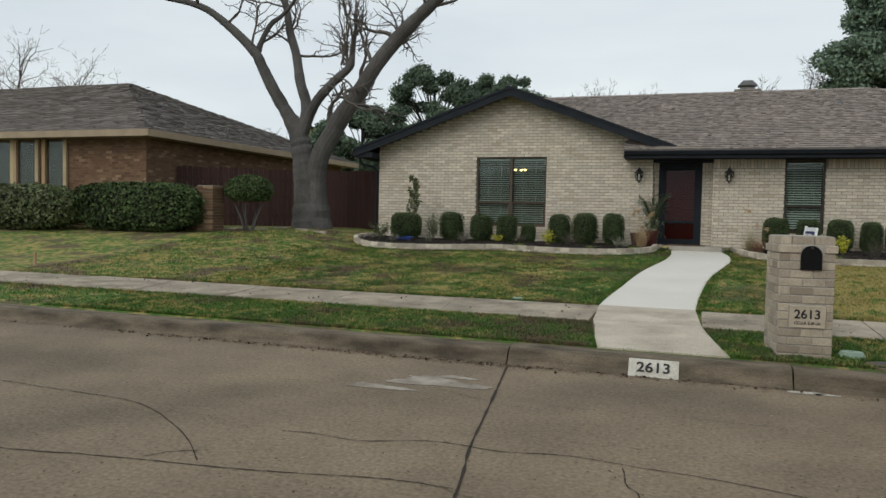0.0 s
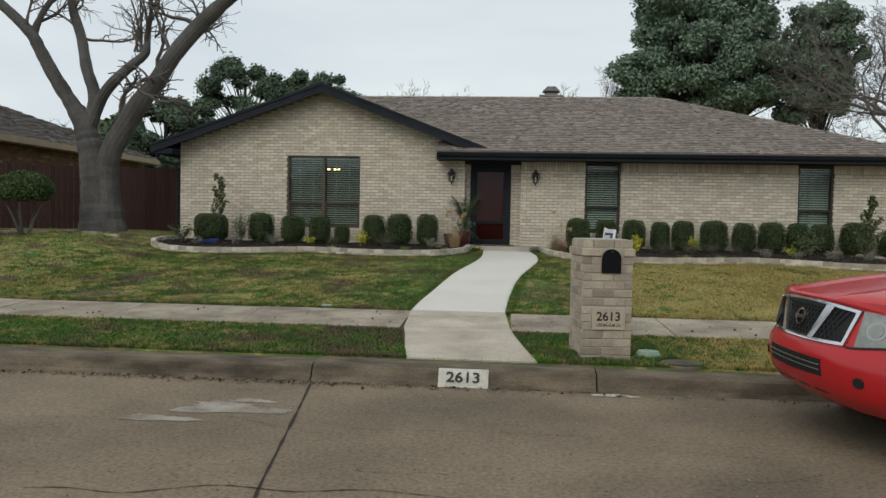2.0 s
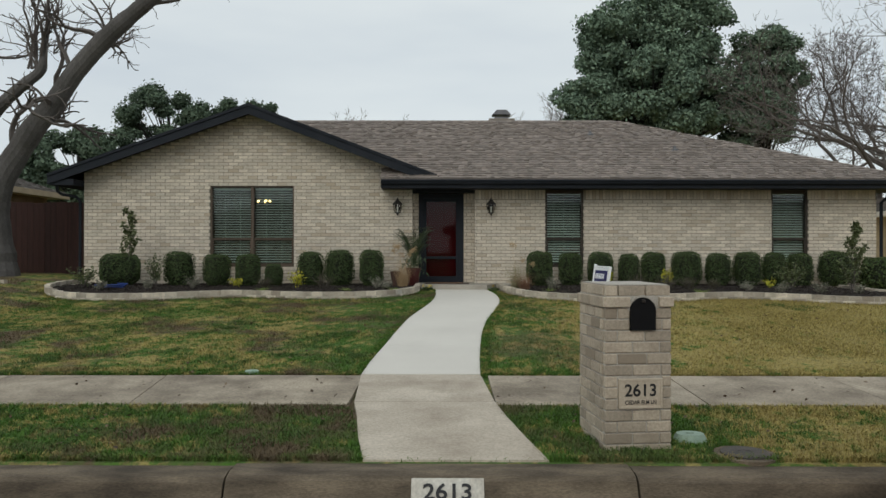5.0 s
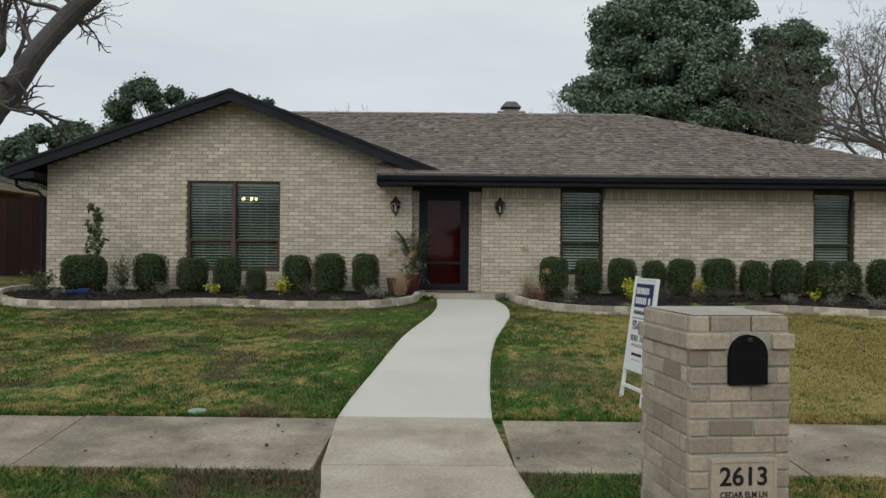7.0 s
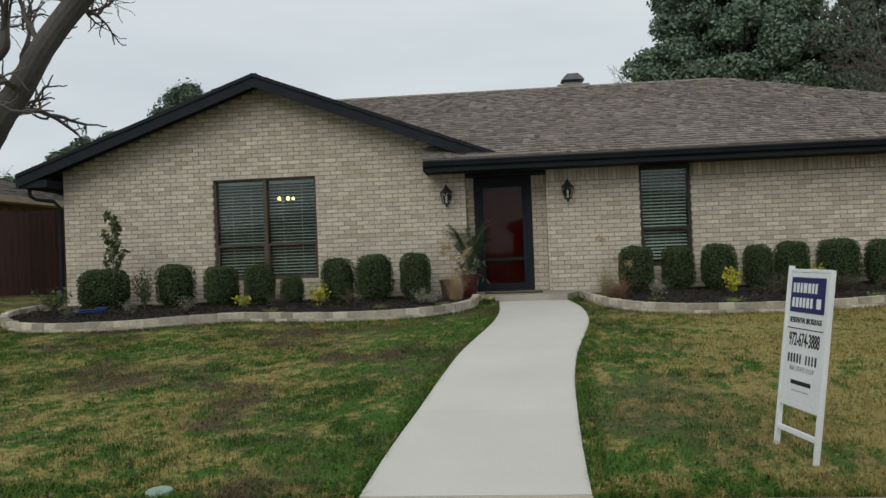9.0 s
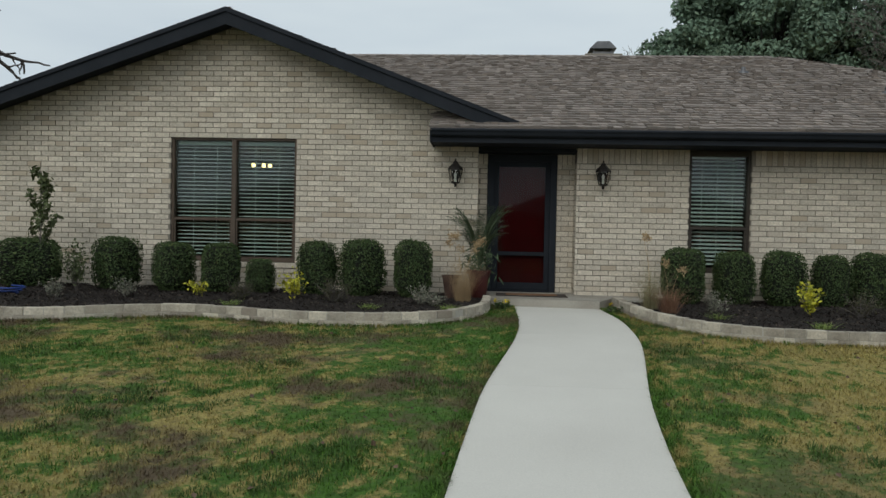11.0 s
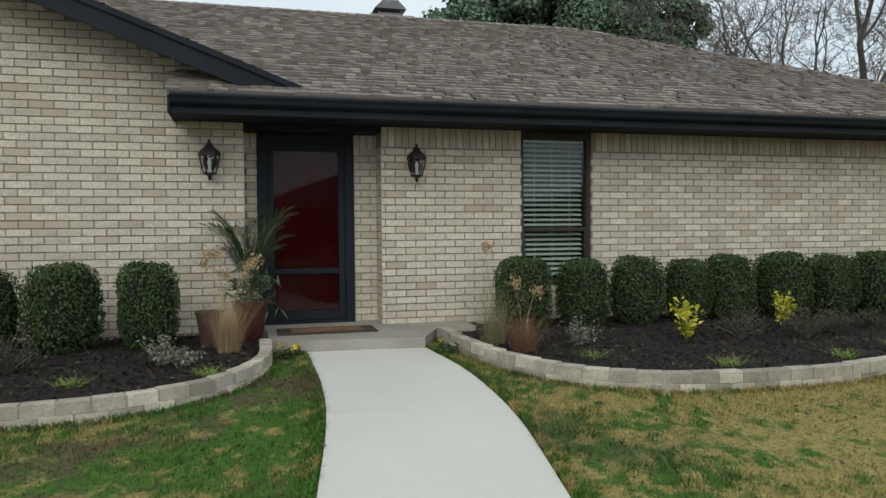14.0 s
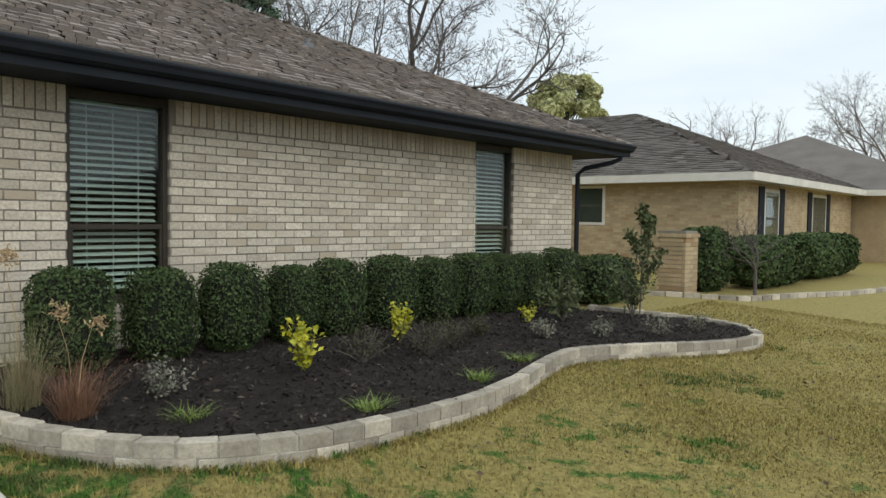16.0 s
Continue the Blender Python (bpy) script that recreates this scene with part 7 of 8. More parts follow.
# clipped ivy and hedges of the neighbours, and the topiary bush
def leaf_block(name, label, cat, x, y, z, w, d, h, n, seed, material=M_LEAF, size=0.05, rz=0):
    ob = clipped_bush(name, w, d, h, seed, n, size, material)
    ob.matrix_basis = pose(x, y, z, 0, 0, rz)
    return tagged(ob, label, cat)


leaf_block("ivy_mound", "block of clipped ivy beside the tan brick pier", "ivy", 10.85, -0.85, float(ground_z(10.8, -0.8)), 1.15, 0.8, 1.15, 4500, 401)
leaf_block("hedge", "long clipped dark green hedge before the tan brick house", "hedge", 13.3, -1.2, float(ground_z(13, -1)), 3.4, 1.0, 0.98, 9000, 402, size=0.06)
leaf_block("hedge", "long clipped dark green hedge before the tan brick house", "hedge", 17.0, -1.2, float(ground_z(13, -1)), 4.2, 1.1, 1.02, 8000, 403, size=0.07)
leaf_block("hedge", "dark loose evergreen hedge before the brown brick house", "hedge", -16.5, -3.1, float(ground_z(-16.7, -3.1)), 3.9, 1.1, 1.3, 9000, 404, size=0.07)
leaf_block("hedge", "olive loose shrubbery before the brown brick house", "hedge", -20.4, -3.5, float(ground_z(-20, -3.5)), 4.2, 1.2, 1.25, 9000, 405, M_OLIVE, 0.07)
leaf_block("shrub", "low dark shrub behind the last clipped bush", "shrub", 7.6, -0.55, float(ground_z(7.6, -.5)), 1.3, 0.8, 0.72, 3000, 406, size=0.04)
nb = tagged(new("edging_wall_3"), "low pale stone edging round the neighbouring bed", "edging", "", "structure")
pl3 = smooth_line([(9.2, -0.55), (9.6, -1.3), (10.1, -1.85), (11.5, -2.2), (13.2, -2.7), (15.0, -3.0), (18.0, -3.4)], 34)
for a, b in zip(pl3, pl3[1:]):
    t_ = math.degrees(math.atan2(b[1] - a[1], b[0] - a[0]))
    c = (a + b) / 2
    V, F = boxes([(-0.13, 0.13, -0.06, 0.06, -0.05, 0.05)])
    ob = put("block", V, F, M_EDGE, nb)
    ob.matrix_basis = pose(c[0], c[1], float(ground_z(c[0], c[1])) + 0.03, 0, 0, t_)
tt = thing("stone_edging", "thin pale stone border lying in the grass below the tree", "stone edging")
for k, (x, y) in enumerate([(-14.3, -1.9), (-13.9, -1.95), (-13.5, -1.7), (-13.1, -1.3), (-12.2, -1.6), (-11.6, -1.75)]):
    V, F = boxes([(-0.2, 0.2, -0.05, 0.05, -0.03, 0.05)])
    ob = put("stone", V, F, M_EDGE, tt)
    ob.matrix_basis = pose(x, y, float(ground_z(x, y)), 0, 0, (5, -10, 25, 40, -5, -12)[k])
stump = thing("survey_stake", "short pale wooden stake standing in the grass", "stake", (-14.1, -8.6, float(ground_z(-14.1, -8.6))))
box_part("post", -0.03, 0.03, -0.02, 0.02, -0.05, 0.28, M_STRAW, stump)

# ---- trees ----
def grow(rng, start, direction, radius, length, depth, paths, tips, up=0.15, wobble=0.22, split=3, shrink=0.68, droop=0.0, steps=5):
    """Branches that divide: every path is (point, radius) rows."""
    p, d = np.array(start, float), np.array(direction, float)
    d /= np.linalg.norm(d)
    rows = [(p.copy(), radius)]
    r1 = radius * 0.62
    for k in range(steps):
        d = d + rng.normal(0, wobble, 3) * 0.5 + np.array([0, 0, up * 0.3 - droop * 0.3])
        d /= np.linalg.norm(d)
        p = p + d * length / steps
        rows.append((p.copy(), radius + (r1 - radius) * (k + 1) / steps))
        if depth > 0 and k >= 1 and rng.uniform() < 0.55:
            s = rng.normal(0, 1, 3)
            s -= s.dot(d) * d
            s /= np.linalg.norm(s)
            dd = d * 0.6 + s * 0.8
            grow(rng, p, dd, rows[-1][1] * 0.55, length * shrink * rng.uniform(0.6, 1.0), depth - 1, paths, tips, up, wobble, split, shrink, droop, steps)
    paths.append(rows)
    if depth > 0:
        for _ in range(split - 1):
            s = rng.normal(0, 1, 3)
            s -= s.dot(d) * d
            s /= np.linalg.norm(s)
            grow(rng, p, d * 0.9 + s * rng.uniform(0.3, 0.75), r1 * 0.85, length * shrink * rng.uniform(0.75, 1.1), depth - 1, paths, tips, up, wobble, split, shrink, droop, steps)
    else:
        tips.append(p)


def bare_tree(name, label, x, y, z, height, seed, material, depth=4, spread=0.9, radius=0.2, limbs=5, split=3, lean=(0, 0)):
    rng = np.random.default_rng(seed)
    t = thing(name, label, "tree", (x, y, z))
    paths, tips = [], []
    th = height * 0.28
    paths.append([((0, 0, -0.2), radius * 1.3), ((0, 0, 0.3), radius), ((lean[0] * 0.2, lean[1] * 0.2, th), radius * 0.8)])
    for k in range(limbs):
        a = k * 2 * math.pi / limbs + rng.uniform(-0.3, 0.3)
        grow(rng, (lean[0] * 0.2, lean[1] * 0.2, th * rng.uniform(0.8, 1.0)), (math.cos(a) * spread + lean[0], math.sin(a) * spread + lean[1], 1.0), radius * 0.5, height * 0.30, depth, paths, tips, 0.12, 0.28, split, 0.68)
    thick = [q for q in paths if q[0][1] > radius * 0.10]
    thin = [q for q in paths if q[0][1] <= radius * 0.10]
    V, F = tubes(thick, 6)
    put("trunk", V, F, material, t)
    if thin:
        thin = [[(p, max(r, 0.007 if height > 2 else 0.002)) for p, r in q[::2]] for q in thin]
        V, F = tubes(thin, 3)
        put("twigs", V, F, material, t, "", "stuff")
    return t


def leafy_tree(name, label, x, y, z, height, crown, seed, material, clumps, per, size, trunk_r=0.3, crown_low=0.25, pointed=0.0, spiky=0.0, centres=None):
    """A trunk, limbs that reach clumps, and clumps of many leaves with gaps between."""
    rng = np.random.default_rng(seed)
    t = thing(name, label, "tree", (x, y, z))
    paths = [[((0, 0, -0.3), trunk_r * 1.3), ((0.05, 0, height * 0.2), trunk_r), ((0, 0.1, height * 0.55), trunk_r * 0.6), ((0, 0, height * 0.85), trunk_r * 0.15)]]
    PP, NN = [], []
    for k in range(clumps):
        if centres and k < len(centres):
            c = np.array(centres[k][:3])
            rad = centres[k][3]
        else:
            u = rng.normal(size=3)
            u /= np.linalg.norm(u)
            u *= rng.uniform(0.45, 1.0) ** 0.5
            f = (u[2] + 1) / 2
            wide = (1 - pointed * f) if pointed else math.sqrt(max(0.1, 1 - (abs(f - 0.42) / 0.62) ** 2.2))
            c = np.array([u[0] * crown * wide, u[1] * crown * wide * 0.9, height * (crown_low + (1 - crown_low) * f * 0.97)])
            rad = crown * (0.62 if clumps > 60 else 1.0) * rng.uniform(0.13, 0.27)
        paths.append([((0, 0, max(height * 0.15, c[2] * 0.6)), trunk_r * 0.2), (c * np.array([0.5, 0.5, 0.85]), trunk_r * 0.09), (c, 0.015)])
        m = int(per * (rad / (crown * (0.125 if clumps > 60 else 0.2))) ** 2)
        v = rng.normal(size=(m, 3))
        v /= np.linalg.norm(v, axis=1)[:, None]
        rr_ = rng.uniform(0.35, 1.0, m) ** 0.5 * (1 + spiky * rng.uniform(-0.3, 1.0, m) ** 3)
        v2 = v * rr_[:, None] * rad * np.array([1, 1, 0.78])
        PP.append(c + v2)
        NN.append(v)
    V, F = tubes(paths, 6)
    put("trunk", V, F, M_SHADETWIG, t)
    P, N = np.concatenate(PP), np.concatenate(NN)
    V, F = leaves(P, size, rng, N + np.array([0, 0, 0.3]), 0.9, 1.7)
    put("crown", V, F, material, t, "uneven leafy crown", "stuff")
    return t


# the large bare tree of the front lawn
ft = thing("front_tree", "large bare smooth-barked tree with thick forking grey limbs", "tree")
TY = -0.25
K = 1.0
rng = np.random.default_rng(501)


def at_limb(rows):
    """Rows (x, z, depth, radius) of a limb, as points in the plane of the tree."""
    return [((x, TY - 0.05 + y, z), r) for x, z, y, r in rows]


limbs = [at_limb(q) for q in (
    [(-12.72, -0.1, 0, 0.66), (-12.74, 0.3, 0, 0.53), (-12.78, 0.8, 0, 0.46), (-12.82, 1.5, 0, 0.41), (-12.92, 2.1, 0, 0.36), (-13.05, 2.6, 0, 0.31), (-13.2, 3.1, 0, 0.27), (-13.38, 3.4, 0, 0.22)],
    [(-13.15, 3.0, 0, 0.27), (-13.5, 3.6, -0.1, 0.20), (-13.9, 4.28, -0.2, 0.175), (-14.2, 4.9, -0.3, 0.16), (-14.45, 5.38, -0.4, 0.145), (-15.25, 6.15, -0.6, 0.12), (-16.1, 6.7, -0.8, 0.10), (-17.78, 7.12, -1.1, 0.08), (-19.5, 7.7, -1.4, 0.04)],
    [(-13.1, 2.95, 0, 0.22), (-13.0, 3.35, 0.1, 0.18), (-13.02, 3.9, 0.2, 0.16), (-13.22, 4.5, 0.2, 0.15), (-13.43, 5.35, 0.3, 0.13), (-13.72, 6.1, 0.4, 0.12), (-13.9, 6.8, 0.5, 0.10), (-14.3, 7.6, 0.7, 0.08), (-14.7, 8.4, 0.8, 0.05)],
    [(-13.0, 3.0, 0, 0.17), (-12.6, 3.75, -0.1, 0.14), (-12.15, 4.2, -0.2, 0.13), (-11.65, 4.55, -0.3, 0.12), (-11.33, 4.85, -0.3, 0.11), (-11.3, 5.35, -0.3, 0.05), (-11.15, 6.1, -0.3, 0.03)],
    [(-12.45, -0.1, 0, 0.50), (-12.5, 0.9, 0, 0.34), (-12.55, 1.7, 0, 0.31), (-12.35, 2.35, -0.1, 0.28), (-12.0, 2.95, -0.1, 0.27), (-11.55, 3.55, -0.2, 0.25), (-11.13, 4.05, -0.2, 0.23), (-10.57, 4.78, -0.3, 0.21), (-9.87, 5.48, -0.4, 0.20), (-9.08, 6.12, -0.5, 0.17), (-8.42, 6.58, -0.6, 0.14), (-7.71, 7.0, -0.7, 0.11), (-7.0, 7.35, -0.8, 0.08), (-6.3, 7.8, -0.9, 0.04)],
    [(-14.4, 5.25, -0.3, 0.11), (-14.3, 5.7, -0.2, 0.08), (-14.05, 6.2, -0.1, 0.075), (-13.75, 6.45, 0, 0.06), (-13.3, 6.9, 0, 0.05), (-13.0, 7.6, 0.1, 0.035)],
)]


def smooth_limb(rows, n=5):
    P = np.array([p for p, r in rows])
    R = np.array([r for p, r in rows])
    Q = np.vstack([2 * P[0] - P[1], P, 2 * P[-1] - P[-2]])
    out = []
    for i in range(1, len(Q) - 2):
        for t in np.linspace(0, 1, n, endpoint=False):
            a, b, c, d = Q[i - 1], Q[i], Q[i + 1], Q[i + 2]
            out.append((0.5 * (2 * b + (c - a) * t + (2 * a - 5 * b + 4 * c - d) * t ** 2 + (3 * b - a - 3 * c + d) * t ** 3), (R[i - 1] * (1 - t) + R[i] * t) * (1 + rng.normal(0, 0.03))))
    out.append((P[-1], R[-1]))
    return out


V, F = tubes([smooth_limb(q) for q in limbs[:1] + limbs[4:5]], 14)
tr_ = put("trunk", V, F, M_BARK, ft, "forked trunk with smooth grey bark")
for q in limbs[1:4] + limbs[5:]:
    V, F = tubes([smooth_limb(q)], 10)
    put("limb", V, F, M_BARK, ft)
paths, tips = [], []
for q in limbs[1:]:
    for (p, r) in q[4:]:
        for _ in range(2):
            d = rng.normal(0, 1, 3)
            d[2] = abs(d[2]) * 0.8 + 0.25
            grow(rng, p, d, max(r * 0.32, 0.018), rng.uniform(0.7, 1.3), 2, paths, tips, 0.1, 0.4, 3, 0.66)
for k in range(7):
    grow(rng, (-11.45 + rng.normal(0, 0.12), TY - 0.35, 4.85), (rng.normal(0, 0.22), rng.normal(0, 0.2), 1), 0.035, 1.3, 2, paths, tips, 0.3, 0.3, 3, 0.6)
V, F = tubes([[(p, max(r, 0.006)) for p, r in q] for q in paths], 4)
put("twigs", V, F, M_TWIG, ft, "crooked bare twigs", "stuff")

def lobes(spec, tree_x, seed):
    """Clumps on the outside of several rounded lobes (x, z, half width, half height, clump radius, number)."""
    rng = np.random.default_rng(seed)
    out = []
    for x, z, rx, rz, r, n in spec:
        for _ in range(n):
            u = rng.normal(size=3)
            u /= np.linalg.norm(u)
            f = rng.uniform(0.5, 1.04)
            out.append((x - tree_x + u[0] * rx * f, u[1] * rx * f * 0.8, z + 0.2 + u[2] * rz * f, r * rng.uniform(0.6, 1.25)))
    return out


MAG = lobes([(7.2, 8.0, 3.5, 2.4, 0.62, 110), (6.2, 10.6, 2.3, 1.9, 0.55, 60), (8.8, 11.3, 2.0, 1.8, 0.55, 50), (4.3, 7.6, 1.6, 1.5, 0.5, 30), (10.6, 8.2, 1.6, 2.2, 0.5, 36), (7.0, 12.6, 1.1, 1.2, 0.45, 20)], 7.4, 811)
leafy_tree("evergreen_tree", "tall dark green evergreen tree behind the house", 7.4, 17.5, -0.2, 12.6, 5.4, 511, M_TREELEAF, len(MAG), 700, 0.105, 0.4, 0.10, 0.0, 0.5, MAG)
MAG2 = lobes([(12.9, 9.8, 1.5, 1.7, 0.42, 44), (12.2, 7.2, 1.9, 1.7, 0.5, 40), (14.0, 8.9, 0.9, 0.8, 0.35, 14)], 12.8, 812)
leafy_tree("evergreen_tree", "dark green evergreen tree behind the house with gaps in its crown", 12.8, 18.0, -0.2, 11.0, 4.2, 512, M_TREELEAF, len(MAG2), 560, 0.105, 0.3, 0.12, 0.0, 0.5, MAG2)
leafy_tree("evergreen_tree", "dark green cedar tree beyond the gable roof", -17.0, 22.0, -0.2, 10.2, 3.6, 513, M_CEDAR, 130, 520, 0.10, 0.3, 0.12, 0.15, 0.7)
leafy_tree("evergreen_tree", "dark green cedar tree beyond the gable roof", -12.6, 22.5, -0.2, 9.3, 3.4, 514, M_CEDAR, 120, 520, 0.10, 0.3, 0.12, 0.15, 0.7)
leafy_tree("evergreen_tree", "dark green cedar tree beyond the gable roof", -14.6, 24.0, -0.2, 9.4, 2.8, 518, M_CEDAR, 80, 520, 0.10, 0.3, 0.3, 0.1, 0.7)
leafy_tree("evergreen_tree", "dark hazy green tree beyond the fence", -20.0, 18.5, -0.2, 7.0, 4.2, 515, M_CEDAR, 90, 450, 0.12, 0.3, 0.1, 0.0, 0.3)
leafy_tree("evergreen_tree", "dark hazy green tree beyond the fence", -26.5, 24.5, -0.2, 6.4, 3.6, 516, M_OLIVE, 34, 600, 0.18, 0.3, 0.1, 0.0, 0.3)
leafy_tree("evergreen_tree", "dark green tree beyond the neighbouring roof", -33.0, 28.0, -0.2, 6.6, 4.2, 520, M_CEDAR, 34, 500, 0.2, 0.3, 0.1, 0.0, 0.3)
leafy_tree("yellow_green_tree", "yellow-green leafed tree beyond the tan brick house", 41.0, 21.0, -0.2, 12.0, 2.9, 517, M_YTREE, 58, 520, 0.2, 0.3, 0.4)
bare_tree("bare_tree", "bare wide-spreading tree with dense fine twigs behind the house", 18.4, 14.5, -0.2, 15.0, 521, M_TWIG, 5, 1.2, 0.30, 6)
bare_tree("bare_tree", "bare spreading tree behind the house end", 15.6, 13.5, -0.2, 11.5, 522, M_TWIG, 5, 1.2, 0.22, 5)
bare_tree("bare_tree", "bare twiggy tree behind the evergreen", 2.4, 20.0, -0.2, 9.5, 523, M_HAZETWIG, 4, 0.9, 0.2, 5)
bare_tree("bare_tree", "distant bare tree beyond the ridge", -8.0, 26.0, -0.2, 10.0, 524, M_HAZETWIG, 4, 0.9, 0.2, 5)
bare_tree("bare_tree", "distant bare rounded tree beyond the neighbouring roof", -40.0, 14.5, -0.2, 12.5, 525, M_HAZETWIG, 4, 1.0, 0.25, 6)
bare_tree("bare_tree", "distant bare tree beyond the tan brick house", 62.0, 17.0, -0.2, 15, 526, M_HAZETWIG, 4, 1.0, 0.3, 6)
bare_tree("bare_tree", "distant bare tree beyond the tan brick house", 78.0, 8.0, -0.2, 17, 527, M_HAZETWIG, 5, 1.0, 0.3, 6)
bare_tree("bare_tree", "distant bare tree beyond the neighbouring roof", -30.0, 24.0, -0.2, 8.0, 528, M_HAZETWIG, 4, 1.0, 0.2, 5)
st = bare_tree("sapling_bare", "thin leafless young tree in the neighbouring bed", 10.9, -1.75, float(ground_z(10.9, -1.7)), 1.7, 530, M_TWIG, 3, 0.5, 0.03, 5)

# pom-pom topiary near the fence
tp = thing("topiary_bush", "round-clipped evergreen on bare crooked stems below the bare tree", "topiary", (-13.55, -2.2, float(ground_z(-13.5, -2.2))))
rng = np.random.default_rng(541)
V, F = tubes([[((0.1 * math.cos(a), 0.1 * math.sin(a), -0.02), 0.035), ((0.22 * math.cos(a), 0.2 * math.sin(a), 0.35), 0.028), ((0.42 * math.cos(a), 0.3 * math.sin(a), 0.75), 0.02)] for a in (0.2, 1.3, 2.6, 3.6, 4.9)], 6)
put("stems", V, F, M_BARK, tp)
u = rng.normal(size=(6500, 3))
u /= np.linalg.norm(u, axis=1)[:, None]
P = u * np.array([0.66, 0.6, 0.42]) * rng.uniform(0.8, 1.03, 6500)[:, None] + np.array([0, 0, 1.1])
P[:, 2] = np.maximum(P[:, 2], 0.82)
V, F = leaves(P, 0.045, rng, u, 0.7)
put("foliage", V, F, M_LEAF, tp, "", "stuff")
# inner shade of the topiary, put in as a near-black solid
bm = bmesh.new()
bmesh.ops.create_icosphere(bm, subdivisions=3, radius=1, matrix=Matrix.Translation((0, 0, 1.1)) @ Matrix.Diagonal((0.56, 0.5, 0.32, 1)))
part("core", bm, M_SHADECORE, tp)

# far treeline and houses across the street, behind the camera
def far_row(name, label, pts, seed, h, material=M_CEDAR):
    rng = np.random.default_rng(seed)
    t = tagged(new(name), label, "distant trees", "", "stuff")
    P = []
    for x, y in pts:
        hh = h * rng.uniform(0.6, 1.15)
        m = 420
        q = rng.normal(size=(m, 3)) * np.array([2.6, 2.6, hh * 0.22]) + np.array([x, y, hh * 0.5])
        P.append(q)
    P = np.concatenate(P)
    P[:, 2] = np.abs(P[:, 2])
    V, F = leaves(P, 0.45, rng, None, 1, 1.4)
    put("crowns", V, F, material, t, "", "stuff")


far_row("far_trees_1", "distant dark treeline beyond the gardens", [(x, 44 + 6 * math.sin(x)) for x in range(-70, 130, 5)], 551, 5.0)
for k, (x, s) in enumerate(((-14, 1), (6, 1), (26, 1), (-34, 1))):
    hip_house("opposite_house", "low brick house across the street", x - 8, x + 8, -46, -36, 2.3, 0.4, 0.5, M_BROWNBRICK if k % 2 else M_TANBRICK, M_SHINGLE_N, M_TANTRIM, -0.7)

# ---- leaf litter, grass and pieces ----
rng = np.random.default_rng(601)
lit = tagged(new("leaf_litter"), "scattered dry brown leaves along the kerb and on the lawn", "fallen leaves", "", "stuff")
n = 800
gx_ = np.where(rng.uniform(0, 1, n) < 0.6, rng.normal(-5.0, 2.2, n), rng.uniform(-12, 7, n))
gy_ = -12.56 - np.abs(rng.normal(0, 0.07, n))
A = np.stack([gx_, gy_, np.full(n, ROAD + 0.012)], 1)
n2 = 1500
x2, y2 = rng.uniform(-13, 9, n2), rng.uniform(-12.0, -2.8, n2)
B = np.stack([x2, y2, ground_z(x2, y2) + 0.035], 1)[~(inside(x2, y2, WALK_POLY) | inside(x2, y2, APRON))]
V, F = leaves(np.concatenate([A, B]), 0.028, rng, np.array([0, 0, 1.0]), 0.4, 1.3)
put("leaves", V, F, M_DRYLEAF, lit, "", "stuff")


def lawn_blades(name, n, x0, x1, y0, y1, seed, h=0.035, width=0.006):
    rng = np.random.default_rng(seed)
    x, y = rng.uniform(x0, x1, n), rng.uniform(y0, y1, n)
    bad = inside(x, y, WALK_POLY) | inside(x, y, SLAB) | inside(x, y, BL_POLY) | inside(x, y, BR_POLY) | inside(x, y, APRON) | ((y < -9.34) & (y > -10.66)) | (y < -12.17) | (y > 0) | (x < -14)
    bad |= (np.abs(x + 0.94) < 0.26) & (np.abs(y + 11.58) < 0.31)
    bad |= (np.hypot(x + 0.25, y + 12.0) < 0.2) | (np.hypot(x + 0.5, y + 11.62) < 0.13)
    x, y = x[~bad], y[~bad]
    V, F = blades(np.stack([x, y, ground_z(x, y) - 0.004], 1), h, rng, width, 1.2, 0.4)
    return V, F


Vs, Fs, b0 = [], [], 0
for args in ((150000, -9.5, 1.5, -12.17, -9.0, 611, 0.045, 0.007), (260000, -10, 4.5, -9.4, -1.0, 612, 0.036, 0.007), (110000, 2.0, 9.5, -9.4, -1.5, 613, 0.036, 0.008), (30000, -14, -9, -12.17, -1, 614, 0.04, 0.012), (30000, 1.5, 9.5, -12.17, -9.0, 615, 0.04, 0.010)):
    V, F = lawn_blades("x", *args)
    Vs.append(V)
    Fs.append(F + b0)
    b0 += len(V)
lawn = put("grass", np.concatenate(Vs), np.concatenate(Fs), M_BLADE, None, "short winter lawn, green and straw-coloured in patches", "stuff")
tagged(lawn, category="grass")

# darker green tufts
rng = np.random.default_rng(640)
cx_, cy_ = rng.uniform(-11, 6.5, 2600), rng.uniform(-12.1, -2.6, 2600)
lump = np.array([noise.noise(Vector((x * 0.9, y * 0.9, 5.0))) for x, y in zip(cx_, cy_)])
keep_ = (lump > np.where(cx_ > -0.6, 0.38, 0.10)) | ((cy_ < -10.7) & (cx_ > -6.5) & (cx_ < 0.5))
cx_, cy_ = np.repeat(cx_[keep_], 70), np.repeat(cy_[keep_], 70)
cx_, cy_ = cx_ + rng.normal(0, 0.06, len(cx_)), cy_ + rng.normal(0, 0.05, len(cy_))
bad = inside(cx_, cy_, WALK_POLY) | inside(cx_, cy_, BL_POLY) | inside(cx_, cy_, BR_POLY) | inside(cx_, cy_, APRON) | ((cy_ < -9.34) & (cy_ > -10.66)) | (cy_ < -12.17)
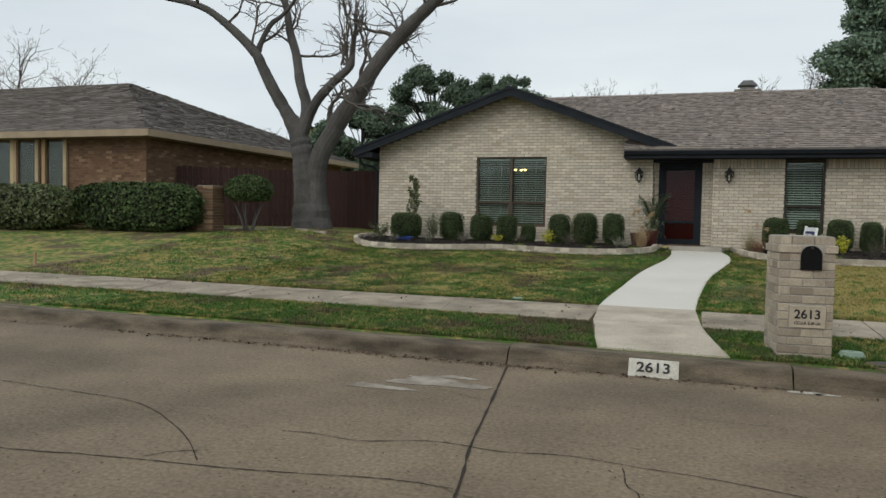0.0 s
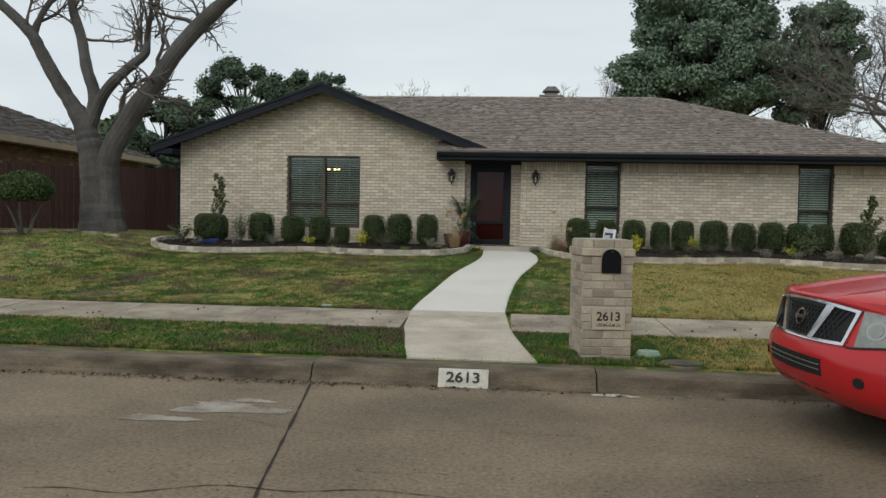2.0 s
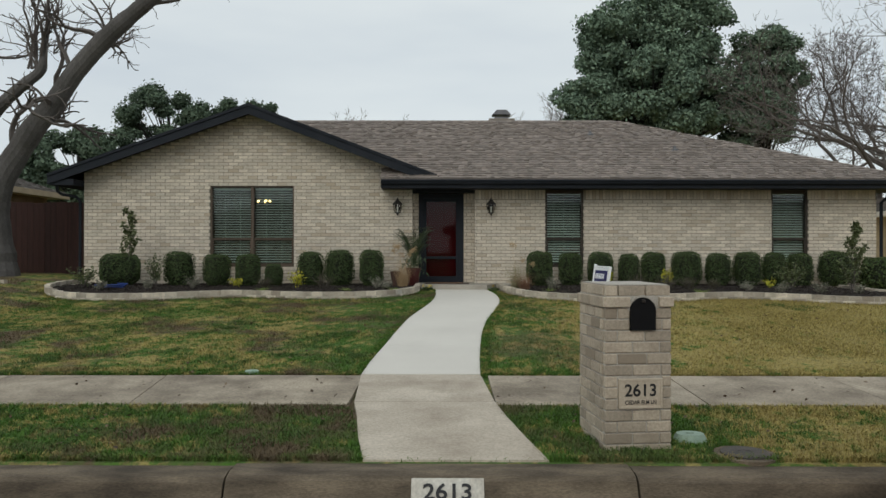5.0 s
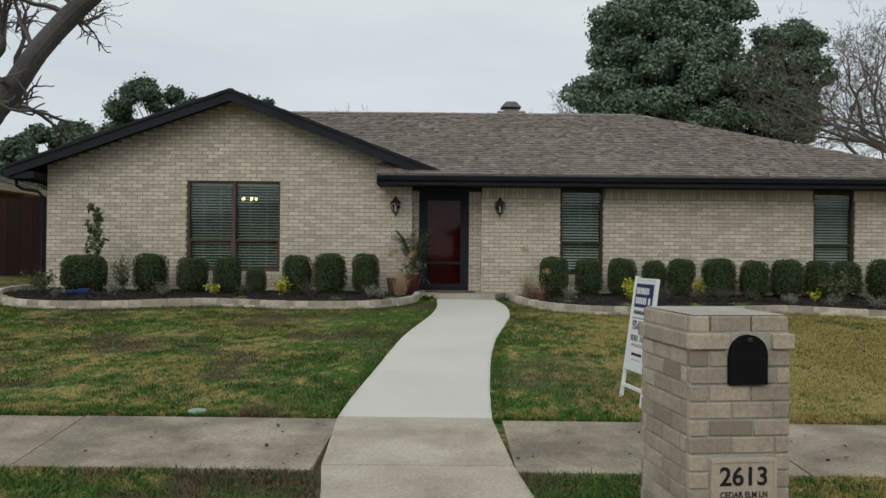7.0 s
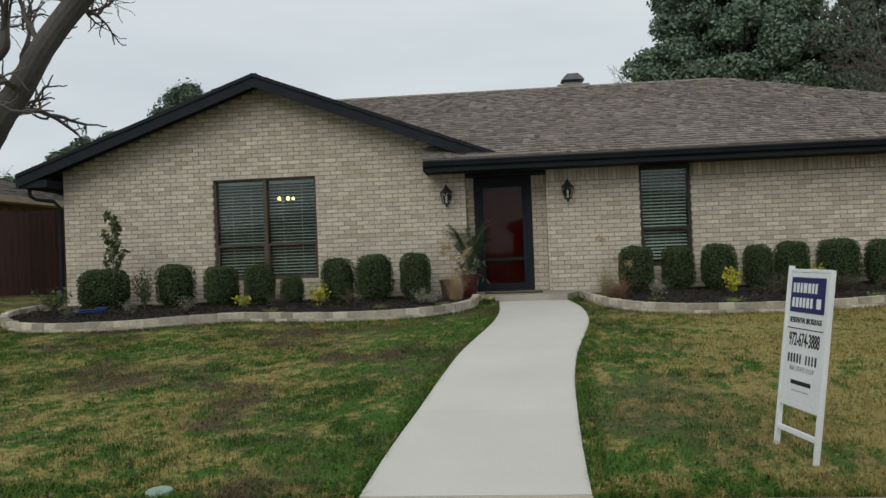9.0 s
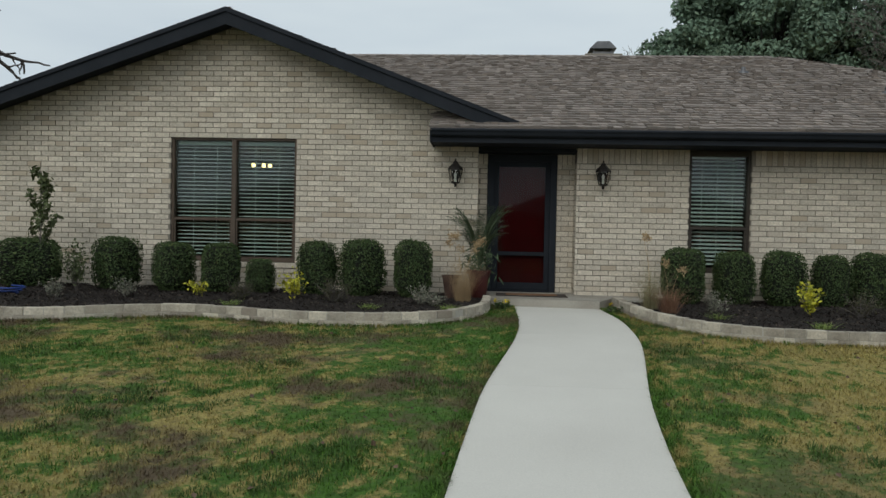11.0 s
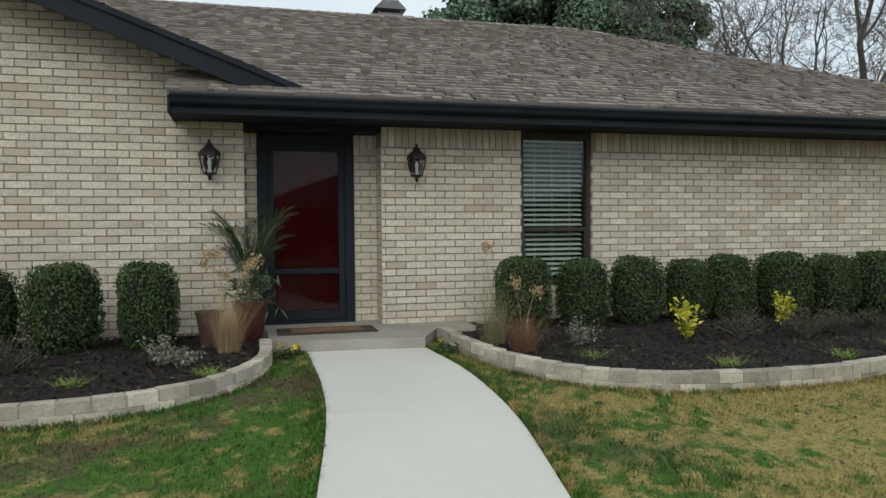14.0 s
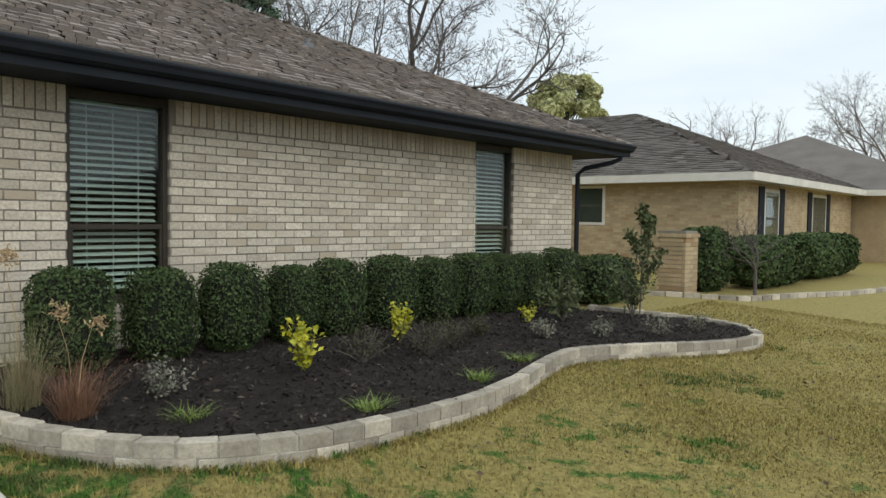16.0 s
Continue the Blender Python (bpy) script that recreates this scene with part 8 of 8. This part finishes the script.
bad |= (np.abs(cx_ + 0.94) < 0.26) & (np.abs(cy_ + 11.58) < 0.31)
bad |= (np.hypot(cx_ + 0.25, cy_ + 12.0) < 0.2) | (np.hypot(cx_ + 0.5, cy_ + 11.62) < 0.13)
cx_, cy_ = cx_[~bad], cy_[~bad]
V, F = blades(np.column_stack([cx_, cy_, ground_z(cx_, cy_) - 0.004]), 0.05, rng, 0.006, 0.9)
tagged(put("grass_tufts", V, F, M_GREENBL, None, "dark green tufts of winter grass in the lawn", "stuff"), category="grass")

# taller green fringe along the edges of walks and beds
rng = np.random.default_rng(620)
E = []
SW1, SW2 = smooth_line([(-14, -10.68), (-3.2, -10.68)], 60), smooth_line([(-1.7, -10.68), (9, -10.68)], 60)
for k in range(26000):
    if k % 3 == 0:
        q = (rng.uniform(-14, 9), -10.66 - abs(rng.normal(0, 0.05)))
    elif k % 3 == 1:
        q = (rng.uniform(-10, 8), -12.16 + abs(rng.normal(0, 0.04)))
    else:
        q = (rng.uniform(-12, 8), -9.33 + abs(rng.normal(0, 0.04)))
    if not inside(q[0], q[1], APRON) and not (abs(q[0] + 0.94) < 0.28 and abs(q[1] + 11.58) < 0.32) and not (-3.2 < q[0] < -1.9 and q[1] > -9.4):
        E.append(np.array(q))
for line, off in ((WL, -0.04), (WR, 0.04), (BL, -0.09), (BR, -0.09)):
    T = np.gradient(line, axis=0)
    N = np.stack([-T[:, 1], T[:, 0]], 1) / np.linalg.norm(T, axis=1)[:, None]
    s = 1 if line is not BL and line is not BR else 1
    for k in range(7000 if line is WL or line is WR else 9000):
        i = rng.integers(len(line) - 1)
        p = line[i] + (line[i + 1] - line[i]) * rng.uniform()
        o = N[i] * (abs(rng.normal(0, 0.05)) + 0.015)
        q = p + o * (1 if line is WR else -1) if line is not WL else p - o
        E.append(q)
E = np.array(E)
ok = ~(inside(E[:, 0], E[:, 1], APRON) | inside(E[:, 0], E[:, 1], WALK_POLY) | inside(E[:, 0], E[:, 1], SLAB) | inside(E[:, 0], E[:, 1], BL_POLY) | inside(E[:, 0], E[:, 1], BR_POLY))
E = E[ok]
V, F = blades(np.column_stack([E, ground_z(E[:, 0], E[:, 1]) - 0.004]), 0.055, rng, 0.007, 0.9)
tagged(put("grass_fringe", V, F, M_BLADE, None, "longer grass along the edges of the walk and beds", "stuff"), category="grass")

# shingles last
kk = math.hypot(1, SL)
shingle_rows(roof_front, (0, RY0, RZ0 + 0.004), (1, 0, 0), (0, 1 / kk, SL / kk), [(x, (y - RY0) * kk) for x, y in main_poly], 300, 701, 0.13, 0.11, (0, -3, 2.5))
g1 = math.hypot(1, 0.352)
shingle_rows(gable_left, (gl_x, 3.2, zl + 0.004), (0, -1, 0), (1 / g1, 0, 0.352 / g1), [(0, 0), (3.7, 0), (3.7, (PEAK[0] - gl_x) * g1), (3.2 - yv, (PEAK[0] - gl_x) * g1)], 40, 702)
g2 = math.hypot(1, 0.378)
shingle_rows(gable_right, (gr_x, GY0, zr + 0.004), (0, 1, 0), (-1 / g2, 0, 0.378 / g2), [(0, 0), (0.3, 0), (yv + 0.6, (gr_x - PEAK[0]) * g2), (0, (gr_x - PEAK[0]) * g2)], 60, 703)
h1 = math.hypot(5.72, ridge_z - RZ0)
sh = Vector((-5.72, 0, ridge_z - RZ0)).normalized()
shingle_rows(roof_hip, (8.22, RY0, RZ0 + 0.004), (0, 1, 0), tuple(sh), [(0, 0), (BACK - RY0, 0), (RIDGE - RY0, h1)], 0, 704)
# ridge and hip caps
caps = tagged(new("ridge_caps"), "overlapping shingle caps along ridge and hip", "ridge caps", "", "structure")
for A_, B_ in (((-7.2, RIDGE, ridge_z), (2.5, RIDGE, ridge_z)), ((8.22, RY0, RZ0), (2.5, RIDGE, ridge_z)), ((PEAK[0], GY0, PEAK[1]), (PEAK[0], yv, PEAK[1]))):
    A_, B_ = Vector(A_), Vector(B_)
    n = int((B_ - A_).length / 0.15)
    d = (B_ - A_).normalized()
    s = d.cross(Vector((0, 0, 1))).normalized()
    for k in range(n):
        p = A_ + d * (k * 0.15)
        q = p + d * 0.17
        up = Vector((0, 0, 0.028))
        V = [p + s * 0.12 - up * 1.6 + Vector((0, 0, 0.02)), p + up, p - s * 0.12 - up * 1.6 + Vector((0, 0, 0.02)), q + s * 0.12 - up * 1.9, q + up * 0.7, q - s * 0.12 - up * 1.9]
        put("cap", [tuple(v) for v in V], [[0, 1, 4, 3], [1, 2, 5, 4]], M_SHINGLE, caps)
